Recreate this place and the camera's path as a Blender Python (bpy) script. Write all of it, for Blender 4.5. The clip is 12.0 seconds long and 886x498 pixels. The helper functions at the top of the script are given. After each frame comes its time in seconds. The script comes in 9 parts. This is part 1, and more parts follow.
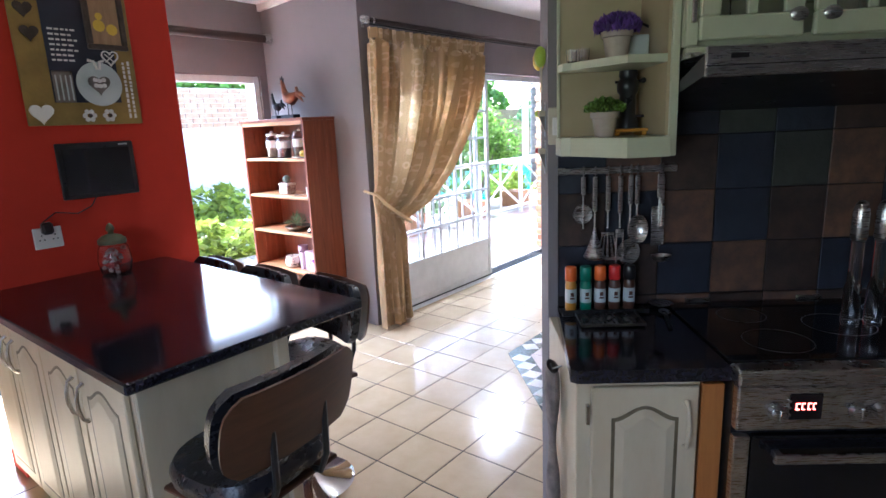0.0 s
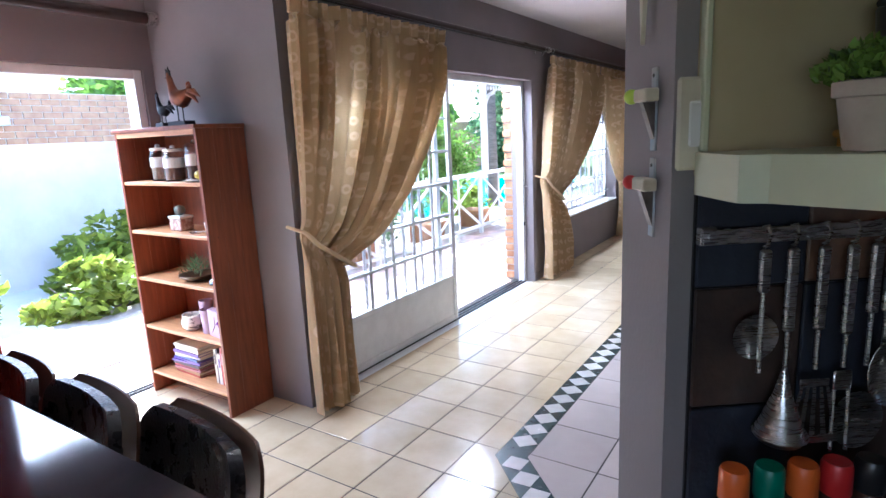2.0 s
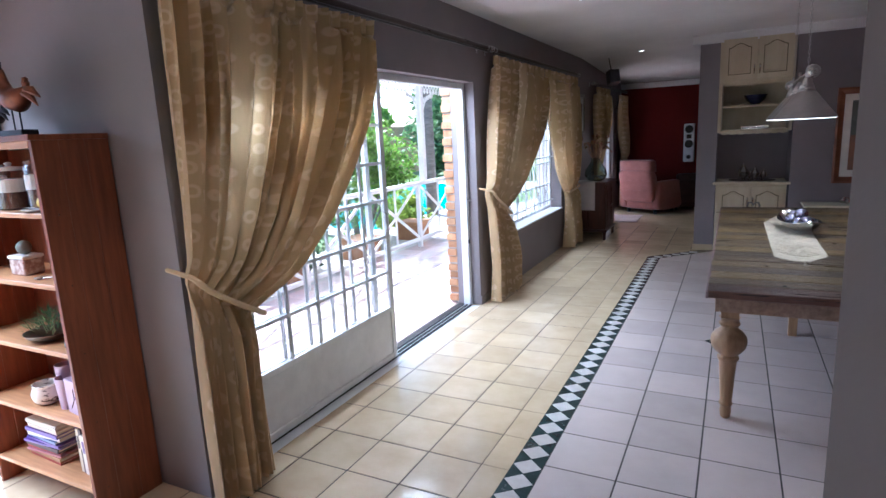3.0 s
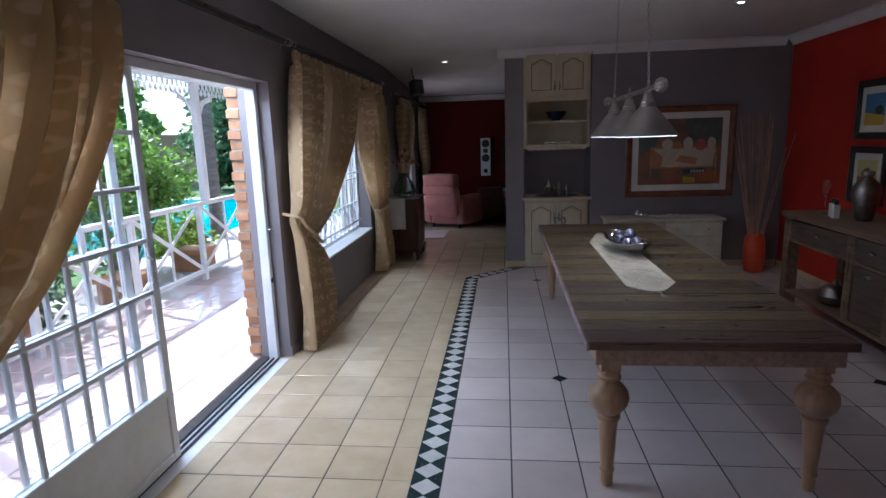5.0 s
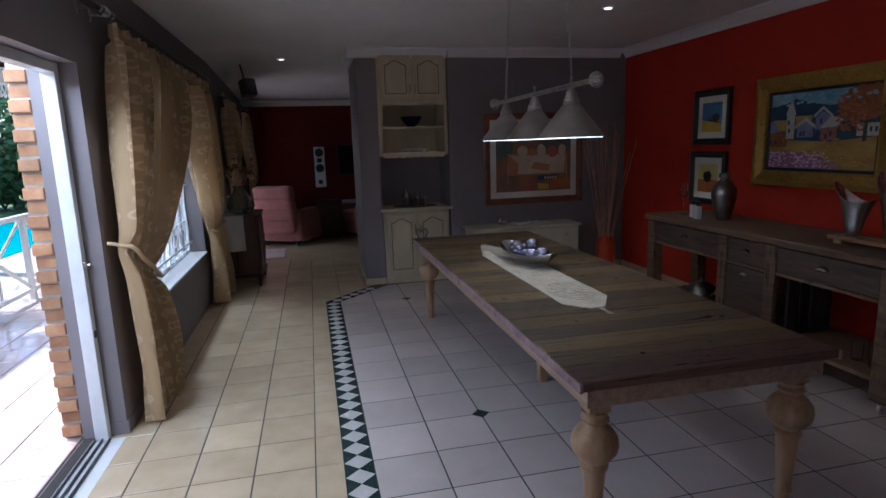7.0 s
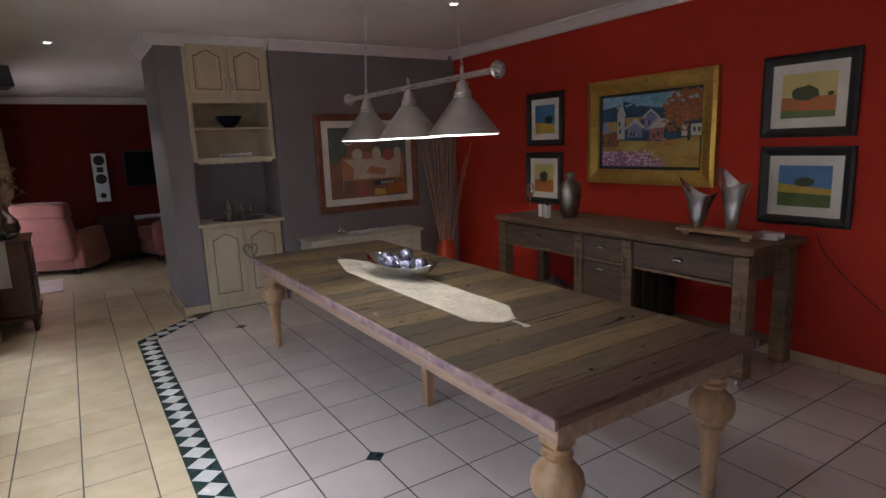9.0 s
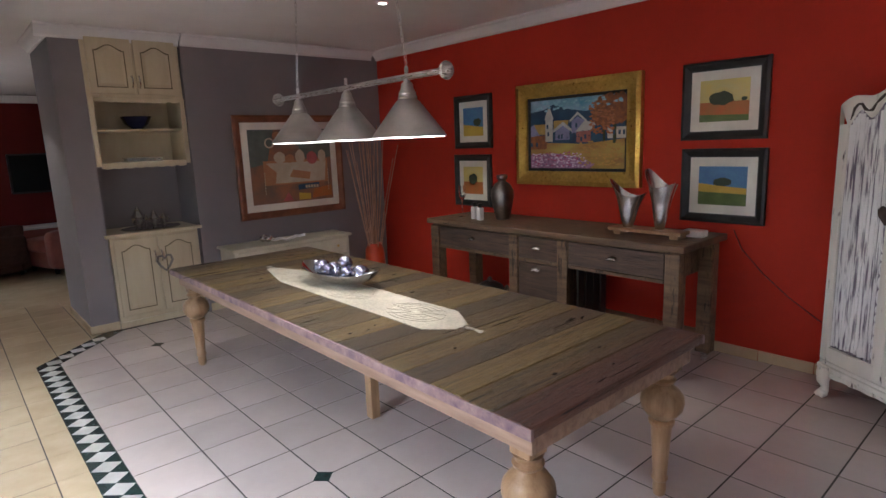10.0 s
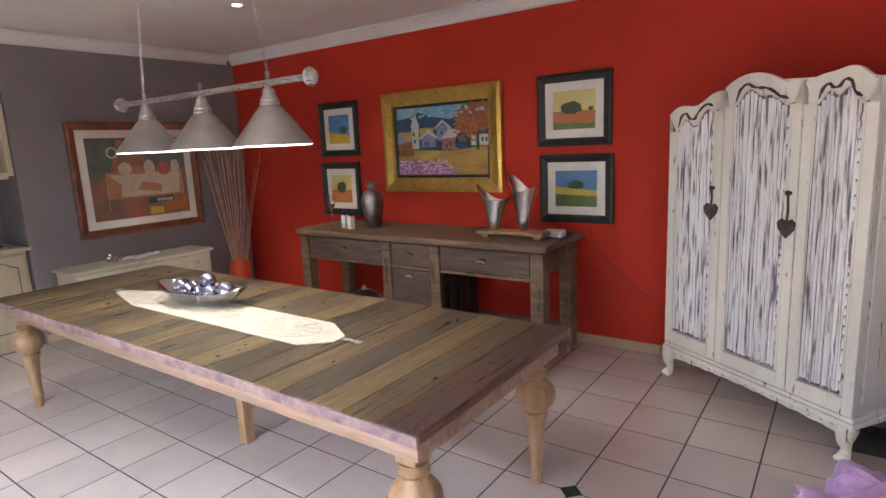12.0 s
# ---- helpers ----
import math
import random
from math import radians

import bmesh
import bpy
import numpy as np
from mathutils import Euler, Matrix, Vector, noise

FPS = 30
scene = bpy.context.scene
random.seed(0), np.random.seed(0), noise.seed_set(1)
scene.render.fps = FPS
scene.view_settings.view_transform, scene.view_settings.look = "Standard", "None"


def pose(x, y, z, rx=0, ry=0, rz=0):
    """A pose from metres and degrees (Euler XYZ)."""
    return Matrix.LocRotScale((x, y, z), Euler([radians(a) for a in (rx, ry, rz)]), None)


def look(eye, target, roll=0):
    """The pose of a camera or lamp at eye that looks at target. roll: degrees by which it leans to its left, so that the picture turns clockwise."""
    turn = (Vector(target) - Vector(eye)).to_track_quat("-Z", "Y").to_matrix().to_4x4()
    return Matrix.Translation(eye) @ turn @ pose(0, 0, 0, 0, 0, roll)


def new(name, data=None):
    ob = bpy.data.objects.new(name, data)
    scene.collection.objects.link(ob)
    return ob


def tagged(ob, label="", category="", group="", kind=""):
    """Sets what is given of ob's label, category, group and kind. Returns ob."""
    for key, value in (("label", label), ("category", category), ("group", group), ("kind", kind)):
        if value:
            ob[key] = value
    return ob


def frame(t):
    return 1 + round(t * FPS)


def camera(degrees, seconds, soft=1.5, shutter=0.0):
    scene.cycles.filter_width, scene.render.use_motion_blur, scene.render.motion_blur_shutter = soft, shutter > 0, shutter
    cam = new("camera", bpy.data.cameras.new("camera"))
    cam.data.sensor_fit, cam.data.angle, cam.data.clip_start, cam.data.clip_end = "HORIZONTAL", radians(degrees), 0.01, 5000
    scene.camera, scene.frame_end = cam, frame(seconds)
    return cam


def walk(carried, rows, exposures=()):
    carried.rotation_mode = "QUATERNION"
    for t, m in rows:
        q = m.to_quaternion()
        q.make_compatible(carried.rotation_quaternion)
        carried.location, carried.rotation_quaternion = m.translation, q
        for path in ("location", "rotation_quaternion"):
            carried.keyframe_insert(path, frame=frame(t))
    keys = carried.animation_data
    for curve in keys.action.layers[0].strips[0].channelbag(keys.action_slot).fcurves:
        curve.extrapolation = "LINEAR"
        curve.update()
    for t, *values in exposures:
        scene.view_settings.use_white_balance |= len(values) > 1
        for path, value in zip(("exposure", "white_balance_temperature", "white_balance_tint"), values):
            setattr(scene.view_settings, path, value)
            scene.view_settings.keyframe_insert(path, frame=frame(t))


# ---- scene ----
cam = camera(75.7, 12.0)
PATH = [
    (0, (-0.275, 2.717, 1.645), (-1.496, 4.242, 1.215), -2.5),
    (0.5, (-0.471, 2.921, 1.646), (-1.671, 4.467, 1.234), -2.7),
    (1, (-0.678, 3.131, 1.633), (-1.852, 4.701, 1.236), -2.7),
    (1.5, (-0.902, 3.388, 1.643), (-2.041, 4.984, 1.248), -2.7),
    (2, (-1.067, 3.675, 1.621), (-2.149, 5.31, 1.227), -2.7),
    (2.5, (-1.250, 3.980, 1.637), (-2.252, 5.665, 1.242), -2.9),
    (3, (-1.415, 4.272, 1.654), (-2.312, 6.017, 1.265), -2.8),
    (5, (-1.874, 5.088, 1.675), (-2.089, 7.040, 1.295), -1.8),
    (5.5, (-2.040, 5.245, 1.660), (-2.060, 7.209, 1.287), -1.8),
    (6, (-2.157, 5.430, 1.655), (-2.018, 7.390, 1.284), -1.8),
    (6.5, (-2.282, 5.599, 1.644), (-2.003, 7.545, 1.280), -1.8),
    (7, (-2.412, 5.755, 1.638), (-1.980, 7.674, 1.276), -1.8),
    (7.5, (-2.498, 5.892, 1.635), (-1.888, 7.761, 1.270), -1.9),
    (9.5, (-2.703, 6.465, 1.611), (-1.515, 8.033, 1.246), -2.2),
    (10, (-2.733, 6.521, 1.620), (-1.435, 7.998, 1.253), -2.2),
    (10.5, (-2.741, 6.532, 1.625), (-1.348, 7.920, 1.260), -2.3),
    (11, (-2.740, 6.535, 1.626), (-1.262, 7.832, 1.262), -2.5),
    (11.5, (-2.737, 6.538, 1.624), (-1.190, 7.752, 1.262), -2.5),
    (12, (-2.731, 6.542, 1.622), (-1.130, 7.686, 1.261), -2.6),
]
EXPOSURES = [(0, 3.15, 5050, 12), (1.0, 2.95, 5000, 12), (2.0, 2.6, 5000, 12), (3.2, 2.1, 5000, 10), (5.0, 1.4, 5000, 10), (7.0, 1.1, 5050, 10), (7.7, 1.4, 5450, 10), (9.5, 2.3, 5700, 10), (12, 3.3, 5800, 10)]
walk(cam, [(t, look(eye, target, roll)) for t, eye, target, roll in PATH], EXPOSURES)

# world and sun
world = bpy.data.worlds.new("sky")
world.use_nodes = True
scene.world = world
wn = world.node_tree
sky = wn.nodes.new("ShaderNodeTexSky")
sky.sky_type, sky.sun_disc = "NISHITA", False
SUN_ELEV, SUN_AZ = 46.0, 295.0
sky.sun_elevation, sky.sun_rotation = radians(SUN_ELEV), radians(SUN_AZ)
sky.air_density, sky.dust_density = 1.0, 2.0
wn.nodes["Background"].inputs["Strength"].default_value = 0.15
wn.links.new(sky.outputs[0], wn.nodes["Background"].inputs["Color"])
sun = new("sun", bpy.data.lights.new("sun", "SUN"))
sun.data.energy, sun.data.angle, sun.data.color = 5.0, radians(0.5), (1.0, 0.95, 0.86)
_a, _e = radians(SUN_AZ), radians(SUN_ELEV)
sun.matrix_world = look((0, 0, 10), (-math.sin(_a) * math.cos(_e), -math.cos(_a) * math.cos(_e), 10 - math.sin(_e)))


# added area lamp without a real source, tops up the daylight
def hidden_fill(name, place, target, w, h, power):
    lamp = new(name, bpy.data.lights.new(name, "AREA"))
    lamp.data.shape, lamp.data.size, lamp.data.size_y = "RECTANGLE", w, h
    lamp.data.energy, lamp.data.color = power, (0.93, 0.97, 1.0)
    lamp.matrix_world = look(place, target)
    return lamp


# fill lamps added outside, hidden above the heads of the openings
hidden_fill("fill_sliding_door", (-4.25, 7.8, 2.42), (-2.6, 7.8, 1.0), 2.7, 0.3, 35)
hidden_fill("fill_window", (-4.2, 11.2, 2.42), (-2.6, 11.2, 1.0), 1.9, 0.3, 22)
hidden_fill("fill_nook_door", (-5.38, 4.65, 2.42), (-4.0, 4.65, 1.0), 2.0, 0.3, 30)
# added warm fill behind the camera, set in the assumed south wall opening
kitchen_fill = hidden_fill("fill_kitchen", (-0.6, 0.86, 1.55), (-0.6, 3.0, 1.35), 1.3, 0.8, 1.9)
kitchen_fill.data.color = (1.0, 0.90, 0.76)

# ---- helpers for meshes ----
class Geo:
    """Collects vertices and faces."""

    def __init__(self):
        self.v, self.f = [], []

    def add(self, vs, fs):
        n = len(self.v)
        self.v += [tuple(p) for p in vs]
        self.f += [tuple(n + i for i in face) for face in fs]
        return self

    def box(self, x0, y0, z0, x1, y1, z1):
        vs = [(x, y, z) for z in (z0, z1) for y in (y0, y1) for x in (x0, x1)]
        return self.add(vs, [(0, 2, 3, 1), (4, 5, 7, 6), (0, 1, 5, 4), (2, 6, 7, 3), (0, 4, 6, 2), (1, 3, 7, 5)])

    def cham(self, x0, y0, z0, x1, y1, z1, c=0.004):
        """A box with its edges cut off."""
        X, Y, Z = (x0, x1), (y0, y1), (z0, z1)
        s = (1, -1)
        vs, idx = [], {}
        for i in (0, 1):
            for j in (0, 1):
                for k in (0, 1):
                    for a in range(3):
                        p = [X[i] + s[i] * c, Y[j] + s[j] * c, Z[k] + s[k] * c]
                        p[a] = (X[i], Y[j], Z[k])[a]
                        idx[i, j, k, a] = len(vs)
                        vs.append(p)
        fs = []
        for i in (0, 1):
            q = [idx[i, 0, 0, 0], idx[i, 1, 0, 0], idx[i, 1, 1, 0], idx[i, 0, 1, 0]]
            fs.append(q if i else q[::-1])
            q = [idx[0, i, 0, 1], idx[1, i, 0, 1], idx[1, i, 1, 1], idx[0, i, 1, 1]]
            fs.append(q[::-1] if i else q)
            q = [idx[0, 0, i, 2], idx[1, 0, i, 2], idx[1, 1, i, 2], idx[0, 1, i, 2]]
            fs.append(q if i else q[::-1])
        for a in (0, 1):
            for b in (0, 1):
                fs.append([idx[0, a, b, 1], idx[1, a, b, 1], idx[1, a, b, 2], idx[0, a, b, 2]])
                fs.append([idx[a, 0, b, 0], idx[a, 1, b, 0], idx[a, 1, b, 2], idx[a, 0, b, 2]])
                fs.append([idx[a, b, 0, 0], idx[a, b, 1, 0], idx[a, b, 1, 1], idx[a, b, 0, 1]])
                for k in (0, 1):
                    fs.append([idx[a, b, k, 0], idx[a, b, k, 1], idx[a, b, k, 2]])
        return self.add(vs, fs)

    def prism(self, poly, z0, z1, axis="z"):
        """A flat outline pushed along an axis; outline points are the two other coordinates in order."""
        n = len(poly)
        def at(p, h):
            return {"z": (p[0], p[1], h), "y": (p[0], h, p[1]), "x": (h, p[0], p[1])}[axis]
        vs = [at(p, z0) for p in poly] + [at(p, z1) for p in poly]
        fs = [tuple(range(n))[::-1], tuple(range(n, 2 * n))] + [(i, (i + 1) % n, n + (i + 1) % n, n + i) for i in range(n)]
        return self.add(vs, fs)

    def lathe(self, profile, n=20, at=(0, 0, 0), axis="z", sx=1.0, sy=1.0):
        """A profile of (radius, height) turned round an axis."""
        vs, fs = [], []
        for r, h in profile:
            for i in range(n):
                a = 2 * math.pi * i / n
                p = (r * math.cos(a) * sx, r * math.sin(a) * sy, h)
                p = {"z": p, "y": (p[0], p[2], p[1]), "x": (p[2], p[0], p[1])}[axis]
                vs.append((p[0] + at[0], p[1] + at[1], p[2] + at[2]))
        for k in range(len(profile) - 1):
            for i in range(n):
                j = (i + 1) % n
                fs.append((k * n + i, k * n + j, k * n + n + j, k * n + n + i))
        fs.append(tuple(range(n))[::-1])
        m = (len(profile) - 1) * n
        fs.append(tuple(range(m, m + n)))
        return self.add(vs, fs)

    def tube(self, pts, r, n=8, closed=False):
        """A round bar along points; r a number or one for each point."""
        pts = [Vector(p) for p in pts]
        rs = r if isinstance(r, (list, tuple)) else [r] * len(pts)
        vs, fs, up = [], [], None
        for i, p in enumerate(pts):
            a = pts[i - 1] if i or closed else p
            b = pts[(i + 1) % len(pts)] if i < len(pts) - 1 or closed else p
            d = (b - a).normalized()
            if up is None:
                up = Vector((0, 0, 1)) if abs(d.z) < 0.9 else Vector((1, 0, 0))
            side = d.cross(up).normalized()
            up = side.cross(d).normalized()
            for k in range(n):
                t = 2 * math.pi * k / n
                vs.append(p + rs[i] * (math.cos(t) * side + math.sin(t) * up))
        m = len(pts)
        for i in range(m if closed else m - 1):
            for k in range(n):
                a, b = i * n, ((i + 1) % m) * n
                fs.append((a + k, a + (k + 1) % n, b + (k + 1) % n, b + k))
        if not closed:
            fs += [tuple(range(n)), tuple(range((m - 1) * n, m * n))[::-1]]
        return self.add(vs, fs)

    def sheet(self, fn, nu, nv, thick=0.0):
        """A surface fn(u, v) for u, v from 0 to 1; with thick it is a shell."""
        g = [[Vector(fn(i / nu, j / nv)) for i in range(nu + 1)] for j in range(nv + 1)]
        vs, fs = [], []
        for row in g:
            vs += row
        w = nu + 1
        for j in range(nv):
            for i in range(nu):
                fs.append((j * w + i, j * w + i + 1, j * w + w + i + 1, j * w + w + i))
        if thick:
            n0 = len(vs)
            for j in range(nv + 1):
                for i in range(nu + 1):
                    du = g[j][min(i + 1, nu)] - g[j][max(i - 1, 0)]
                    dv = g[min(j + 1, nv)][i] - g[max(j - 1, 0)][i]
                    vs.append(g[j][i] - du.cross(dv).normalized() * thick)
            fs += [tuple(n0 + k for k in f[::-1]) for f in list(fs)]
            rim = [i for i in range(w)] + [j * w + nu for j in range(1, nv + 1)] + [nv * w + i for i in range(nu - 1, -1, -1)] + [j * w for j in range(nv - 1, 0, -1)]
            for a, b in zip(rim, rim[1:] + rim[:1]):
                fs.append((b, a, a + n0, b + n0))
        return self.add(vs, fs)

    def ball(self, c, r, n=12, sz=1.0):
        prof = [(max(r * math.sin(math.pi * k / (n // 2 + 2)), 0.0005), -r * sz * math.cos(math.pi * k / (n // 2 + 2))) for k in range(n // 2 + 3)]
        return self.lathe(prof, n, c)

    def moved(self, m):
        self.v = [tuple(m @ Vector(p)) for p in self.v]
        return self

    def mesh(self, name, material, smooth=False):
        me = bpy.data.meshes.new(name)
        me.from_pydata(self.v, [], self.f)
        bm = bmesh.new()
        bm.from_mesh(me)
        bmesh.ops.recalc_face_normals(bm, faces=bm.faces)
        bm.to_mesh(me)
        bm.free()
        if smooth:
            me.polygons.foreach_set("use_smooth", [True] * len(me.polygons))
            try:
                me.set_sharp_from_angle(angle=radians(40))
            except AttributeError:
                pass
        me.materials.append(material)
        return me


def part(name, geo, material, parent=None, label="", smooth=False, kind="", category=""):
    """One mesh object; under a thing when parent is given."""
    ob = new(name, geo.mesh(name, material, smooth))
    if parent:
        ob.parent = parent
    return tagged(ob, label=label, kind=kind, category=category)


def thing(name, label, category, m=None, group=""):
    """An Empty at a thing's base that parents its parts."""
    ob = new(name)
    ob.empty_display_size = 0.1
    if m is not None:
        ob.matrix_world = m
    return tagged(ob, label=label, category=category, group=group)


def solo(name, geo, material, label, category, group="", m=None, smooth=False):
    """A thing that is one mesh."""
    ob = new(name, geo.mesh(name, material, smooth))
    if m is not None:
        ob.matrix_world = m
    return tagged(ob, label=label, category=category, group=group)


def setting(name, geo, material, label="", smooth=False):
    return tagged(new(name, geo.mesh(name, material, smooth)), label=label, kind="structure")


def wavy(n, step):
    return [math.sin(i * step) for i in range(n)]


# ---- materials ----
def node(nt, kind, **inputs):
    n = nt.nodes.new(kind)
    for k, v in inputs.items():
        if k in n.inputs:
            n.inputs[k].default_value = v
    return n


def mat(name, c1, c2=None, rough=0.5, metal=0.0, scale=6.0, stretch=(1, 1, 1), bump=0.0, bscale=None, spec=0.5, rvar=0.08,
        per_piece=0.0, fine=0.0, coat=0.0, mid=0.5, width=0.35, detail=6.0, trans=0.0, sheen=0.0):
    """A surface with variation at two scales: c1 and c2 mixed by stretched noise, fine grain, stains and relief."""
    m = bpy.data.materials.new(name)
    m.use_nodes = True
    nt = m.node_tree
    p = nt.nodes["Principled BSDF"]
    L = nt.links.new
    c2 = c2 or tuple(x * 0.85 for x in c1)
    tc = nt.nodes.new("ShaderNodeTexCoord")
    mp = nt.nodes.new("ShaderNodeMapping")
    mp.inputs["Scale"].default_value = stretch
    L(tc.outputs["Object"], mp.inputs["Vector"])
    vec = mp.outputs[0]
    if per_piece:
        oi = nt.nodes.new("ShaderNodeObjectInfo")
        ad = nt.nodes.new("ShaderNodeVectorMath")
        ad.operation = "ADD"
        sc = nt.nodes.new("ShaderNodeVectorMath")
        sc.operation = "SCALE"
        sc.inputs["Scale"].default_value = 40.0
        cb = nt.nodes.new("ShaderNodeCombineXYZ")
        L(oi.outputs["Random"], cb.inputs[0])
        L(oi.outputs["Random"], cb.inputs[1])
        L(cb.outputs[0], sc.inputs[0])
        L(vec, ad.inputs[0])
        L(sc.outputs[0], ad.inputs[1])
        vec = ad.outputs[0]
    nz = node(nt, "ShaderNodeTexNoise", Scale=scale, Detail=detail, Roughness=0.6)
    L(vec, nz.inputs["Vector"])
    rp = nt.nodes.new("ShaderNodeValToRGB")
    rp.color_ramp.elements[0].position, rp.color_ramp.elements[1].position = mid - width / 2, mid + width / 2
    rp.color_ramp.elements[0].color, rp.color_ramp.elements[1].color = (*c2, 1), (*c1, 1)
    L(nz.outputs["Fac"], rp.inputs[0])
    col = rp.outputs[0]
    big = node(nt, "ShaderNodeTexNoise", Scale=max(0.6, scale * 0.12), Detail=3.0)
    L(vec, big.inputs["Vector"])
    mr = nt.nodes.new("ShaderNodeMapRange")
    mr.inputs["To Min"].default_value, mr.inputs["To Max"].default_value = 0.88, 1.12
    mr.inputs["From Min"].default_value, mr.inputs["From Max"].default_value = 0.3, 0.7
    L(big.outputs["Fac"], mr.inputs["Value"])
    hs = nt.nodes.new("ShaderNodeHueSaturation")
    L(col, hs.inputs["Color"])
    if per_piece:
        mr2 = nt.nodes.new("ShaderNodeMapRange")
        mr2.inputs["To Min"].default_value, mr2.inputs["To Max"].default_value = 1 - per_piece, 1 + per_piece
        L(oi.outputs["Random"], mr2.inputs["Value"])
        mu = nt.nodes.new("ShaderNodeMath")
        mu.operation = "MULTIPLY"
        L(mr.outputs[0], mu.inputs[0])
        L(mr2.outputs[0], mu.inputs[1])
        L(mu.outputs[0], hs.inputs["Value"])
    else:
        L(mr.outputs[0], hs.inputs["Value"])
    L(hs.outputs[0], p.inputs["Base Color"])
    rr = nt.nodes.new("ShaderNodeMapRange")
    rr.inputs["To Min"].default_value, rr.inputs["To Max"].default_value = max(rough - rvar, 0.02), min(rough + rvar, 1)
    L(nz.outputs["Fac"], rr.inputs["Value"])
    L(rr.outputs[0], p.inputs["Roughness"])
    p.inputs["Metallic"].default_value = metal
    p.inputs["Specular IOR Level"].default_value = spec
    p.inputs["Coat Weight"].default_value = coat
    if trans:
        p.inputs["Transmission Weight"].default_value = trans
    if sheen:
        p.inputs["Sheen Weight"].default_value = sheen
    if bump:
        nb = node(nt, "ShaderNodeTexNoise", Scale=bscale or scale * 3, Detail=4.0)
        L(vec, nb.inputs["Vector"])
        bp = node(nt, "ShaderNodeBump", Strength=bump, Distance=0.01)
        L(nb.outputs["Fac"], bp.inputs["Height"])
        L(bp.outputs[0], p.inputs["Normal"])
    return m


def weathered(m, stretch, depth=0.85, scale=7.0, at=0.40, bump=0.6):
    """Dark drying cracks and grain lines laid over a wood surface, running along its length."""
    nt = m.node_tree
    p = nt.nodes["Principled BSDF"]
    tc, mp = nt.nodes.new("ShaderNodeTexCoord"), nt.nodes.new("ShaderNodeMapping")
    mp.inputs["Scale"].default_value = stretch
    oi, sc = nt.nodes.new("ShaderNodeObjectInfo"), nt.nodes.new("ShaderNodeVectorMath")
    sc.operation = "SCALE"
    sc.inputs["Scale"].default_value = 63.0
    cb, ad = nt.nodes.new("ShaderNodeCombineXYZ"), nt.nodes.new("ShaderNodeVectorMath")
    for k in range(3):
        nt.links.new(oi.outputs["Random"], cb.inputs[k])
    nt.links.new(cb.outputs[0], sc.inputs[0])
    nt.links.new(tc.outputs["Object"], mp.inputs["Vector"])
    nt.links.new(mp.outputs[0], ad.inputs[0])
    nt.links.new(sc.outputs[0], ad.inputs[1])
    mask = None
    for s_, a, w in ((scale, at, 0.05), (scale * 3.2, at - 0.02, 0.16)):
        nz = node(nt, "ShaderNodeTexNoise", Scale=s_, Detail=7.0, Roughness=0.65, Distortion=0.25)
        nt.links.new(ad.outputs[0], nz.inputs["Vector"])
        rp = nt.nodes.new("ShaderNodeValToRGB")
        rp.color_ramp.elements[0].position, rp.color_ramp.elements[1].position = a - w / 2, a + w / 2
        rp.color_ramp.elements[0].color = (1 - depth, 1 - depth, 1 - depth * 0.95, 1)
        nt.links.new(nz.outputs["Fac"], rp.inputs[0])
        if mask is None:
            mask = rp.outputs[0]
        else:
            mm = nt.nodes.new("ShaderNodeMixRGB")
            mm.blend_type = "MULTIPLY"
            mm.inputs["Fac"].default_value = 0.75
            nt.links.new(mask, mm.inputs["Color1"])
            nt.links.new(rp.outputs[0], mm.inputs["Color2"])
            mask = mm.outputs[0]
    mx = nt.nodes.new("ShaderNodeMixRGB")
    mx.blend_type, mx.inputs["Fac"].default_value = "MULTIPLY", 1.0
    nt.links.new(p.inputs["Base Color"].links[0].from_socket, mx.inputs["Color1"])
    nt.links.new(mask, mx.inputs["Color2"])
    nt.links.new(mx.outputs[0], p.inputs["Base Color"])
    bp = node(nt, "ShaderNodeBump", Strength=bump, Distance=0.004)
    nt.links.new(mask, bp.inputs["Height"])
    if p.inputs["Normal"].links:
        nt.links.new(p.inputs["Normal"].links[0].from_socket, bp.inputs["Normal"])
    nt.links.new(bp.outputs[0], p.inputs["Normal"])
    return m


def glow(name, color, strength):
    m = bpy.data.materials.new(name)
    m.use_nodes = True
    p = m.node_tree.nodes["Principled BSDF"]
    p.inputs["Base Color"].default_value = (*color, 1)
    p.inputs["Emission Color"].default_value = (*color, 1)
    p.inputs["Emission Strength"].default_value = strength
    return m


def glass(name, tint=(1, 1, 1), rough=0.0):
    m = bpy.data.materials.new(name)
    m.use_nodes = True
    p = m.node_tree.nodes["Principled BSDF"]
    p.inputs["Base Color"].default_value = (*tint, 1)
    p.inputs["Transmission Weight"].default_value = 1.0
    p.inputs["Roughness"].default_value = rough
    p.inputs["IOR"].default_value = 1.45
    return m


M_GREY = mat("grey_wall_paint", (0.235, 0.208, 0.215), (0.215, 0.190, 0.198), 0.75, scale=3, bump=0.08, bscale=90, rvar=0.05)
M_RED = mat("red_wall_paint", (0.47, 0.030, 0.012), (0.41, 0.025, 0.010), 0.75, scale=2.5, bump=0.07, bscale=80, rvar=0.05, spec=0.3)
# wall red with the lounge's dimness put into the colour
M_DIMRED = mat("dimmed_red_wall_paint", (0.135, 0.014, 0.011), (0.115, 0.012, 0.010), 0.85, scale=2.5, bump=0.07, bscale=80, rvar=0.05, spec=0.25)
M_WHITE = mat("white_paint", (0.78, 0.77, 0.75), (0.72, 0.71, 0.69), 0.5, scale=5, bump=0.03)
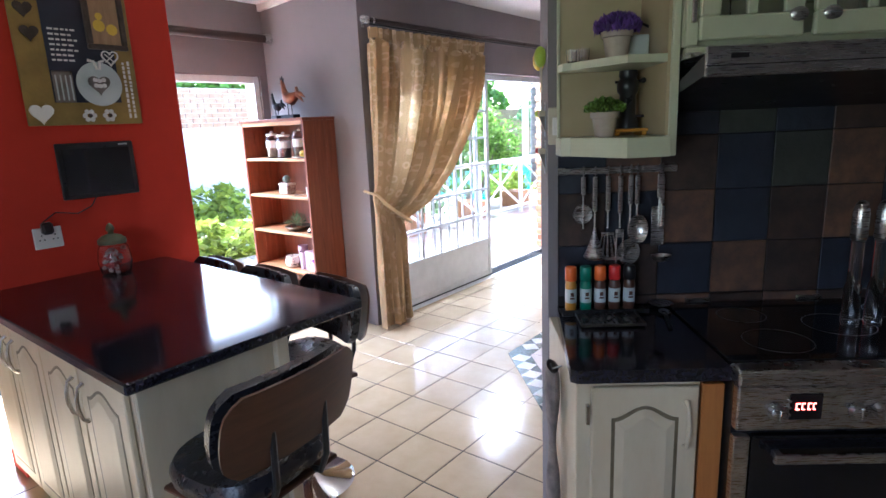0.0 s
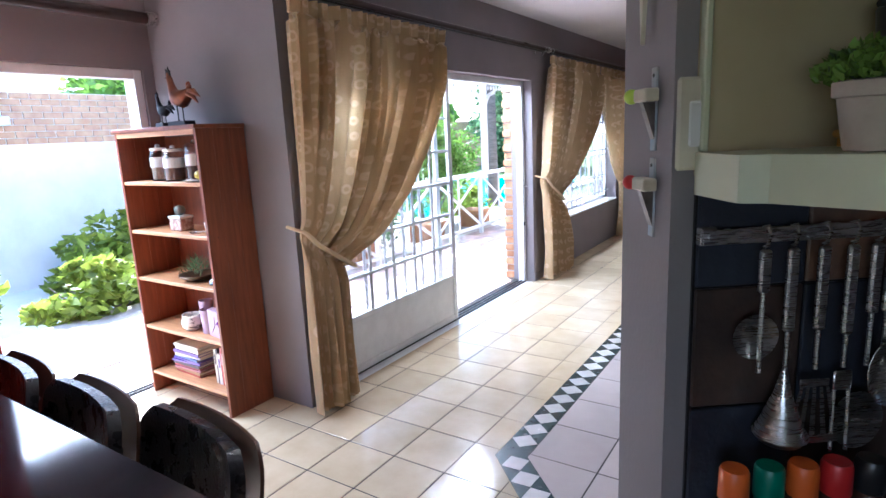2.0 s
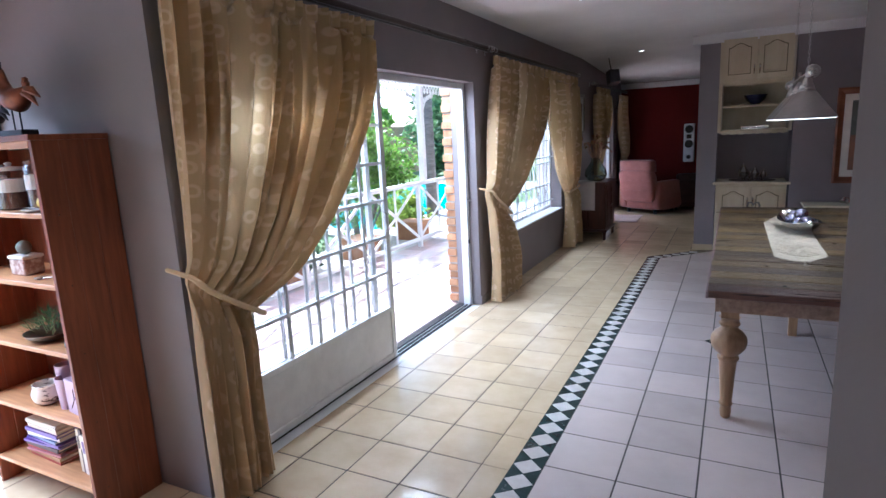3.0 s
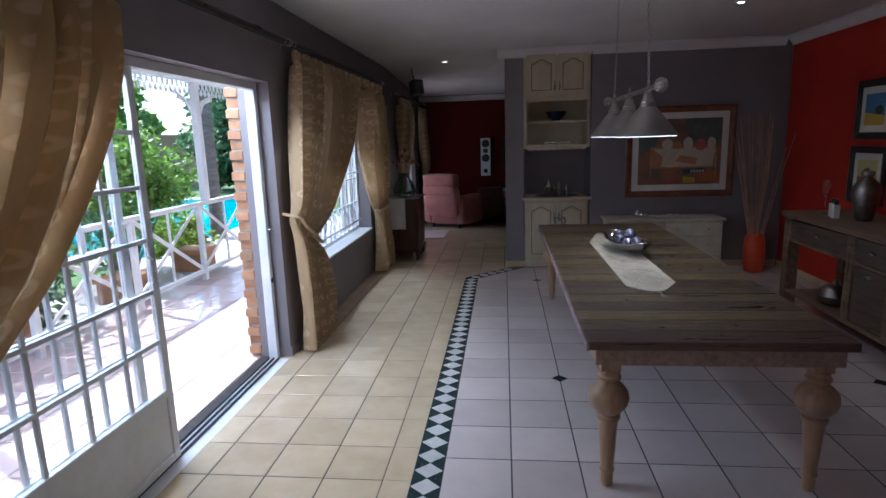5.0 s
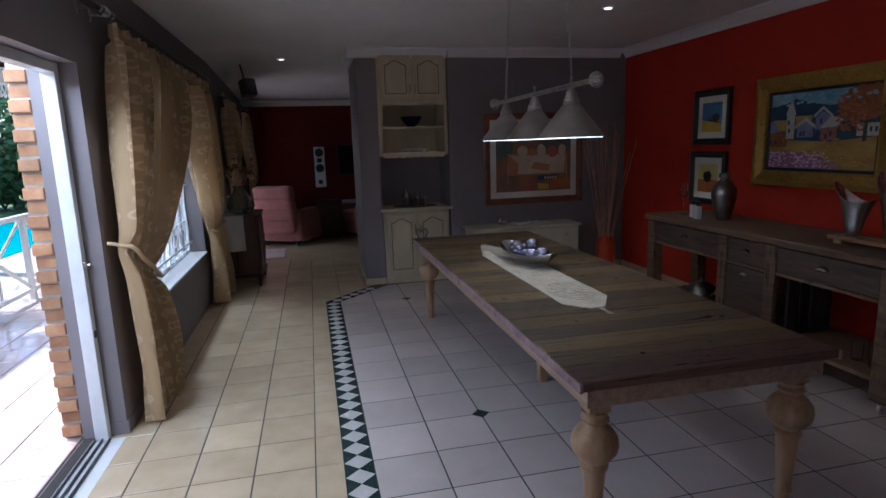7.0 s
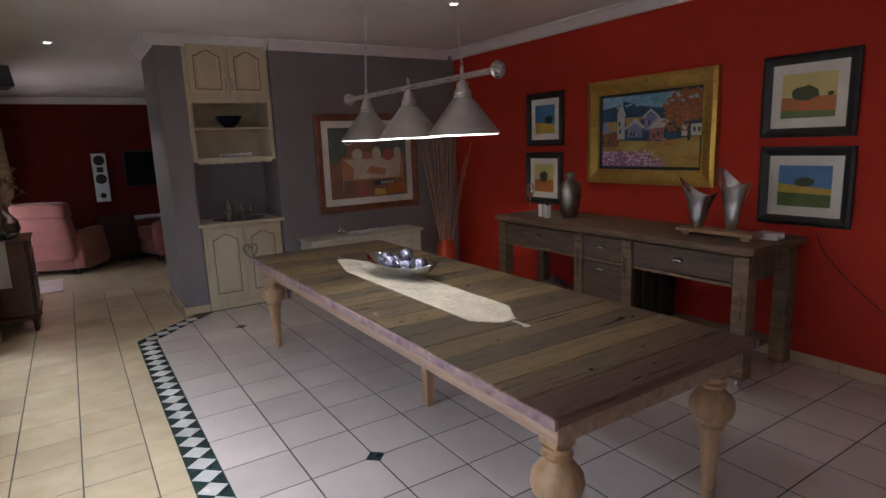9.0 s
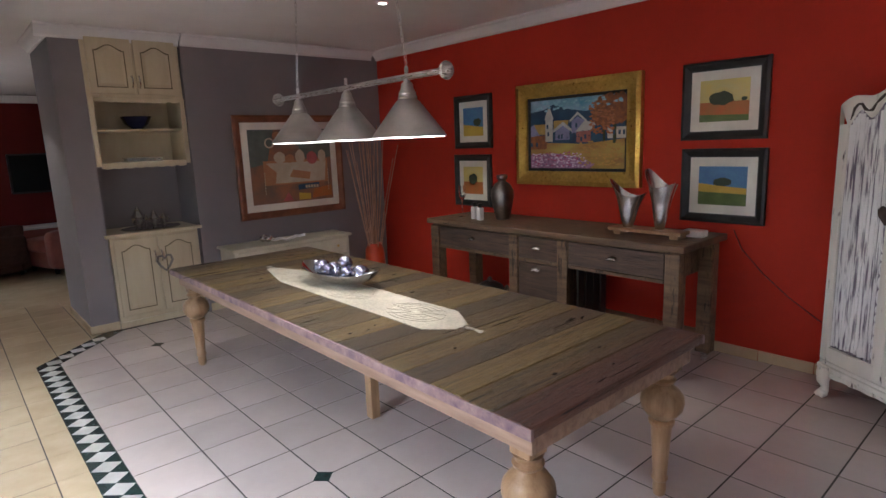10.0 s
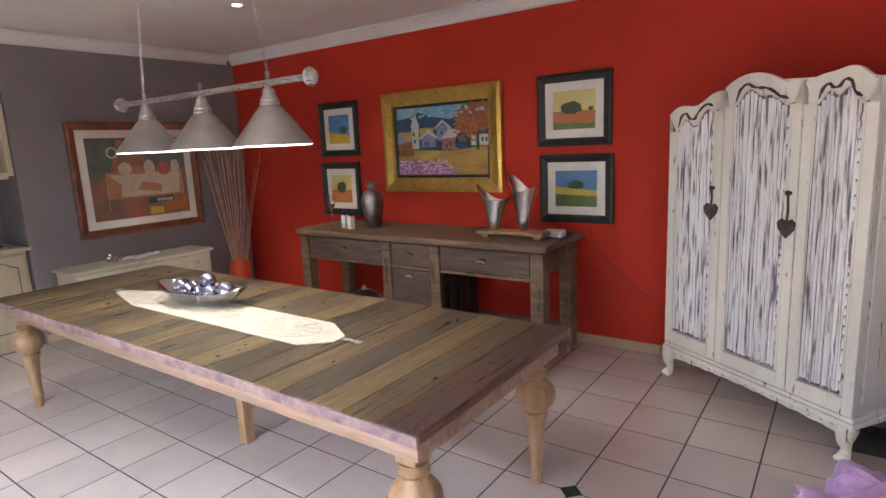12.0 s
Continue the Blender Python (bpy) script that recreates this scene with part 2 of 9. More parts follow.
M_CEIL = mat("ceiling_paint", (0.74, 0.71, 0.70), (0.70, 0.67, 0.66), 0.8, scale=2, bump=0.03, bscale=120)
M_CORNICE = mat("cornice_plaster", (0.74, 0.72, 0.72), (0.70, 0.68, 0.68), 0.6, scale=4, bump=0.03)
M_FRAME = mat("white_steel_frame", (0.76, 0.77, 0.78), (0.66, 0.67, 0.68), 0.35, scale=8, bump=0.02)
M_GROUT = mat("dark_grout", (0.045, 0.040, 0.038), (0.075, 0.063, 0.055), 0.9, scale=15)
M_TILEB = mat("cream_ceramic_tile", (0.61, 0.49, 0.33), (0.47, 0.36, 0.22), 0.15, scale=5, bump=0.02, bscale=12, per_piece=0.055, rvar=0.07, width=0.6)
M_TILEA = mat("pale_pink_ceramic_tile", (0.57, 0.49, 0.455), (0.50, 0.425, 0.39), 0.17, scale=5, bump=0.02, bscale=12, per_piece=0.025, rvar=0.07, width=0.6)
M_BLACKTILE = mat("black_green_tile", (0.018, 0.032, 0.032), (0.03, 0.05, 0.045), 0.25, scale=20)
M_WHITETILE = mat("white_mosaic_tile", (0.60, 0.56, 0.53), (0.5, 0.47, 0.44), 0.25, scale=10, per_piece=0.08)
M_GRANITE = mat("black_granite", (0.022, 0.020, 0.030), (0.008, 0.008, 0.012), 0.10, scale=120, rvar=0.05, spec=0.6, width=0.2)
M_CREAM = mat("antiqued_cream_cabinet_paint", (0.64, 0.56, 0.40), (0.49, 0.395, 0.25), 0.42, scale=7, stretch=(1, 1, 0.3), bump=0.06, width=0.6)
M_GLAZE = mat("dark_glaze_line", (0.20, 0.16, 0.09), (0.12, 0.09, 0.05), 0.5, scale=20)
M_OAK = mat("oak_veneer", (0.50, 0.20, 0.05), (0.38, 0.14, 0.035), 0.4, scale=6, stretch=(6, 6, 0.6), bump=0.05)
M_REDWOOD = mat("stained_pine_bookcase", (0.25, 0.072, 0.028), (0.125, 0.034, 0.014), 0.38, scale=5, stretch=(9, 9, 0.7), bump=0.1, width=0.5)
M_SHELFWOOD = mat("light_pine_shelf", (0.55, 0.30, 0.14), (0.40, 0.19, 0.08), 0.4, scale=6, stretch=(0.8, 9, 9), bump=0.08)
M_CURTAIN = None
M_ROD = mat("dark_wood_rod", (0.035, 0.018, 0.014), (0.02, 0.010, 0.008), 0.3, scale=8, stretch=(3, 0.5, 3))
M_CHROME = mat("chrome", (0.75, 0.75, 0.76), (0.68, 0.68, 0.7), 0.07, 1.0, scale=10, rvar=0.03)
M_STEEL = mat("brushed_steel", (0.52, 0.51, 0.50), (0.475, 0.465, 0.455), 0.28, 1.0, scale=30, stretch=(1, 1, 14))
M_LEATHER = mat("black_leather", (0.012, 0.013, 0.018), (0.02, 0.02, 0.025), 0.28, scale=20, bump=0.2, bscale=120)
M_WALNUT = mat("walnut_plywood", (0.11, 0.045, 0.022), (0.065, 0.025, 0.012), 0.35, scale=5, stretch=(0.8, 6, 6), bump=0.03)
M_BLACK = mat("black_plastic", (0.012, 0.012, 0.014), (0.02, 0.02, 0.022), 0.3, scale=12)
M_BLACKGLASS = mat("black_glass", (0.006, 0.006, 0.008), (0.01, 0.01, 0.012), 0.05, scale=4, rvar=0.02)
M_BRICK = mat("yellow_face_brick", (0.50, 0.30, 0.16), (0.34, 0.16, 0.08), 0.85, scale=9, bump=0.5, bscale=40, per_piece=0.2)
M_MORTAR = mat("mortar", (0.42, 0.39, 0.35), (0.34, 0.31, 0.28), 0.95, scale=20, bump=0.3)
M_GLASS = glass("clear_glass")
M_PATIO = mat("patio_terracotta_tile", (0.60, 0.44, 0.40), (0.50, 0.42, 0.42), 0.16, scale=5, per_piece=0.16, bump=0.05)
M_LEAF = mat("shrub_leaf", (0.10, 0.20, 0.03), (0.035, 0.095, 0.02), 0.45, scale=3, per_piece=0.2)
M_LEAFY = mat("yellow_green_leaf", (0.30, 0.38, 0.05), (0.12, 0.22, 0.03), 0.45, scale=6)
M_GRASS = mat("lawn", (0.09, 0.16, 0.03), (0.05, 0.10, 0.02), 0.9, scale=12, bump=0.5)
M_BARK = mat("grey_palm_bark", (0.22, 0.19, 0.17), (0.12, 0.10, 0.09), 0.9, scale=6, stretch=(1, 1, 5), bump=0.6)
M_WATER = mat("pool_water", (0.02, 0.42, 0.50), (0.01, 0.34, 0.42), 0.06, scale=3, bump=0.1, bscale=8)
M_RECLINER = mat("dusty_pink_upholstery", (0.40, 0.145, 0.12), (0.32, 0.11, 0.09), 0.8, scale=8, bump=0.15, bscale=150, sheen=0.3)

# ---- structure ----
WX, WT = -3.58, 0.24          # inner face and thickness of the long window wall
CZ = 2.72                     # ceiling height
G = Geo
# window wall with its openings: sliding door, window, lounge door, lounge window
openings = [(6.28, 9.25, 0.0, 2.12), (10.12, 12.24, 0.56, 2.12), (14.75, 16.1, 0.0, 2.05), (16.45, 17.0, 0.5, 2.05)]
ys = 5.93
g = G()
for a, b, z0, z1 in openings:
    g.box(WX - WT, ys, 0, WX, a, CZ + 0.1)
    if z0:
        g.box(WX - WT, a, 0, WX, b, z0)
    g.box(WX - WT, a, z1, WX, b, CZ + 0.1)
    ys = b
g.box(WX - WT, ys, 0, WX, 17.2, CZ + 0.1)
setting("wall_west", g, M_GREY, "warm grey painted wall with tall openings")
# return wall behind the bookcase and the breakfast nook's west wall
setting("wall_return", G().box(-4.779, 5.93, 0, WX - WT, 6.17, CZ + 0.1), M_GREY, "warm grey painted return wall")
g = G().box(-5.02, 5.86, 0, -4.78, 6.24, CZ + 0.1).box(-5.02, 1.0, 0, -4.78, 3.4, CZ + 0.1).box(-5.02, 3.4, 2.12, -4.78, 5.86, CZ + 0.1)
setting("wall_nook", g, M_GREY, "warm grey wall round a wide glazed door")
setting("wall_pier_red", G().box(-3.72, 3.40, 0, -3.55, 4.44, CZ + 0.1), M_RED, "bright red painted pier")
# unseen south wall; its opening is made up to let light in
setting("wall_kitchen_south", G().box(-5.02, 0.8, 0, -1.3, 1.0, CZ + 0.1).box(0.1, 0.8, 0, 2.6, 1.0, CZ + 0.1).box(-1.3, 0.8, 0, 0.1, 1.0, 1.1).box(-1.3, 0.8, 2.0, 0.1, 1.0, CZ + 0.1), M_WHITE)
setting("wall_kitchen_east", G().box(2.4, 1.0, 0, 2.6, 5.95, CZ + 0.1), M_GREY)
# diagonal kitchen wall in its own frame: x along the wall, y towards the kitchen
KM = Matrix.Translation((-1.215, 4.555, 0)) @ Matrix.Rotation(radians(36), 4, "Z")
kw = setting("wall_kitchen_diagonal", G().box(-0.032, 0, 0, 2.42, 0.188, CZ + 0.1), M_GREY, "grey painted dividing wall")
kw.matrix_world = KM
setting("wall_dining_south", G().box(0.66, 5.99, 0, 2.4, 6.15, CZ + 0.1), M_RED, "red painted wall")
setting("wall_east_red", G().box(1.48, 6.15, 0, 1.7, 12.4, CZ + 0.1), M_RED, "deep red painted wall with framed pictures")
# grey end wall with a recess for the built-in unit
setting("wall_north_grey", G().box(-0.80, 12.40, 0, 1.7, 12.6, CZ + 0.1), M_GREY, "grey painted end wall beside the niche")
setting("wall_niche_pier", G().box(-1.85, 12.45, 0, -1.62, 13.5, CZ + 0.1), M_GREY, "grey painted pier beside the passage")
setting("wall_niche_back", G().box(-1.62, 12.95, 0, -0.80, 13.5, CZ + 0.1), M_GREY)
setting("wall_niche_side", G().box(-0.80, 12.6, 0, -0.6, 13.5, CZ + 0.1), M_GREY)
setting("wall_niche_lintel", G().box(-1.62, 12.45, 2.66, -0.80, 12.95, CZ + 0.1), M_GREY)
setting("wall_lounge_north", G().box(-3.84, 17.0, 0, 3.0, 17.2, CZ + 0.1), M_DIMRED, "red painted lounge wall, darkened for the dim room")
setting("wall_lounge_east", G().box(2.8, 12.6, 0, 3.0, 17.0, CZ + 0.1), M_GREY)
setting("wall_lounge_south", G().box(-0.6, 13.3, 0, 2.8, 13.5, CZ + 0.1), M_GREY)
setting("ceiling", G().box(-5.6, 0.8, CZ, 3.0, 13.5, CZ + 0.12), M_CEIL, "pale painted plaster ceiling")
LZ = 2.52
setting("ceiling_lounge", G().prism([(13.5, CZ), (17.2, LZ), (17.2, LZ + 0.3), (13.5, CZ + 0.12)], -3.84, 3.0, "x"), M_CEIL, "pale painted sloping ceiling")
# cornices, stepped
def cornice(name, x0, y0, x1, y1, nx, ny, s=0.09, z=None):
    prof = [(0, 0), (s, 0), (s, -0.018), (s * 0.78, -0.028), (s * 0.55, -0.05), (s * 0.3, -0.075), (0.018, -0.088), (0.018, -0.105), (0, -0.105)]
    a, b = Vector((x0, y0, z or CZ)), Vector((x1, y1, z or CZ))
    n = Vector((nx, ny, 0))
    vs = [a + n * (u + 0.001) + Vector((0, 0, w - 0.001)) for u, w in prof] + [b + n * (u + 0.001) + Vector((0, 0, w - 0.001)) for u, w in prof]
    k = len(prof)
    fs = [tuple(range(k)), tuple(range(k, 2 * k))[::-1]] + [(i, (i + 1) % k, k + (i + 1) % k, k + i) for i in range(k)]
    setting(name, G().add(vs, fs), M_CORNICE, "white moulded cornice")
cornice("cornice_east", 1.48, 6.15, 1.48, 12.4, -1, 0)
cornice("cornice_north", -0.80, 12.4, 1.39, 12.4, 0, -1)
cornice("cornice_alcove", -1.94, 12.45, -0.80, 12.45, 0, -1)
cornice("cornice_pier", -1.85, 12.45, -1.85, 13.5, -1, 0)
cornice("cornice_lounge", WX, 17.0, 2.8, 17.0, 0, -1, 0.09, LZ)
# skirting of cream tile
g = G()
y = 6.2
while y < 12.3:
    g.cham(1.468, y, 0, 1.479, min(y + 0.345, 12.38), 0.078, 0.002)
    y += 0.35
x = -0.78
while x < 1.4:
    g.cham(x, 12.388, 0, min(x + 0.345, 1.46), 12.399, 0.078, 0.002)
    x += 0.35
g.cham(-1.862, 12.438, 0, -1.62, 12.449, 0.078, 0.002).cham(-1.862, 12.45, 0, -1.851, 13.5, 0.078, 0.002)
setting("skirting", g, M_TILEB, "cream tile skirting")
setting("skirting_door_jamb", G().cham(WX - 0.1, 9.248, 0, WX + 0.012, 9.259, 0.085, 0.003).cham(WX + 0.001, 9.26, 0, WX + 0.012, 10.1, 0.085, 0.003), M_GREY)
setting("skirting_red_pier", G().cham(-3.735, 3.385, 0, -3.535, 3.399, 0.1, 0.003).cham(-3.549, 3.40, 0, -3.535, 4.45, 0.1, 0.003), M_RED)
setting("window_sill", G().cham(WX - WT - 0.02, 10.12, 0.561, WX + 0.02, 12.24, 0.58, 0.004), M_WHITE, "white plastered window sill")

# floor: a dark slab, with ceramic tiles laid on it
floor = setting("floor", G().box(-4.78, 1.0, -0.15, 3.0, 6.0, -0.0020).box(-3.82, 6.0, -0.15, 3.0, 17.2, -0.0020), M_GROUT, "glazed ceramic floor tiles with dark joints")
setting("floor_scullery", G().box(-5.02, 0.8, -0.16, -4.78, 6.1, -0.02), M_GROUT)

# ---- dining room ----
M_PLANK = mat("reclaimed_plank", (0.235, 0.160, 0.072), (0.095, 0.062, 0.032), 0.36, scale=4, stretch=(0.55, 26, 9), bump=0.7, bscale=22, per_piece=0.25, width=0.45)
M_PLANKS = [M_PLANK, mat("ochre_reclaimed_plank", (0.37, 0.265, 0.105), (0.17, 0.11, 0.048), 0.38, scale=4, stretch=(0.55, 26, 9), bump=0.7, bscale=22, per_piece=0.15, width=0.5),
            mat("dark_reclaimed_plank", (0.165, 0.115, 0.066), (0.070, 0.047, 0.031), 0.38, scale=4, stretch=(0.55, 26, 9), bump=0.7, bscale=22, per_piece=0.2, width=0.5),
            mat("red_brown_reclaimed_plank", (0.20, 0.095, 0.062), (0.085, 0.040, 0.032), 0.36, scale=4, stretch=(0.55, 26, 9), bump=0.7, bscale=22, per_piece=0.15, width=0.5)]
for m_ in M_PLANKS:
    weathered(m_, (0.45, 26, 10), 0.82, 7.0, 0.415, 0.9)
M_CRACK = mat("dark_wood_crack", (0.012, 0.008, 0.007), (0.02, 0.013, 0.01), 0.9)
M_EDGE = mat("purple_brown_plank_edge", (0.36, 0.25, 0.23), (0.14, 0.085, 0.13), 0.6, scale=13, width=0.35, bump=0.6)
M_TLEG = mat("turned_pine_leg", (0.42, 0.265, 0.145), (0.26, 0.15, 0.075), 0.42, scale=5, stretch=(5, 5, 0.7), bump=0.15)
M_TAPRON = mat("pine_apron", (0.38, 0.26, 0.185), (0.23, 0.145, 0.10), 0.5, scale=5, stretch=(6, 0.6, 6), bump=0.2)
M_SB = mat("grey_brown_reclaimed_wood", (0.22, 0.14, 0.078), (0.10, 0.062, 0.038), 0.6, scale=5, stretch=(7, 0.6, 7), bump=0.4, bscale=30)
M_SBTOP = mat("worn_sideboard_top", (0.20, 0.125, 0.070), (0.085, 0.052, 0.032), 0.5, scale=5, stretch=(7, 0.6, 7), bump=0.4, bscale=30)
M_SBDRAWER = mat("dark_brown_drawer", (0.130, 0.082, 0.055), (0.060, 0.040, 0.032), 0.6, scale=6, stretch=(6, 0.6, 6), bump=0.3)
weathered(M_SB, (9, 5, 0.9), 0.75, 5.0)
weathered(M_SBTOP, (26, 0.5, 9), 0.75, 6.0)
weathered(M_SBDRAWER, (9, 0.6, 22), 0.7, 5.0)
M_PEWTER = mat("pewter", (0.72, 0.70, 0.67), (0.55, 0.53, 0.52), 0.24, 1.0, scale=12, bump=0.12, bscale=30)
M_DARKPEWTER = mat("dark_pewter", (0.28, 0.26, 0.24), (0.18, 0.165, 0.155), 0.3, 1.0, scale=14, bump=0.2, bscale=40)
M_SATIN = mat("satin_nickel_shade", (0.46, 0.445, 0.43), (0.445, 0.43, 0.415), 0.28, 1.0, scale=80, rvar=0.015)
M_GOLD = mat("antique_gold_frame", (0.62, 0.40, 0.10), (0.46, 0.28, 0.065), 0.30, 0.8, scale=40, bump=0.08, bscale=90)
M_BFRAME = mat("black_wood_frame", (0.014, 0.014, 0.015), (0.03, 0.028, 0.027), 0.4, scale=10, bump=0.08)
M_CFRAME = mat("copper_brown_frame", (0.24, 0.085, 0.035), (0.12, 0.04, 0.02), 0.35, scale=8, bump=0.1)
M_MOUNT = mat("cream_picture_mount", (0.74, 0.71, 0.64), (0.70, 0.67, 0.60), 0.8, scale=20)
M_LACE = mat("cream_crochet", (0.56, 0.51, 0.41), (0.42, 0.38, 0.30), 0.9, scale=60, bump=0.6, bscale=140)
M_REDVASE = mat("orange_red_glaze", (0.62, 0.075, 0.018), (0.45, 0.045, 0.012), 0.3, scale=6)
M_REED = mat("pale_brown_reed", (0.52, 0.33, 0.23), (0.34, 0.19, 0.13), 0.6, scale=12)
M_LILAC = mat("lilac_fleece", (0.52, 0.32, 0.60), (0.42, 0.24, 0.50), 0.95, scale=10, bump=0.5, bscale=90, sheen=0.5)
M_RUST = mat("rusted_tin", (0.10, 0.075, 0.062), (0.05, 0.035, 0.028), 0.6, 0.4, scale=20, bump=0.3)
M_PALECHEST = mat("pale_cream_chest", (0.55, 0.51, 0.40), (0.45, 0.41, 0.31), 0.45, scale=8, bump=0.05)


def streaked():
    """White paint rubbed back to a grey-violet ground in long upright streaks."""
    m = mat("streaked_panel", (0.60, 0.58, 0.60), (0.13, 0.11, 0.14), 0.6, scale=5, stretch=(14, 12, 0.5), bump=0.4, bscale=9, width=0.12, mid=0.56, detail=4.0)
    return m


M_STREAK = streaked()
M_SCUFF = mat("scuffed_white", (0.77, 0.74, 0.67), (0.10, 0.075, 0.07), 0.5, scale=8, stretch=(4, 4, 0.8), bump=0.25, width=0.06, mid=0.345, detail=6)
M_FLUTE = mat("worn_white_flute", (0.84, 0.83, 0.82), (0.17, 0.145, 0.19), 0.5, scale=6, stretch=(10, 4, 0.55), bump=0.3, width=0.09, mid=0.43, detail=6)

# table
tx0, tx1, ty0, ty1, tz = -1.51, -0.37, 7.54, 11.01, 0.772
table = thing("dining_table", "long rustic dining table of reclaimed planks on turned pine legs", "table", Matrix.Translation((-0.94, 9.275, 0)))
rnd = random.Random(4)
n_pl = 22
w = (ty1 - ty0) / n_pl
for k in range(n_pl):
    y0 = ty0 - 9.275 + k * w
    d0, d1 = rnd.uniform(-0.006, 0.004), rnd.uniform(-0.006, 0.004)
    zz = rnd.uniform(-0.0025, 0.0)
    vs, fs = [], []
    g = Geo().cham(-0.57 + d0, y0 + 0.0012, tz - 0.042, 0.57 + d1, y0 + w - 0.0012, tz + zz, 0.0035)
    part("plank", g, M_PLANKS[(3, 0, 1, 2, 1, 0, 2, 1, 0, 0, 1, 2, 1, 0, 2, 0, 1, 0, 2, 1, 0, 2)[k]], table)
for k in range(64):
    # splits and nail holes in the planks
    cx_, cy_ = rnd.uniform(-0.53, 0.5), ty0 - 9.275 + w * rnd.randrange(n_pl) + w * rnd.uniform(0.2, 0.8)
    if k % 2:
        L_, h_ = rnd.uniform(0.05, 0.26), rnd.uniform(0.0015, 0.0045)
        sl = rnd.uniform(-0.03, 0.03)
        part("split", Geo().prism([(cx_ - L_ / 2, cy_), (cx_, cy_ - h_ + sl * L_), (cx_ + L_ / 2, cy_ + sl * L_), (cx_ + L_ * 0.1, cy_ + h_)], tz - 0.004, tz + 0.0006), M_CRACK, table)
    else:
        r0 = rnd.uniform(0.005, 0.011)
        part("nail_hole", Geo().prism([(cx_ + r0 * 1.4 * math.cos(a_), cy_ + r0 * math.sin(a_)) for a_ in [0.9 * i for i in range(7)]], tz - 0.004, tz + 0.0006), M_CRACK, table)
part("plank_edge", Geo().cham(-0.579, -1.737, tz - 0.044, -0.5645, 1.737, tz - 0.005, 0.002).cham(0.5645, -1.737, tz - 0.044, 0.578, 1.737, tz - 0.005, 0.002), M_EDGE, table, "purplish rough-sawn edge")
for nm, b in (("apron", (-0.53, -1.70, -0.508, 1.70)), ("apron", (0.508, -1.70, 0.53, 1.70))):
    part(nm, Geo().cham(b[0], b[1], tz - 0.125, b[2], b[3], tz - 0.044, 0.002), M_TAPRON, table)
for y0 in (-1.70, 1.675):
    part("end_apron", Geo().cham(-0.507, y0, tz - 0.125, 0.507, y0 + 0.025, tz - 0.044, 0.002), M_TAPRON, table)
leg_prof = [(0.018, 0.0), (0.027, 0.01), (0.03, 0.04), (0.028, 0.075), (0.036, 0.085), (0.036, 0.095), (0.031, 0.105), (0.040, 0.26), (0.046, 0.345), (0.056, 0.358), (0.056, 0.372),
            (0.045, 0.382), (0.066, 0.400), (0.087, 0.428), (0.094, 0.460), (0.089, 0.492), (0.069, 0.520), (0.046, 0.536), (0.041, 0.547), (0.052, 0.556), (0.056, 0.567), (0.046, 0.577), (0.046, 0.588), (0.055, 0.600)]
for lx, ly in ((-0.455, -1.62), (0.47, -1.61), (-0.45, 1.64), (0.47, 1.64)):
    leg = part("leg", Geo().lathe(leg_prof, 28, (lx, ly, 0)), M_TLEG, table, smooth=True)
    part("leg_block", Geo().cham(lx - 0.045, ly - 0.045, 0.6005, lx + 0.045, ly + 0.045, tz - 0.043, 0.003), M_TLEG, leg)
part("middle_leg", Geo().cham(-0.04, -0.06, 0, 0.02, 0.0, tz - 0.126, 0.003), M_TLEG, table)
part("cross_beam", Geo().cham(-0.506, -0.075, tz - 0.125, 0.506, 0.015, tz - 0.045, 0.003), M_TAPRON, table)

# crocheted runner
run = thing("table_runner", "cream crocheted lace table runner with tassels on the plank table", "table runner", Matrix.Translation((-0.995, 9.35, tz)))
out = [(-0.02, 1.03), (-0.05, 1.02), (-0.165, 0.58), (-0.16, -0.86), (-0.05, -0.98), (0.04, -0.97), (0.155, -0.78), (0.155, 0.62), (0.02, 1.03)]
g = Geo()
oc = []
for k in range(len(out)):
    a, b = out[k], out[(k + 1) % len(out)]
    L = math.hypot(b[0] - a[0], b[1] - a[1])
    m_ = max(1, int(L / 0.035))
    for q in range(m_):
        t = q / m_
        nx, ny = (b[1] - a[1]) / L, -(b[0] - a[0]) / L
        oc.append((a[0] + (b[0] - a[0]) * t, a[1] + (b[1] - a[1]) * t))
        oc.append((a[0] + (b[0] - a[0]) * (t + 0.5 / m_) - nx * 0.008, a[1] + (b[1] - a[1]) * (t + 0.5 / m_) - ny * 0.008))
part("lace_ground", Geo().prism(oc, 0.0005, 0.003), M_LACE, run)
g = Geo()
for cy in (-0.62, 0.0, 0.62):
    for rr in (0.045, 0.075, 0.105, 0.13):
        g.tube([(rr * math.cos(a) * 0.95, cy + rr * math.sin(a) * 1.5, 0.0038) for a in [2 * math.pi * i / 28 for i in range(28)]], 0.0016, 4, True)
    for i in range(12):
        a = 2 * math.pi * i / 12
        g.tube([(0.02 * math.cos(a), cy + 0.03 * math.sin(a), 0.0038), (0.125 * math.cos(a), cy + 0.19 * math.sin(a), 0.0038)], 0.0014, 4)
part("lace_pattern", g, M_LACE, run, kind="stuff")
for sy in (-1, 1):
    g = Geo().tube([(0, sy * 0.99, 0.004), (0, sy * 1.05, 0.007)], 0.006, 6)
    for i in range(7):
        g.tube([(0, sy * 1.04, 0.006), (0.006 * (i - 3), sy * 1.10, 0.004)], 0.002, 4)
    part("tassel", g, M_LACE, run)

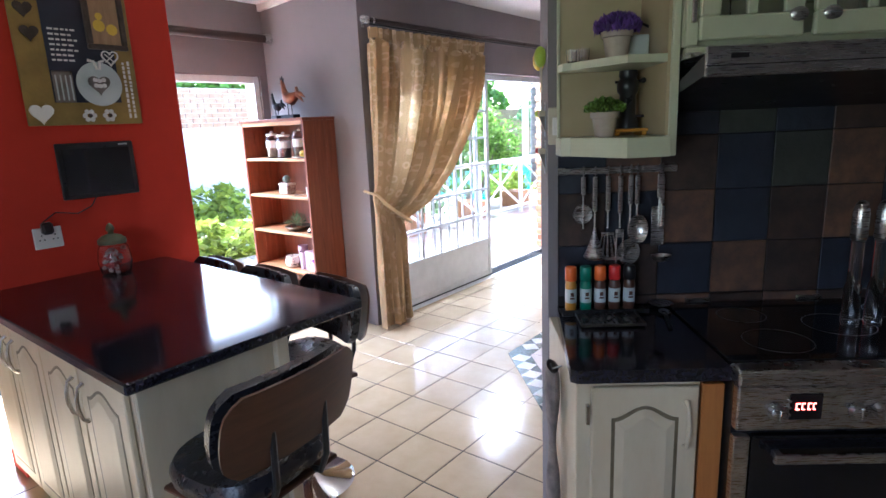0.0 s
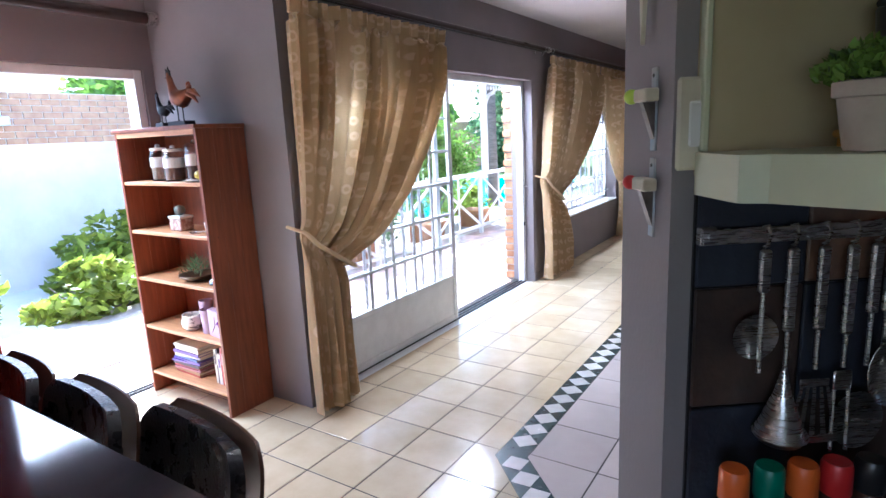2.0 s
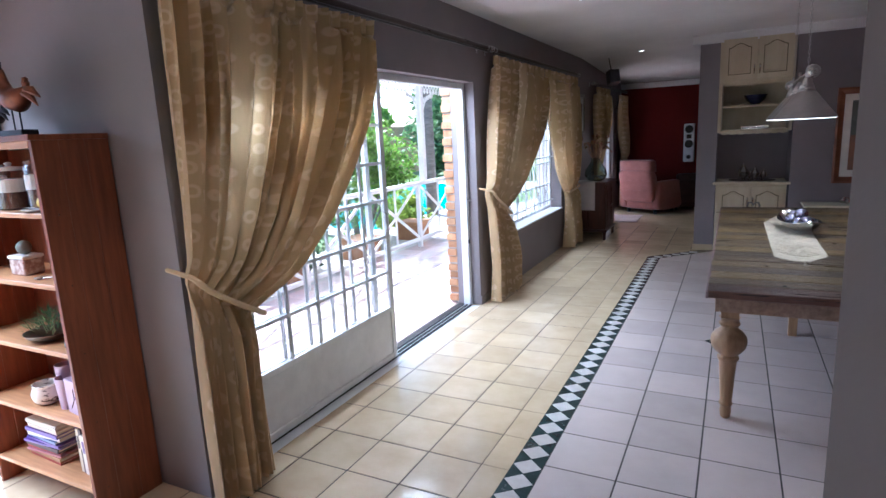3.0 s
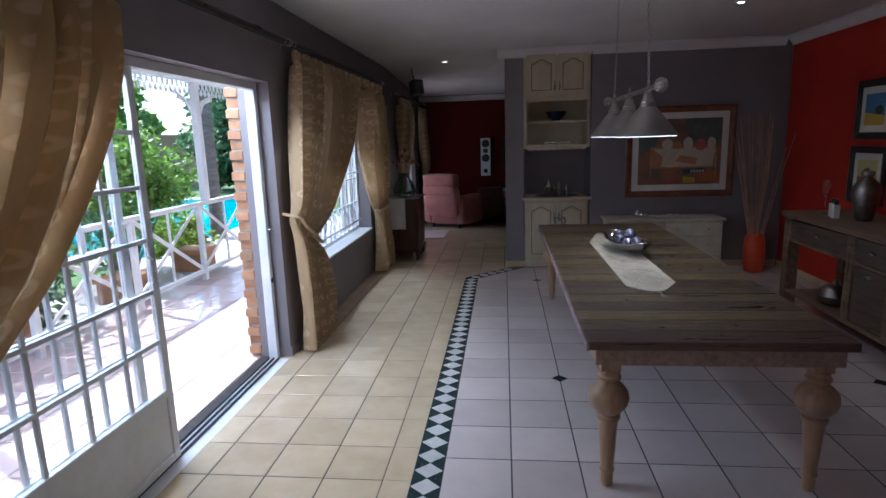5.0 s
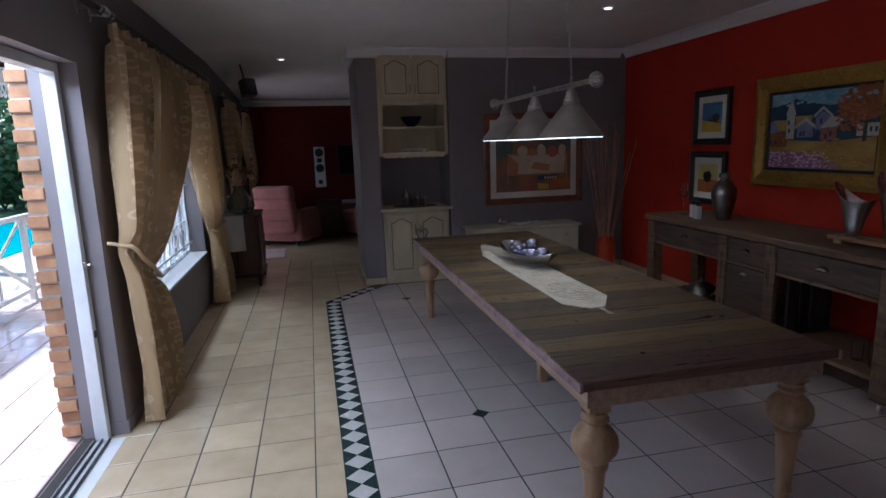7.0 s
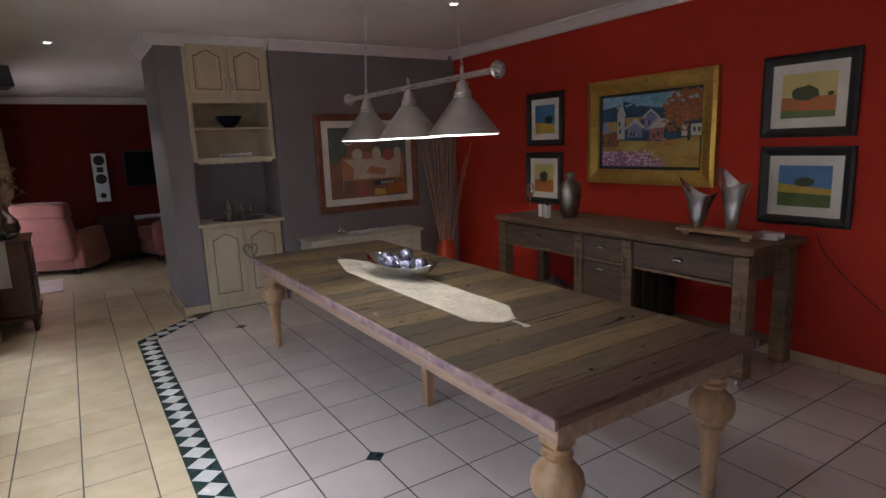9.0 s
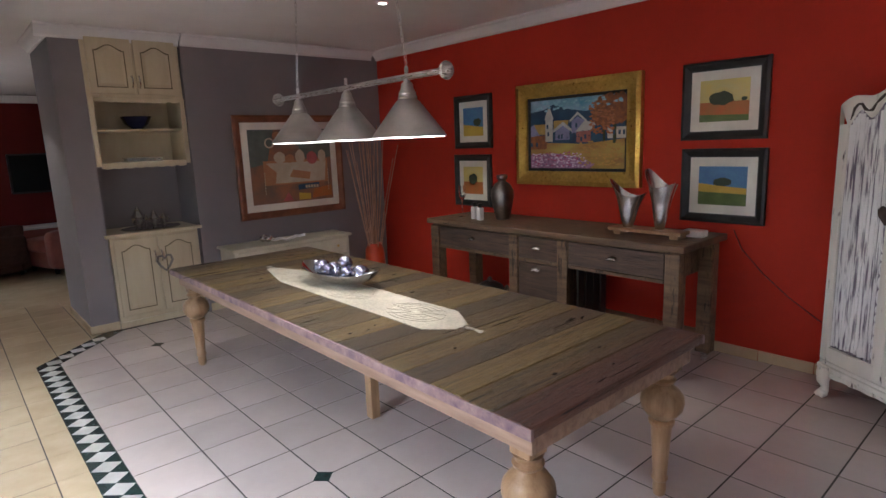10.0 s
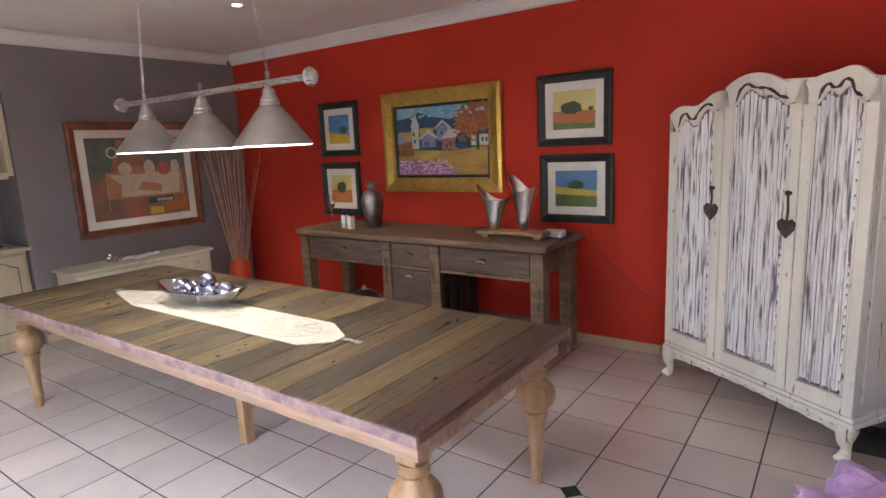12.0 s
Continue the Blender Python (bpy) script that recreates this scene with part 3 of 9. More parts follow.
# silver leaf dish with glass balls
dish = thing("silver_dish", "oval silver dish filled with iridescent glass balls on the lace runner", "dish", Matrix.Translation((-0.93, 9.55, tz + 0.004)) @ Matrix.Rotation(radians(100), 4, "Z"))
def dish_fn(u, v):
    a, r = 2 * math.pi * u, v
    x, y = 0.27 * r * math.cos(a), 0.115 * r * math.sin(a)
    return (x, y, 0.004 + 0.07 * r ** 2.6 + 0.03 * (abs(math.cos(a)) * r) ** 4)
dish.scale = (1.22, 1.22, 1.15)
part("bowl", Geo().sheet(dish_fn, 36, 8, 0.003), M_CHROME, dish, smooth=True)
M_IRI = mat("mirrored_glass_ball", (0.34, 0.36, 0.44), (0.22, 0.20, 0.32), 0.06, 0.85, scale=14, rvar=0.03, coat=0.6)
for bx, by, r in ((-0.15, 0.0, 0.046), (-0.07, 0.02, 0.042), (0.0, -0.025, 0.044), (0.075, 0.02, 0.043), (0.145, -0.005, 0.045), (-0.10, -0.04, 0.036), (0.10, -0.04, 0.036), (-0.04, 0.0, 0.04)):
    z = 0.055 if (bx, by) != (-0.04, 0.0) else 0.115
    part("glass_ball", Geo().ball((bx, by, z + abs(bx) * 0.15), r, 18), M_IRI, dish, smooth=True)

# pendant bar with three shades
M_BULB = glow("lit_diffuser", (1.0, 0.96, 0.90), 1.2)
M_WHITEIN = mat("white_enamel_inside", (0.85, 0.84, 0.80), (0.80, 0.79, 0.76), 0.4)
lamp = thing("pendant_lamp", "brushed nickel bar lamp with three conical shades on chains", "pendant lamp", Matrix.Translation((-1.02, 9.2, 0)))
bz = 1.925
part("bar", Geo().lathe([(0.014, -0.78), (0.014, 0.78)], 18, (0, 0, bz), "y"), M_STEEL, lamp, smooth=True)
for s in (-1, 1):
    p = [(0.014, 0), (0.020, 0.004), (0.020, 0.012), (0.036, 0.016), (0.040, 0.026), (0.036, 0.036), (0.022, 0.042), (0.018, 0.05), (0.006, 0.056)]
    part("finial", Geo().lathe([(r, s * (0.77 + h)) for r, h in p], 20, (0, 0, bz), "y"), M_STEEL, lamp, smooth=True)
for sy in (-0.52, 0.0, 0.535):
    prof = [(0.175, 1.652), (0.177, 1.655), (0.168, 1.67), (0.055, 1.815), (0.042, 1.825), (0.046, 1.832), (0.040, 1.846), (0.042, 1.852), (0.030, 1.872), (0.027, 1.895), (0.016, 1.905), (0.014, 1.915)]
    g = Geo().lathe([(r - 0.003, h) for r, h in prof[2:4]][::-1] + [(0.172, 1.6525)] + prof, 36, (0, sy, 0))
    sh = part("shade", g, M_SATIN, lamp, smooth=True)
    part("shade_lining", Geo().lathe([(0.168, 1.658), (0.052, 1.806)], 32, (0, sy, 0)).lathe([(0.1705, 1.655), (0.172, 1.6545), (0.172, 1.6515), (0.166, 1.651), (0.166, 1.655)], 36, (0, sy, 0)), M_WHITEIN, sh, smooth=True)
    part("diffuser", Geo().lathe([(0.168, 1.6485), (0.168, 1.6515)], 36, (0, sy, 0)), M_BULB, sh, smooth=True)
    part("stem", Geo().lathe([(0.009, bz + 0.012), (0.009, bz + 0.045), (0.006, bz + 0.05)], 12, (0, sy, 0)), M_STEEL, sh, smooth=True)
    lg = new("table_bulb", bpy.data.lights.new("table_bulb", "POINT"))
    lg.data.energy, lg.data.color, lg.data.shadow_soft_size = 1.0, (1.0, 0.90, 0.76), 0.03
    lg.location = (-1.02, 9.2 + sy, 1.635)
for sy, top in ((-0.52, -0.40), (0.535, 0.44)):
    g = Geo()
    z, k = bz + 0.05, 0
    n_l = int((CZ - z) / 0.026)
    for k in range(n_l):
        f = k / n_l
        yy = sy + (top - sy) * f
        pts = []
        for i in range(8):
            a = 2 * math.pi * i / 8
            ex, ez = 0.0065 * math.cos(a), 0.0165 * math.sin(a)
            pts.append((ex if k % 2 else 0, yy + (0 if k % 2 else ex), z + 0.013 + k * 0.026 + ez))
        g.tube(pts, 0.0015, 4, True)
    part("chain", g, M_STEEL, lamp)
    part("ceiling_hook", Geo().lathe([(0.022, CZ - 0.012), (0.022, CZ - 0.001)], 14, (0, top, 0)), M_STEEL, lamp)

# sideboard
sb = thing("sideboard", "long reclaimed wood sideboard with dark drawers on castors", "sideboard", Matrix.Translation((0.99, 9.33, 0)))
part("top", Geo().cham(-0.33, -1.20, 0.885, 0.31, 1.27, 0.93, 0.006), M_SBTOP, sb)
part("front_rail", Geo().cham(-0.285, -1.145, 0.868, -0.255, 1.235, 0.884, 0.002), M_SB, sb)
for ly in (-1.11, 1.20):
    for lx in (-0.25, 0.235):
        part("leg", Geo().cham(lx - 0.05, ly - 0.05, 0.075, lx + 0.05, ly + 0.05, 0.867, 0.005), M_SB, sb)
        cg = Geo().lathe([(0.03, -0.012), (0.034, -0.006), (0.034, 0.006), (0.03, 0.012)], 16, (lx, ly, 0.034), "y")
        part("castor", cg.cham(lx - 0.022, ly - 0.018, 0.04, lx + 0.022, ly - 0.014, 0.074, 0.001).cham(lx - 0.022, ly + 0.014, 0.04, lx + 0.022, ly + 0.018, 0.074, 0.001), M_STEEL, sb)
for py in (-0.25, 0.235):
    part("upright", Geo().cham(-0.295, py - 0.045, 0.22, -0.255, py + 0.045, 0.867, 0.004), M_SB, sb)
part("lower_shelf", Geo().cham(-0.29, -1.058, 0.19, 0.28, 1.148, 0.219, 0.003), M_SB, sb)
part("drawer_box", Geo().box(-0.25, -1.055, 0.66, 0.28, -0.20, 0.866).box(-0.25, -0.20, 0.22, 0.28, 0.19, 0.866).box(-0.25, 0.19, 0.66, 0.28, 1.145, 0.866), M_SB, sb)
def cup_handle(y, z, parent):
    def fn(u, v):
        a = math.pi * u
        return (-0.287 - 0.024 * math.sin(math.pi * v * 0.5), y + 0.045 * math.cos(a) * (1 - 0.2 * v), z + 0.026 * math.sin(a) * (1 - v))
    part("cup_handle", Geo().sheet(fn, 12, 5, 0.002), M_PEWTER, parent, "worn metal cup handle", smooth=True)
for a, b in ((-1.05, -0.30), (-0.20, 0.185), (0.285, 1.145)):
    d = part("drawer", Geo().cham(-0.283, a, 0.69, -0.256, b, 0.862, 0.004), M_SBDRAWER, sb)
    part("drawer_rail", Geo().cham(-0.287, a, 0.662, -0.256, b, 0.686, 0.003), M_SB, sb)
    cup_handle((a + b) / 2, 0.775, d)
d = part("cupboard_door", Geo().cham(-0.283, -0.20, 0.235, -0.256, 0.185, 0.655, 0.004), M_SBDRAWER, sb)
cup_handle(0.0, 0.6, d)
for k in range(4):
    part("slat", Geo().cham(-0.20 + 0.1 * k, -0.335, 0.22, -0.12 + 0.1 * k, -0.315, 0.66, 0.003), M_BFRAME, sb)

SBZ = 0.93
def vase_cone(x, y, h, rz, name="silver_vase"):
    def fn(u, v):
        a = 2 * math.pi * u
        r = 0.034 + 0.006 * math.sin(v * 6) * (1 - v) + 0.066 * v ** 1.2
        top = h + 0.045 * math.cos(a) + 0.035 * math.cos(2 * a)
        return (r * (1 + 0.35 * v) * math.cos(a), r * 0.75 * math.sin(a), v * top)
    solo(name, Geo().sheet(fn, 28, 14, 0.003), M_PEWTER, "flared polished silver vase with a notched rim on a wooden stand", "vase", "silver vases", Matrix.Translation((x, y, SBZ + 0.05)) @ Matrix.Rotation(radians(rz), 4, "Z"), True)
st = thing("vase_stand", "rough pale wooden board on two blocks on the sideboard", "stand", Matrix.Translation((0.92, 8.52, SBZ)))
part("board", Geo().cham(-0.07, -0.27, 0.025, 0.07, 0.27, 0.049, 0.003), M_TLEG, st)
for yy in (-0.22, 0.2):
    part("foot", Geo().cham(-0.06, yy - 0.03, 0, 0.06, yy + 0.03, 0.0245, 0.003), M_TLEG, st)
vase_cone(0.92, 8.67, 0.26, 100)
vase_cone(0.94, 8.44, 0.33, 70)
solo("shoulder_vase", Geo().lathe([(0.045, 0), (0.06, 0.01), (0.085, 0.12), (0.102, 0.21), (0.098, 0.265), (0.066, 0.315), (0.036, 0.335), (0.032, 0.35), (0.046, 0.36), (0.047, 0.39), (0.038, 0.394)], 28), M_DARKPEWTER,
     "tall dark pewter bottle vase with a heart plate", "vase", m=Matrix.Translation((0.98, 9.93, SBZ)), smooth=True)
M_SALT = mat("white_ceramic", (0.72, 0.70, 0.68), (0.66, 0.64, 0.62), 0.3)
for yy, xx in ((10.18, 0.88), (10.07, 0.84)):
    s_ = thing("pepper_mill", "small white box mill with a black grip on top", "pepper mill", Matrix.Translation((xx, yy, SBZ)), "mills")
    part("body", Geo().cham(-0.024, -0.024, 0, 0.024, 0.024, 0.11, 0.003), M_SALT, s_)
    part("grip", Geo().lathe([(0.015, 0.111), (0.015, 0.125), (0.021, 0.133), (0.021, 0.143), (0.012, 0.15)], 14), M_BLACK, s_, smooth=True)
solo("wine_glass", Geo().lathe([(0.032, 0), (0.032, 0.003), (0.004, 0.006), (0.004, 0.13), (0.012, 0.15), (0.030, 0.19), (0.034, 0.24), (0.028, 0.29), (0.0265, 0.29), (0.032, 0.24), (0.028, 0.192), (0.006, 0.155)], 20), M_GLASS, "tall clear stemmed glass on the sideboard", "glass", m=Matrix.Translation((0.92, 10.38, SBZ)), smooth=True)
solo("white_box", Geo().cham(-0.05, -0.07, 0, 0.05, 0.07, 0.045, 0.006), M_SALT, "small white plastic box on the end of the sideboard", "box", m=Matrix.Translation((1.06, 8.25, SBZ)))
solo("silver_teapot", Geo().lathe([(0.04, 0), (0.085, 0.02), (0.10, 0.06), (0.085, 0.10), (0.045, 0.125), (0.02, 0.13), (0.015, 0.15), (0.004, 0.16)], 24).tube([(0.0, -0.08, 0.05), (0, -0.14, 0.08), (0, -0.16, 0.12)], 0.011, 8), M_DARKPEWTER, "round dark metal pot on the sideboard's lower shelf", "pot", m=Matrix.Translation((0.85, 9.98, 0.22)) @ Matrix.Scale(1.3, 4), smooth=True)
for yy, hh in ((8.50, 0.12), (8.38, 0.16), (8.33, 0.14)):
    solo("drinking_glass", Geo().lathe([(0.026, 0), (0.030, 0.004), (0.034, hh), (0.032, hh), (0.028, 0.008)], 16), M_GLASS, "clear drinking glass on the sideboard's lower shelf", "glass", "lower shelf glasses", Matrix.Translation((0.85 + 0.05 * (yy - 8.4), yy, 0.22)), True)
solo("wall_cable", Geo().tube([(1.474, 8.16, 0.93), (1.474, 8.10, 0.80), (1.474, 7.95, 0.64), (1.474, 7.78, 0.50), (1.474, 7.6, 0.38), (1.474, 7.42, 0.29), (1.474, 7.3, 0.24)], 0.003, 6), M_BLACK, "thin dark cable sagging along the red wall", "cable")


# framed pictures
def frame_geo(w, h, b, d, steps):
    """A moulded frame of outer size w x h in the plane y-z (x towards the room is -)."""
    g = Geo()
    k = len(steps)
    for s, (p0, p1) in enumerate((((-w / 2, -h / 2), (w / 2, -h / 2)), ((w / 2, -h / 2), (w / 2, h / 2)), ((w / 2, h / 2), (-w / 2, h / 2)), ((-w / 2, h / 2), (-w / 2, -h / 2)))):
        vs = []
        for px, pz in (p0, p1):
            for t, e in steps:
                vs.append((-e, px - math.copysign(t, px), pz - math.copysign(t, pz)))
        fs = [(i, i + 1, k + i + 1, k + i) for i in range(k - 1)] + [(k - 1, 0, k, 2 * k - 1)]
        g.add(vs, fs)
    return g


def picture(label, y, z, w, h, b, fm, mount, cat_m, shapes, m=None, deep=0.03):
    """shapes: (material, outline points 0..1 across and up, lift)."""
    t = thing("framed_picture", label, "picture", m if m is not None else Matrix.Translation((1.48, y, z)))
    steps = [(0, 0.002), (0, deep), (b * 0.3, deep + 0.006), (b * 0.55, deep - 0.002), (b * 0.8, deep - 0.010), (b, deep - 0.012), (b, 0.002)]
    part("frame", frame_geo(w, h, b, deep, steps), fm, t)
    iw, ih = w - 2 * b, h - 2 * b
    if mount:
        part("mount", Geo().box(-0.012, -iw / 2 - 0.002, -ih / 2 - 0.002, -0.004, iw / 2 + 0.002, ih / 2 + 0.002), M_MOUNT, t)
    pw, ph = iw - 2 * mount, ih - 2 * mount
    part("canvas", Geo().box(-0.0145, -pw / 2, -ph / 2, -0.0125 if mount else -0.004, pw / 2, ph / 2), cat_m, t)
    for k, (sm, pts) in enumerate(shapes):
        e = 0.0148 + 0.0004 * k
        poly = [(pw * (0.5 - u), ph * (v - 0.5)) for u, v in pts]
        part("painted_shape", Geo().prism(poly, -e - 0.0003, -e, "x"), sm, t)
    return t


def paint(name, c, c2=None, s=14, st=(1, 1, 1)):
    return mat(name, c, c2 or tuple(v * 0.6 for v in c), 0.5, scale=s, stretch=st, width=0.5, bump=0.1, bscale=60)


def blob(cx, cy, rx, ry, n=14, seed=1, rough=0.15):
    r_ = random.Random(seed)
    return [(cx + rx * math.cos(2 * math.pi * i / n) * (1 + r_.uniform(-rough, rough)), cy + ry * math.sin(2 * math.pi * i / n) * (1 + r_.uniform(-rough, rough))) for i in range(n)]


P_YELLOW, P_ORANGE, P_GREEN, P_BLUE = paint("yellow_paint", (0.62, 0.45, 0.06), (0.55, 0.36, 0.05)), paint("orange_paint", (0.50, 0.13, 0.03), (0.38, 0.16, 0.04)), paint("green_paint", (0.14, 0.20, 0.05)), paint("blue_paint", (0.07, 0.16, 0.36), (0.10, 0.25, 0.45))
P_TREE = paint("dark_tree_paint", (0.05, 0.07, 0.03))
P_SKYY = paint("pale_yellow_sky_paint", (0.66, 0.53, 0.14), (0.6, 0.55, 0.25))
full = [(0, 0), (1, 0), (1, 1), (0, 1)]
# shapes are given as seen: u from left to right
picture("black-framed print of a dark tree over a yellow field", 10.76, 1.815, 0.53, 0.53, 0.062, M_BFRAME, 0.062, P_BLUE,
        [(P_YELLOW, [(0, 0), (1, 0), (1, 0.30), (0.5, 0.36), (0, 0.42)]), (P_TREE, blob(0.72, 0.48, 0.2, 0.14))])
picture("black-framed print of a green tree over a red field", 10.78, 1.22, 0.53, 0.53, 0.062, M_BFRAME, 0.062, P_SKYY,
        [(P_ORANGE, [(0, 0), (1, 0), (1, 0.45), (0, 0.45)]), (P_TREE, blob(0.5, 0.55, 0.22, 0.2))])
picture("black-framed print of a tree under a yellow sky", 8.27, 1.835, 0.59, 0.54, 0.062, M_BFRAME, 0.065, P_SKYY,
        [(P_GREEN, [(0, 0), (1, 0), (1, 0.22), (0, 0.25)]), (P_ORANGE, [(0, 0.18), (1, 0.14), (1, 0.47), (0, 0.47)]), (P_TREE, blob(0.45, 0.55, 0.25, 0.17, seed=3)), (P_TREE, blob(0.9, 0.51, 0.06, 0.05, seed=5))])
picture("black-framed print of a yellow field under a deep blue sky", 8.255, 1.24, 0.59, 0.53, 0.062, M_BFRAME, 0.065, P_BLUE,
        [(P_YELLOW, [(0, 0.3), (1, 0.25), (1, 0.45), (0.5, 0.5), (0, 0.56)]), (P_GREEN, [(0, 0), (1, 0), (1, 0.3), (0, 0.34)]), (P_TREE, blob(0.5, 0.6, 0.2, 0.12, seed=7))])
P_NIGHT, P_WALL, P_ROOF, P_LILAC, P_PINKH, P_AUTUMN, P_MEADOW, P_FLOWER, P_CLOUD = (paint("storm_blue_paint", (0.02, 0.035, 0.09), (0.03, 0.10, 0.17), 6), paint("white_house_paint", (0.62, 0.60, 0.55)), paint("ochre_roof_paint", (0.55, 0.36, 0.10)),
    paint("lilac_paint", (0.30, 0.30, 0.52)), paint("pink_house_paint", (0.45, 0.16, 0.14)), paint("autumn_leaf_paint", (0.38, 0.13, 0.03), (0.12, 0.05, 0.03), 30), paint("meadow_paint", (0.50, 0.40, 0.08), (0.30, 0.12, 0.04), 9, (1, 0.4, 1)),
    paint("flower_bed_paint", (0.60, 0.30, 0.48), (0.09, 0.05, 0.16), 45), paint("cloud_paint", (0.45, 0.55, 0.68), (0.06, 0.28, 0.42), 5))
sh = [(P_CLOUD, [(0, 0.80), (0.3, 0.86), (0.6, 0.78), (1, 0.85), (1, 1), (0, 1)]), (P_NIGHT, [(0, 0.5), (1, 0.5), (1, 0.75), (0.75, 0.72), (0.5, 0.78), (0.38, 0.84), (0.28, 0.9), (0.15, 0.82), (0, 0.78)]),
      (P_MEADOW, [(0, 0), (1, 0), (1, 0.42), (0.6, 0.36), (0, 0.4)]), (P_FLOWER, [(0, 0.0), (0.62, 0.0), (0.7, 0.1), (0.5, 0.2), (0.3, 0.24), (0, 0.22)]),
      (P_LILAC, [(0, 0.42), (0.12, 0.44), (0.14, 0.56), (0.06, 0.64), (0, 0.6)]), (P_ROOF, [(0.06, 0.64), (0.2, 0.64), (0.24, 0.5), (0.12, 0.5)]), (P_AUTUMN, [(0, 0.3), (0.2, 0.3), (0.22, 0.5), (0, 0.47)]),
      (P_WALL, [(0.19, 0.40), (0.27, 0.40), (0.27, 0.7), (0.19, 0.7)]), (P_WALL, [(0.18, 0.70), (0.28, 0.70), (0.23, 0.9)]), (P_ROOF, [(0.28, 0.56), (0.42, 0.56), (0.44, 0.68), (0.28, 0.68)]),
      (P_LILAC, [(0.30, 0.42), (0.45, 0.42), (0.45, 0.54), (0.38, 0.62), (0.30, 0.54)]), (P_WALL, [(0.28, 0.52), (0.38, 0.61), (0.47, 0.52), (0.48, 0.55), (0.38, 0.66), (0.27, 0.55)]),
      (P_LILAC, [(0.47, 0.5), (0.6, 0.5), (0.6, 0.66), (0.53, 0.72), (0.47, 0.66)]), (P_WALL, [(0.45, 0.64), (0.53, 0.74), (0.62, 0.64), (0.62, 0.67), (0.53, 0.78), (0.45, 0.68)]),
      (P_PINKH, [(0.52, 0.38), (0.66, 0.38), (0.66, 0.56), (0.52, 0.52)]), (P_WALL, [(0.51, 0.52), (0.60, 0.66), (0.72, 0.62), (0.66, 0.53)]),
      (P_WALL, [(0.82, 0.42), (1, 0.42), (1, 0.56), (0.82, 0.56)]), (P_TREE, [(0.87, 0.36), (0.90, 0.36), (0.90, 0.62), (0.87, 0.62)]), (P_TREE, [(0.78, 0.38), (0.8, 0.38), (0.8, 0.6), (0.77, 0.6)]), (P_AUTUMN, blob(0.82, 0.76, 0.15, 0.22, 18, 9, 0.25)), (P_AUTUMN, blob(0.93, 0.8, 0.1, 0.18, 18, 11, 0.25))]
for a, b in ((0.215, 0.60), (0.225, 0.5), (0.34, 0.46), (0.37, 0.46), (0.52, 0.6), (0.57, 0.42), (0.61, 0.45), (0.88, 0.49), (0.93, 0.49), (0.97, 0.49), (0.04, 0.36), (0.10, 0.36)):
    sh.append((P_NIGHT, [(a - 0.008, b - 0.025), (a + 0.012, b - 0.025), (a + 0.012, b + 0.03), (a - 0.008, b + 0.03)]))
gp = picture("gold-framed painting of a bright village under storm clouds", 9.515, 1.655, 1.27, 0.90, 0.125, M_GOLD, 0.0, P_NIGHT, sh, deep=0.05)
part("inner_slip", frame_geo(1.03, 0.66, 0.03, 0.02, [(0, 0.01), (0, 0.026), (0.012, 0.024), (0.024, 0.019), (0.03, 0.018), (0.03, 0.01)]), M_BFRAME, gp)
r_ = random.Random(77)
for nm, mt_, u0, u1, v0, v1, n_, s_ in (("flower_dabs", paint("lilac_dab", (0.62, 0.42, 0.66), (0.75, 0.68, 0.74), 40), 0.02, 0.62, 0.02, 0.22, 110, 0.010), ("flower_dabs", paint("crimson_dab", (0.50, 0.06, 0.16), (0.30, 0.05, 0.20), 40), 0.05, 0.55, 0.03, 0.24, 60, 0.009),
        ("leaf_dabs", paint("rust_leaf_dab", (0.50, 0.18, 0.05), (0.30, 0.09, 0.04), 40), 0.66, 0.90, 0.48, 0.92, 120, 0.012), ("meadow_dabs", paint("ochre_dab", (0.60, 0.42, 0.08), (0.42, 0.16, 0.05), 40), 0.55, 0.98, 0.05, 0.38, 90, 0.012),
        ("cloud_dabs", paint("cloud_dab", (0.40, 0.60, 0.68), (0.10, 0.30, 0.42), 30), 0.02, 0.98, 0.84, 0.98, 40, 0.018), ("window_dabs", paint("dark_dab", (0.05, 0.05, 0.10)), 0.30, 0.72, 0.42, 0.54, 16, 0.007)):
    g = Geo()
    for k in range(n_):
        cy_, cz_ = 0.97 * (0.5 - r_.uniform(u0, u1)), 0.60 * (r_.uniform(v0, v1) - 0.5)
        a_ = r_.uniform(0, 3.14)
        g.prism([(cy_ + s_ * (1.5 if i % 2 else 0.7) * math.cos(a_ + 1.047 * i), cz_ + s_ * 0.6 * math.sin(a_ + 1.047 * i)) for i in range(6)], -0.0245 - 0.00001 * k, -0.022, "x")
    part(nm, g, mt_, gp, kind="stuff")
P_ABS = paint("rust_and_grey_abstract", (0.38, 0.14, 0.06), (0.10, 0.10, 0.09), 5)
P_SAND, P_TAN, P_GREYG, P_PINK = paint("sand_paint", (0.58, 0.50, 0.38), (0.48, 0.38, 0.27)), paint("tan_paint", (0.45, 0.24, 0.11), (0.40, 0.15, 0.07)), paint("grey_green_paint", (0.13, 0.15, 0.13)), paint("rose_paint", (0.50, 0.12, 0.12))
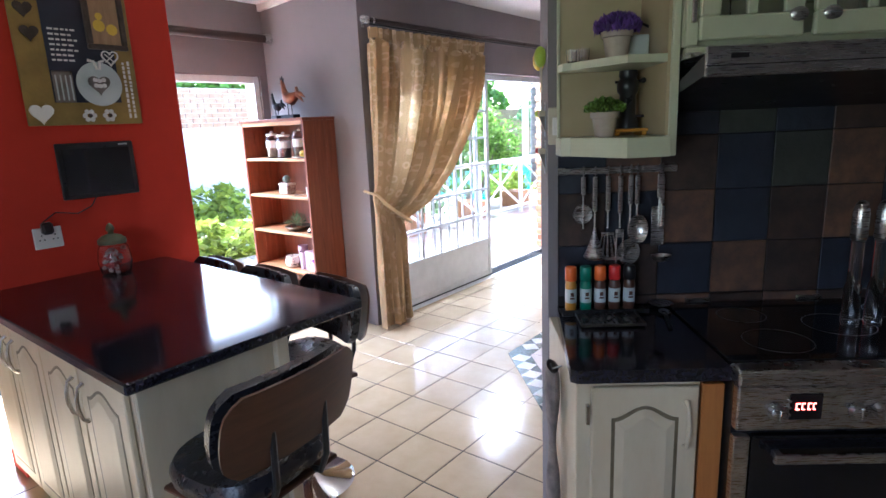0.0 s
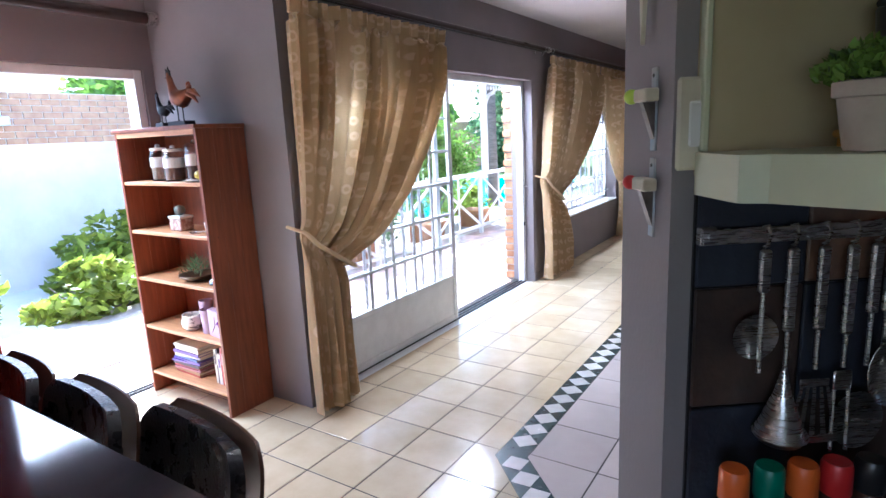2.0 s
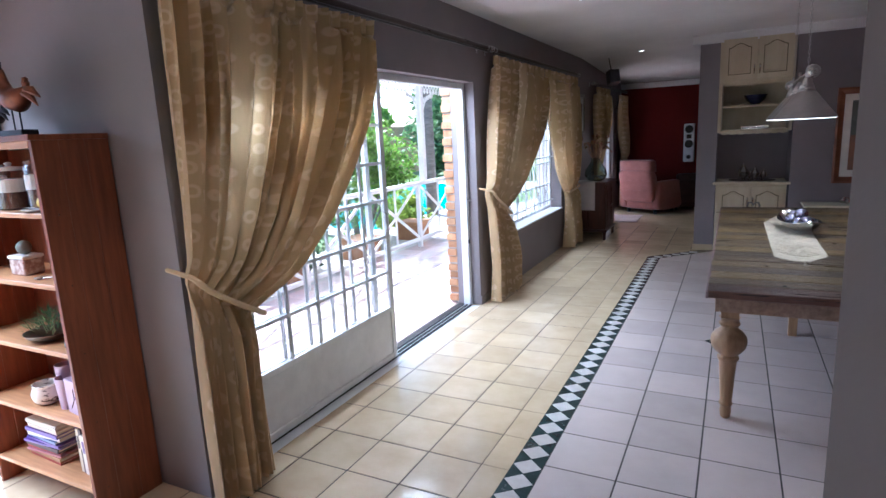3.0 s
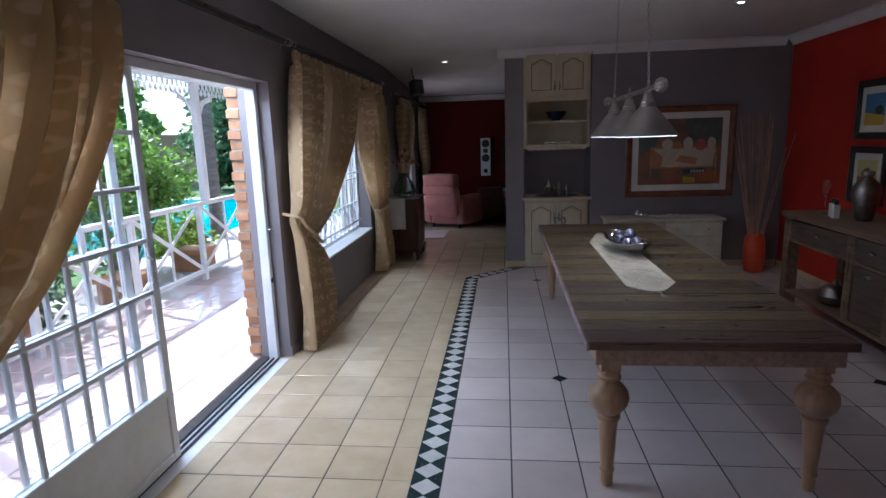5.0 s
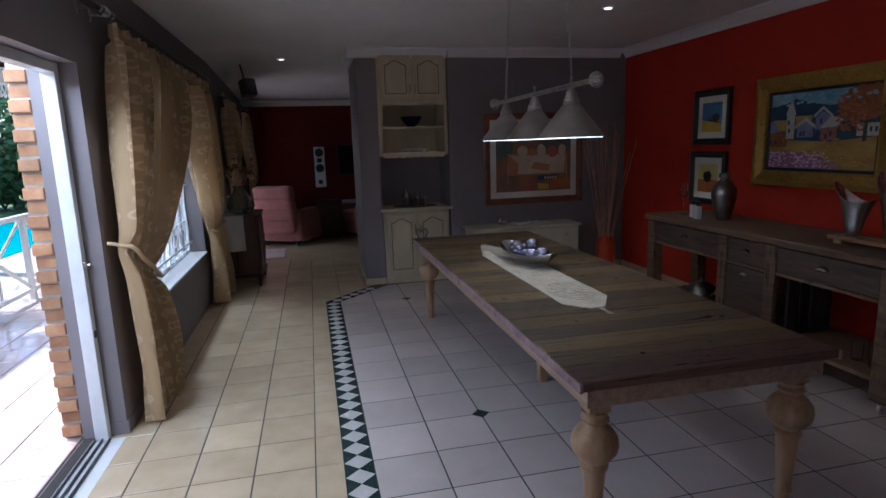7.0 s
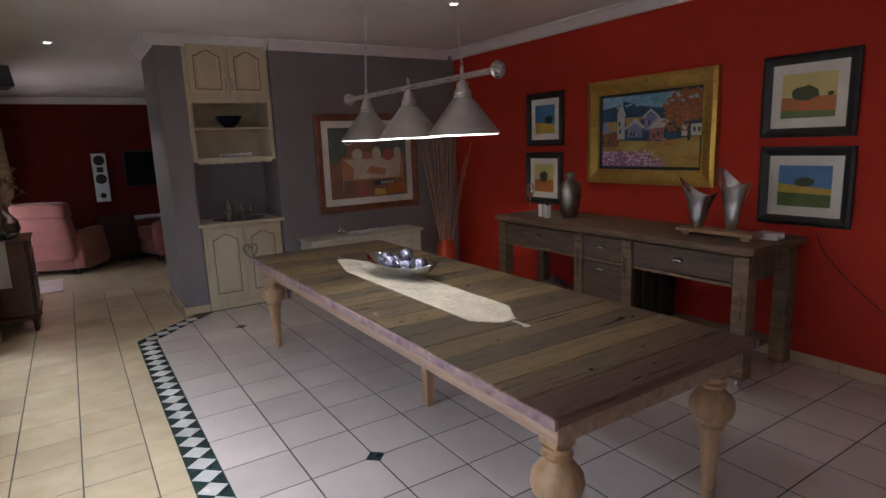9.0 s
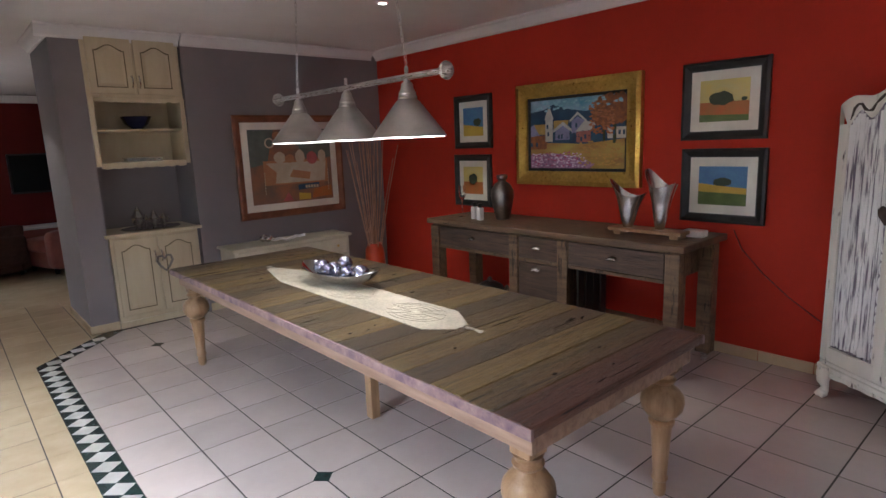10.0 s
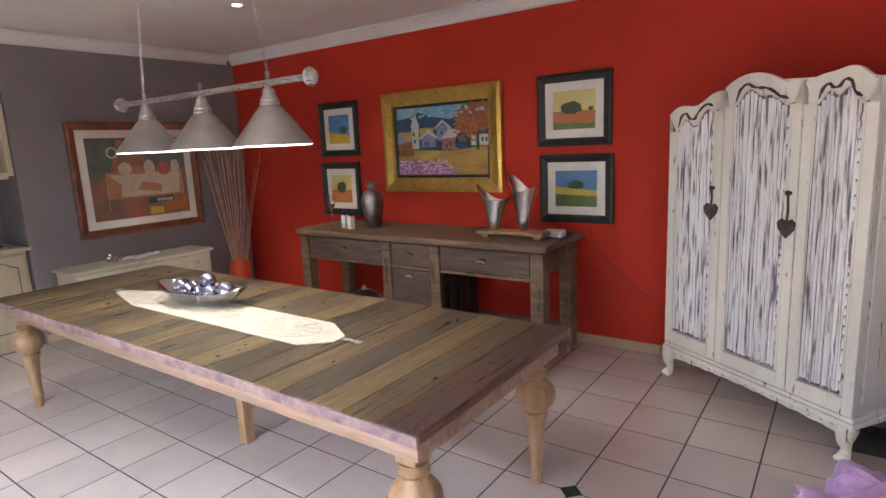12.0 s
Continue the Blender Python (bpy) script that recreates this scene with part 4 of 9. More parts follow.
sh = [(P_GREYG, [(0, 0.5), (0.2, 0.55), (0.3, 1), (0, 1)]), (P_GREYG, [(0.62, 0.6), (1, 0.6), (1, 1), (0.55, 1)]), (P_TAN, [(0.15, 0.25), (0.95, 0.25), (0.95, 0.58), (0.15, 0.58)]), (P_SAND, [(0.28, 0.27), (0.9, 0.27), (0.93, 0.55), (0.18, 0.55), (0.3, 0.42)]),
      (P_SAND, blob(0.35, 0.62, 0.07, 0.08, 12, 1, 0.05)), (P_TAN, blob(0.47, 0.6, 0.06, 0.06, 12, 2, 0.05)), (P_SAND, blob(0.6, 0.62, 0.06, 0.1, 12, 3, 0.05)), (P_PINK, blob(0.75, 0.6, 0.07, 0.09, 12, 4, 0.05)), (P_SAND, blob(0.88, 0.62, 0.05, 0.09, 12, 5, 0.05)),
      (P_SAND, blob(0.24, 0.82, 0.06, 0.07, 14, 6, 0.04)), (P_GREYG, blob(0.24, 0.82, 0.04, 0.05, 14, 6, 0.04)), (P_TAN, blob(0.33, 0.92, 0.05, 0.05, 14, 7, 0.04)),
      (P_TAN, [(0.45, 0.35), (0.7, 0.3), (0.72, 0.4), (0.5, 0.45)]), (P_NIGHT, [(0.55, 0.16), (0.82, 0.18), (0.82, 0.25), (0.55, 0.23)]), (P_PINK, [(0.35, 0.02), (0.48, 0.02), (0.42, 0.14)]), (P_YELLOW, [(0.55, 0.02), (0.7, 0.02), (0.7, 0.1), (0.55, 0.12)]), (P_ORANGE, [(0.72, 0.03), (0.98, 0.05), (0.98, 0.2), (0.75, 0.16)])]
for k in range(5):
    sh.append((P_SAND, [(0.64 + 0.035 * k, 0.18), (0.665 + 0.035 * k, 0.18), (0.665 + 0.035 * k, 0.22), (0.64 + 0.035 * k, 0.22)]))
for k in range(8):
    for cx in (0.15, 0.94):
        sh.append((P_SAND, blob(cx, 0.14 + 0.04 * k, 0.008, 0.01, 6, k, 0.0)))
gm = Matrix.Translation((0.255, 12.4, 1.43)) @ Matrix.Rotation(radians(90), 4, "Z")
picture("copper-framed abstract painting in rust, sand and grey", 0, 0, 1.27, 1.09, 0.075, M_CFRAME, 0.075, P_ABS, sh, m=gm)

# chest of drawers
ch = thing("chest_of_drawers", "low cream painted chest of drawers with brass knobs", "chest of drawers", Matrix.Translation((0.0, 12.17, 0)))
part("carcass", Geo().cham(-0.64, -0.17, 0.05, 0.67, 0.20, 0.635, 0.003), M_PALECHEST, ch)
part("top", Geo().cham(-0.67, -0.20, 0.636, 0.70, 0.215, 0.662, 0.005), M_PALECHEST, ch)
part("plinth", Geo().cham(-0.62, -0.15, 0, 0.65, 0.19, 0.049, 0.002), M_PALECHEST, ch)
for cx in (-0.61, 0.025):
    for cz in (0.08, 0.27, 0.455):
        d = part("drawer", Geo().cham(cx, -0.186, cz, cx + 0.615, -0.171, cz + 0.165, 0.004), M_PALECHEST, ch)
        for kx in (0.13, 0.485):
            part("knob", Geo().lathe([(0.006, -0.187), (0.006, -0.196), (0.013, -0.202), (0.013, -0.208), (0.005, -0.212)], 10, (cx + kx, 0, cz + 0.085), "y"), M_GOLD, d, smooth=True)
g = Geo()
r_ = random.Random(8)
for k in range(26):
    t = k / 25
    g.ball((-0.25 + 0.42 * t, -0.02 + 0.05 * math.sin(t * 9), 0.016 + 0.012 * math.sin(t * 14) ** 2), 0.016, 8)
solo("shell_garland", g, M_SALT, "string of pale shells and stones laid on the chest", "ornament", m=Matrix.Translation((0.02, 12.13, 0.664)), smooth=True)
g = Geo()
for k in range(9):
    g.ball((r_.uniform(-0.07, 0.07), r_.uniform(-0.05, 0.05), 0.03 + r_.uniform(0, 0.05)), r_.uniform(0.018, 0.032), 8)
solo("shell_heap", g, M_PEWTER, "small heap of silvery shells on the chest", "ornament", m=Matrix.Translation((-0.22, 12.13, 0.662)), smooth=True)

# red floor vase with reeds
rv = thing("floor_vase", "glossy orange-red floor vase holding long brown reeds in the corner", "vase", Matrix.Translation((1.07, 12.08, 0)))
part("vase", Geo().lathe([(0.075, 0), (0.095, 0.01), (0.115, 0.10), (0.120, 0.26), (0.110, 0.40), (0.085, 0.455), (0.080, 0.47), (0.086, 0.48), (0.070, 0.48), (0.070, 0.44)], 28), M_REDVASE, rv, smooth=True)
r_ = random.Random(21)
for k in range(20):
    a, s = r_.uniform(0, 2 * math.pi), r_.uniform(0.25, 1.0)
    ex, ey = 0.42 * s * math.cos(a) - 0.05, 0.32 * s * math.sin(a) - 0.08
    ex = min(ex, 0.26)
    ey = min(ey, 0.28)
    h = r_.uniform(1.45, 1.85)
    bend = r_.uniform(-0.03, 0.03)
    part("reed", Geo().tube([(0.03 * math.cos(a), 0.03 * math.sin(a), 0.10), (ex * 0.28, ey * 0.28, 0.5), (ex * 0.62 + bend, ey * 0.62, 0.5 + (h - 0.5) * 0.5), (ex, ey, h)], [0.007, 0.007, 0.006, 0.004], 5), M_REED, rv)

# armoire standing across the corner
AL, AR = Vector((1.14, 7.49, 0)), Vector((0.43, 6.45, 0))
ax = (AR - AL).normalized()
AWD = (AR - AL).length
ay = Vector((-ax.y, ax.x, 0))
AM = Matrix(((ax.x, ay.x, 0, AL.x), (ax.y, ay.y, 0, AL.y), (0, 0, 1, 0), (0, 0, 0, 1)))
arm = thing("armoire", "distressed white wardrobe with streaked panels and scalloped top", "wardrobe", AM)
AH = 1.80
part("carcass", Geo().cham(0.015, 0.03, 0.24, AWD - 0.015, 0.44, AH - 0.05, 0.003), M_SCUFF, arm)
part("plinth_moulding", Geo().cham(-0.015, -0.005, 0.185, AWD + 0.015, 0.46, 0.215, 0.006).cham(-0.005, 0.005, 0.216, AWD + 0.005, 0.455, 0.239, 0.004), M_SCUFF, arm)
g = Geo()
pts = [(0.0, 0.184), (AWD, 0.184)]
low = []
for k in range(61):
    u = k / 60
    low.append((u * AWD, 0.125 + 0.035 * (1 - abs(2 * u - 1)) ** 0.4 + 0.006 * abs(math.sin(u * 34))))
part("apron", g.prism(pts + low[::-1], 0.008, 0.028, "y"), M_SCUFF, arm)
for k in range(22):
    part("carved_bead", Geo().ball((0.04 + (AWD - 0.08) * k / 21, 0.006, 0.172), 0.011, 8), M_SCUFF, arm, smooth=True)
for fx, fy in ((0.03, 0.03), (AWD - 0.03, 0.03), (0.03, 0.42), (AWD - 0.03, 0.42)):
    o = -1 if fy < 0.2 else 1
    part("claw_foot", Geo().tube([(fx, fy, 0.184), (fx, fy + o * 0.012, 0.15), (fx, fy + o * 0.018, 0.11), (fx, fy, 0.07), (fx, fy + o * 0.006, 0.04)], [0.05, 0.045, 0.034, 0.022, 0.026], 12)
         .ball((fx, fy + o * 0.018, 0.028), 0.032, 10, 0.85).ball((fx - 0.02, fy + o * 0.035, 0.02), 0.014, 8).ball((fx + 0.02, fy + o * 0.035, 0.02), 0.014, 8), M_SCUFF, arm, smooth=True)
bounds = [(0.0, 0.335), (0.340, 0.715), (0.720, 1.0)]


def top_curve(u, k):
    """Height of the scalloped top at u from 0 to 1 across door k."""
    side = (0.0, 0.06, 0.0)[k]
    if k == 0:
        return AH - 0.06 + 0.10 * u ** 0.8 + 0.018 * math.sin(u * 9)
    if k == 1:
        return AH + 0.06 + 0.065 * math.sin(math.pi * min(1, u * 1.3)) ** 0.8 - 0.01 * u
    return AH + 0.04 + 0.05 * math.sin(math.pi * min(1, max(0, 1.4 * u - 0.2))) + 0.012 * math.sin(u * 11)


for k, (a, b) in enumerate(bounds):
    x0, x1 = a * AWD, b * AWD
    outl = [(x0, 0.245), (x1, 0.245)] + [(x1 + (x0 - x1) * i / 16, top_curve(1 - i / 16, k)) for i in range(17)]
    n_o = 16
    m0, m1, mz0 = x0 + 0.055, x1 - 0.055, 0.33
    tops = [(x1 + (x0 - x1) * i / n_o, top_curve(1 - i / n_o, k)) for i in range(n_o + 1)]
    inner = [(m1 + (m0 - m1) * i / n_o, top_curve(1 - i / n_o, k) - 0.085 - 0.02 * math.cos(4 * math.pi * i / n_o)) for i in range(n_o + 1)]
    g = Geo()
    # stiles, bottom rail and scalloped head as one frame
    g.cham(x0, 0.0, 0.245, m0, 0.028, inner[-1][1], 0.003).cham(m1, 0.0, 0.245, x1, 0.028, inner[0][1], 0.003).cham(m0 + 0.0002, 0.0, 0.245, m1 - 0.0002, 0.028, mz0, 0.003)
    for i in range(n_o):
        g.add([(tops[i][0], 0, tops[i][1]), (tops[i + 1][0], 0, tops[i + 1][1]), (inner[i + 1][0], 0, inner[i + 1][1]), (inner[i][0], 0, inner[i][1]),
               (tops[i][0], 0.028, tops[i][1]), (tops[i + 1][0], 0.028, tops[i + 1][1]), (inner[i + 1][0], 0.028, inner[i + 1][1]), (inner[i][0], 0.028, inner[i][1])],
              [(0, 1, 2, 3), (7, 6, 5, 4), (0, 4, 5, 1), (3, 2, 6, 7)])
    g.add([(x1, 0, inner[0][1]), (x1, 0.028, inner[0][1]), (x1, 0.028, tops[0][1]), (x1, 0, tops[0][1])], [(0, 1, 2, 3)])
    g.add([(x0, 0, inner[-1][1]), (x0, 0.028, inner[-1][1]), (x0, 0.028, tops[-1][1]), (x0, 0, tops[-1][1])], [(0, 1, 2, 3)])
    g.add([(x0, 0, inner[-1][1]), (m0, 0, inner[-1][1]), (m0, 0.028, inner[-1][1]), (x0, 0.028, inner[-1][1])], [(0, 1, 2, 3)])
    door = part("door", g, M_SCUFF, arm)
    part("streaked_panel", Geo().prism([(m0 - 0.002, mz0 - 0.002), (m1 + 0.002, mz0 - 0.002)] + [(p, q + 0.002) for p, q in inner], 0.012, 0.024, "y"), M_STREAK, door)
    # rounded flutes of uneven width, and a column of carved beads along one side
    fr_ = random.Random(31 + k)
    x_, x_end = m0 + 0.012, m1 - 0.040

    def head(x):
        i_ = min(max((m1 - x) / (m1 - m0), 0.0), 1.0) * n_o
        j_ = min(int(i_), n_o - 1)
        return inner[j_][1] + (inner[j_ + 1][1] - inner[j_][1]) * (i_ - j_)
    while x_ < x_end:
        w_ = fr_.uniform(0.010, 0.021)
        poly = [(x_ + w_ * (0.5 - 0.5 * math.cos(math.pi * q / 5)), 0.0118 - 0.009 * math.sin(math.pi * q / 5)) for q in range(6)]
        part("flute", Geo().prism(poly, mz0 + 0.016 + fr_.uniform(0, 0.01), head(x_ + w_ / 2) - 0.020 - fr_.uniform(0, 0.015), "z"), M_FLUTE, door, smooth=True)
        x_ += w_ + fr_.uniform(0.001, 0.006)
    z_ = mz0 + 0.03
    while z_ < head(m1 - 0.022) - 0.09:
        h_ = fr_.uniform(0.035, 0.085)
        part("carved_bead", Geo().lathe([(0.002, 0), (0.0085, h_ * 0.2), (0.011, h_ * 0.5), (0.008, h_ * 0.82), (0.002, h_)], 8, (m1 - 0.022, 0.011, z_), sy=0.8), M_FLUTE, door, smooth=True)
        z_ += h_ + 0.007
    bead = [(m0 + 0.006, 0.004, mz0 + 0.006), (m1 - 0.006, 0.004, mz0 + 0.006)] + [(p + (0.006 if p < (m0 + m1) / 2 else -0.006), 0.004, q - 0.006) for p, q in inner]
    part("panel_bead", Geo().tube(bead, 0.007, 6, True), M_SCUFF, door)
    car = []
    for i in range(13):
        t = i / 12
        car.append((m0 + 0.02 + (m1 - m0 - 0.04) * t, 0.0, inner[int((1 - t) * n_o)][1] + 0.022 + 0.008 * math.sin(t * 15)))
    part("carved_spray", Geo().tube(car, [0.003 + 0.007 * abs(math.sin(i * 1.3)) for i in range(13)], 6), M_RUST, door)
    if k < 2:
        hx = x1 - 0.045 if k == 0 else x1 - 0.03
        part("knob", Geo().lathe([(0.008, -0.001), (0.008, -0.014), (0.015, -0.02), (0.015, -0.026), (0.005, -0.03)], 12, (hx, 0, 1.30), "y"), M_RUST, door, smooth=True)
        heart = [(0.0, -0.055), (0.04, -0.012), (0.045, 0.018), (0.024, 0.036), (0.0, 0.02), (-0.024, 0.036), (-0.045, 0.018), (-0.04, -0.012)]
        hz = 1.17 if k == 0 else 1.13
        h_ = thing("hanging_heart", "rusted tin heart hanging on a cord from the wardrobe's knob", "ornament", AM @ Matrix.Translation((hx, -0.022, 0)), "tin hearts")
        part("heart", Geo().prism([(p * 1.1, hz + q * 1.1) for p, q in heart], -0.006, 0.006, "y"), M_RUST, h_)
        part("cord", Geo().tube([(0, 0.0, hz + 0.02), (0.006, 0, hz + 0.08), (0, 0.0, 1.31)], 0.006, 6), M_RUST, h_)
part("cornice_cap", Geo().prism([(0.0, AH - 0.05), (AWD, AH - 0.05), (AWD, AH + 0.03), (AWD * 0.86, AH + 0.05), (AWD * 0.5, AH + 0.08), (AWD * 0.34, AH + 0.01), (0.0, AH - 0.075)], 0.029, 0.06, "y"), M_SCUFF, arm)
part("side_panel_moulding", Geo().cham(AWD - 0.014, 0.08, 0.30, AWD - 0.006, 0.40, 1.70, 0.003), M_SCUFF, arm)

# lilac fleece heaped on a low pouffe
M_POUF = mat("grey_cloth_pouffe", (0.30, 0.28, 0.28), (0.24, 0.22, 0.22), 0.9, scale=20, bump=0.3)
solo("pouffe", Geo().lathe([(0.19, 0), (0.21, 0.02), (0.22, 0.08), (0.21, 0.15), (0.17, 0.18)], 24), M_POUF, "round grey cloth pouffe under a lilac fleece", "pouffe", m=Matrix.Translation((-0.28, 6.28, 0)), smooth=True)
def fleece(u, v):
    a = 2 * math.pi * u
    r = 0.30 * math.sin(math.pi * 0.5 * min(1, v * 1.05)) + 0.012
    z = 0.185 + 0.12 * math.cos(math.pi * 0.62 * v)
    f = 0.012 * math.sin(23 * a + 9 * v + 3 * math.sin(5 * a)) * v + 0.024 * math.sin(5 * a + 7 * v) + 0.014 * math.sin(9 * a - 11 * v + 1) + 0.01 * noise.noise(Vector((4 * math.cos(a), 4 * math.sin(a), 5 * v)))
    return ((r + f * (0.3 + v)) * math.cos(a), (r + f * (0.3 + v)) * math.sin(a), z + 0.9 * f)
solo("fleece_blanket", Geo().sheet(fleece, 160, 34), M_LILAC, "crumpled lilac fleece blanket heaped beside the wardrobe", "blanket", m=Matrix.Translation((-0.28, 6.28, 0)), smooth=True)

# built-in unit in the niche
def arched_door(parent, x0, x1, z0, z1, y, mt, glazed=None, name="door"):
    """A raised and arched panel door in the plane y (front towards -y)."""
    b = min(0.055, (x1 - x0) * 0.2)
    d = part(name, Geo().cham(x0, y, z0, x1, y + 0.02, z1, 0.004), mt, parent)
    cx, hw = (x0 + x1) / 2, (x1 - x0) / 2 - b
    rise = min(0.05, hw * 0.4)
    top = [(cx + hw * (1 - 2 * i / 14), z1 - b - rise + rise * (0.5 - 0.5 * math.cos(2 * math.pi * i / 14)) ) for i in range(15)]
    outl = [(cx - hw, z0 + b), (cx + hw, z0 + b)] + top
    part("glaze_groove", Geo().prism(outl, y - 0.0012, y - 0.0002, "y"), M_GLAZE, d)
    s = 0.010
    outl2 = [(cx - hw + s, z0 + b + s), (cx + hw - s, z0 + b + s)] + [(cx + (p - cx) * (hw - s) / hw, q - s) for p, q in top]
    s = 0.034 if hw > 0.07 else 0.022
    outl3 = [(cx - hw + s, z0 + b + s), (cx + hw - s, z0 + b + s)] + [(cx + (p - cx) * (hw - s) / hw, q - s) for p, q in top]
    n = len(outl2)
    g = Geo().add([(p, y - 0.0014, q) for p, q in outl2] + [(p, y - 0.008, q) for p, q in outl3], [(i, (i + 1) % n, n + (i + 1) % n, n + i) for i in range(n)] + [tuple(range(n, 2 * n))])
    part("raised_panel", g, mt, d)
    return d


def bow_handle(parent, x, y, z0, z1, mt):
    m_ = (z0 + z1) / 2
    return part("handle", Geo().tube([(x, y, z0), (x, y - 0.018, z0 + 0.012), (x, y - 0.027, m_ - 0.02), (x, y - 0.027, m_ + 0.02), (x, y - 0.018, z1 - 0.012), (x, y, z1)], [0.010, 0.006, 0.007, 0.007, 0.006, 0.010], 8), mt, parent, smooth=True)


nu = thing("built_in_unit", "antiqued cream built-in dresser with arched doors and open shelf", "dresser", Matrix.Translation((-1.215, 12.44, 0)))
part("lower_carcass", Geo().cham(-0.395, 0.0, 0.06, 0.395, 0.49, 0.865, 0.002), M_CREAM, nu)
part("plinth", Geo().cham(-0.40, -0.012, 0.0, 0.40, 0.48, 0.059, 0.002), M_CREAM, nu)
part("counter", Geo().cham(-0.43, -0.05, 0.868, 0.43, 0.0085, 0.90, 0.006).cham(-0.395, 0.009, 0.868, 0.395, 0.50, 0.90, 0.002), M_CREAM, nu)
for a, b in ((-0.37, -0.01), (0.01, 0.37)):
    arched_door(nu, a, b, 0.11, 0.84, -0.021, M_CREAM)
    arched_door(nu, a, b, 2.16, 2.64, -0.021, M_CREAM)
for hx in (-0.03, 0.03):
    bow_handle(nu, hx, -0.022, 2.22, 2.32, M_PEWTER)
    bow_handle(nu, hx, -0.022, 0.60, 0.70, M_PEWTER)
part("upper_carcass", Geo().cham(-0.405, 0.0, 2.13, 0.405, 0.40, 2.66, 0.002), M_CREAM, nu)
part("side_stile", Geo().cham(-0.405, -0.018, 1.52, -0.365, 0.40, 2.129, 0.003), M_CREAM, nu)
part("side_stile", Geo().cham(0.365, -0.018, 1.52, 0.405, 0.40, 2.129, 0.003), M_CREAM, nu)
part("shelf", Geo().cham(-0.364, 0.0, 1.83, 0.364, 0.39, 1.85, 0.002), M_CREAM, nu)
part("bottom_board", Geo().cham(-0.364, 0.0, 1.53, 0.364, 0.39, 1.55, 0.002), M_CREAM, nu)
part("shelf_back", Geo().box(-0.364, 0.39, 1.53, 0.364, 0.40, 2.13), M_CREAM, nu)
for zt, s, nm in ((2.128, 0.03, "scalloped_head"), (1.548, 0.045, "scalloped_valance")):
    pts = [(-0.364, zt), (0.364, zt)] + [(0.364 - 0.728 * i / 48, zt - s - 0.010 * abs(math.sin(math.pi * i / 6))) for i in range(49)]
    part(nm, Geo().prism(pts, -0.016, -0.001, "y"), M_CREAM, nu)
M_BLUEBOWL = mat("midnight_blue_glaze", (0.012, 0.014, 0.045), (0.02, 0.02, 0.06), 0.15)
solo("blue_bowl", Geo().lathe([(0.05, 0), (0.055, 0.012), (0.10, 0.05), (0.135, 0.12), (0.130, 0.12), (0.09, 0.055), (0.03, 0.016)], 26), M_BLUEBOWL, "midnight blue glazed bowl on the dresser shelf", "bowl", m=Matrix.Translation((-1.21, 12.6, 1.85)), smooth=True)
solo("silver_platter", Geo().cham(-0.16, -0.10, 0, 0.16, 0.10, 0.012, 0.004).cham(-0.15, -0.095, 0.013, 0.15, 0.09, 0.025, 0.004).cham(-0.16, -0.1, 0.026, 0.16, 0.1, 0.04, 0.004), M_PEWTER, "stack of oblong silver platters on the dresser shelf", "platter", m=Matrix.Translation((-1.2, 12.58, 1.551)))
tt = Matrix.Translation((-1.2, 12.6, 0.901))
solo("silver_tray", Geo().lathe([(0.20, 0.004), (0.21, 0.012), (0.205, 0.014), (0.19, 0.006)], 30, sx=1.3), M_PEWTER, "oval silver tray on the dresser counter", "tray", m=tt, smooth=True)
for dx, dy, s, nm in ((-0.1, 0.03, 1.0, "silver_coffee_pot"), (0.03, -0.02, 0.8, "silver_tea_pot"), (0.13, 0.03, 0.65, "silver_sugar_bowl"), (-0.02, 0.08, 0.6, "silver_milk_jug")):
    g = Geo().lathe([(0.03 * s, 0), (0.035 * s, 0.008), (0.02 * s, 0.02), (0.05 * s, 0.05), (0.062 * s, 0.09 * s + 0.02), (0.045 * s, 0.14 * s), (0.028 * s, 0.17 * s), (0.03 * s, 0.175 * s), (0.01 * s, 0.20 * s), (0.008 * s, 0.215 * s), (0.003, 0.22 * s)], 20)
    g.tube([(0.05 * s, 0, 0.06 * s), (0.09 * s, 0, 0.09 * s), (0.11 * s, 0, 0.15 * s)], [0.012 * s, 0.009 * s, 0.006 * s], 8)
    g.tube([(-0.045 * s, 0, 0.14 * s), (-0.085 * s, 0, 0.13 * s), (-0.09 * s, 0, 0.08 * s), (-0.055 * s, 0, 0.06 * s)], 0.005 * s, 6)
    solo(nm, g, M_PEWTER, "polished silver vessel of a tea set on the oval tray", nm.replace("silver_", "").replace("_", " "), "silver tea set", tt @ Matrix.Translation((dx, dy, 0.008)) @ Matrix.Rotation(dx * 20, 4, "Z"), True)
hh = thing("wire_heart", "grey wicker heart hanging from the dresser door handle", "ornament", Matrix.Translation((-1.17, 12.39, 0)))
hp = [(0.0, 0.50), (0.045, 0.55), (0.07, 0.60), (0.055, 0.645), (0.02, 0.645), (0.0, 0.615), (-0.02, 0.645), (-0.055, 0.645), (-0.07, 0.60), (-0.045, 0.55)]
part("heart", Geo().tube([(x, -0.0, z) for x, z in hp], 0.012, 8, True), M_DARKPEWTER, hh, smooth=True)
part("cord", Geo().tube([(0, 0, 0.62), (0, 0.0, 0.69)], 0.003, 5), M_REED, hh)

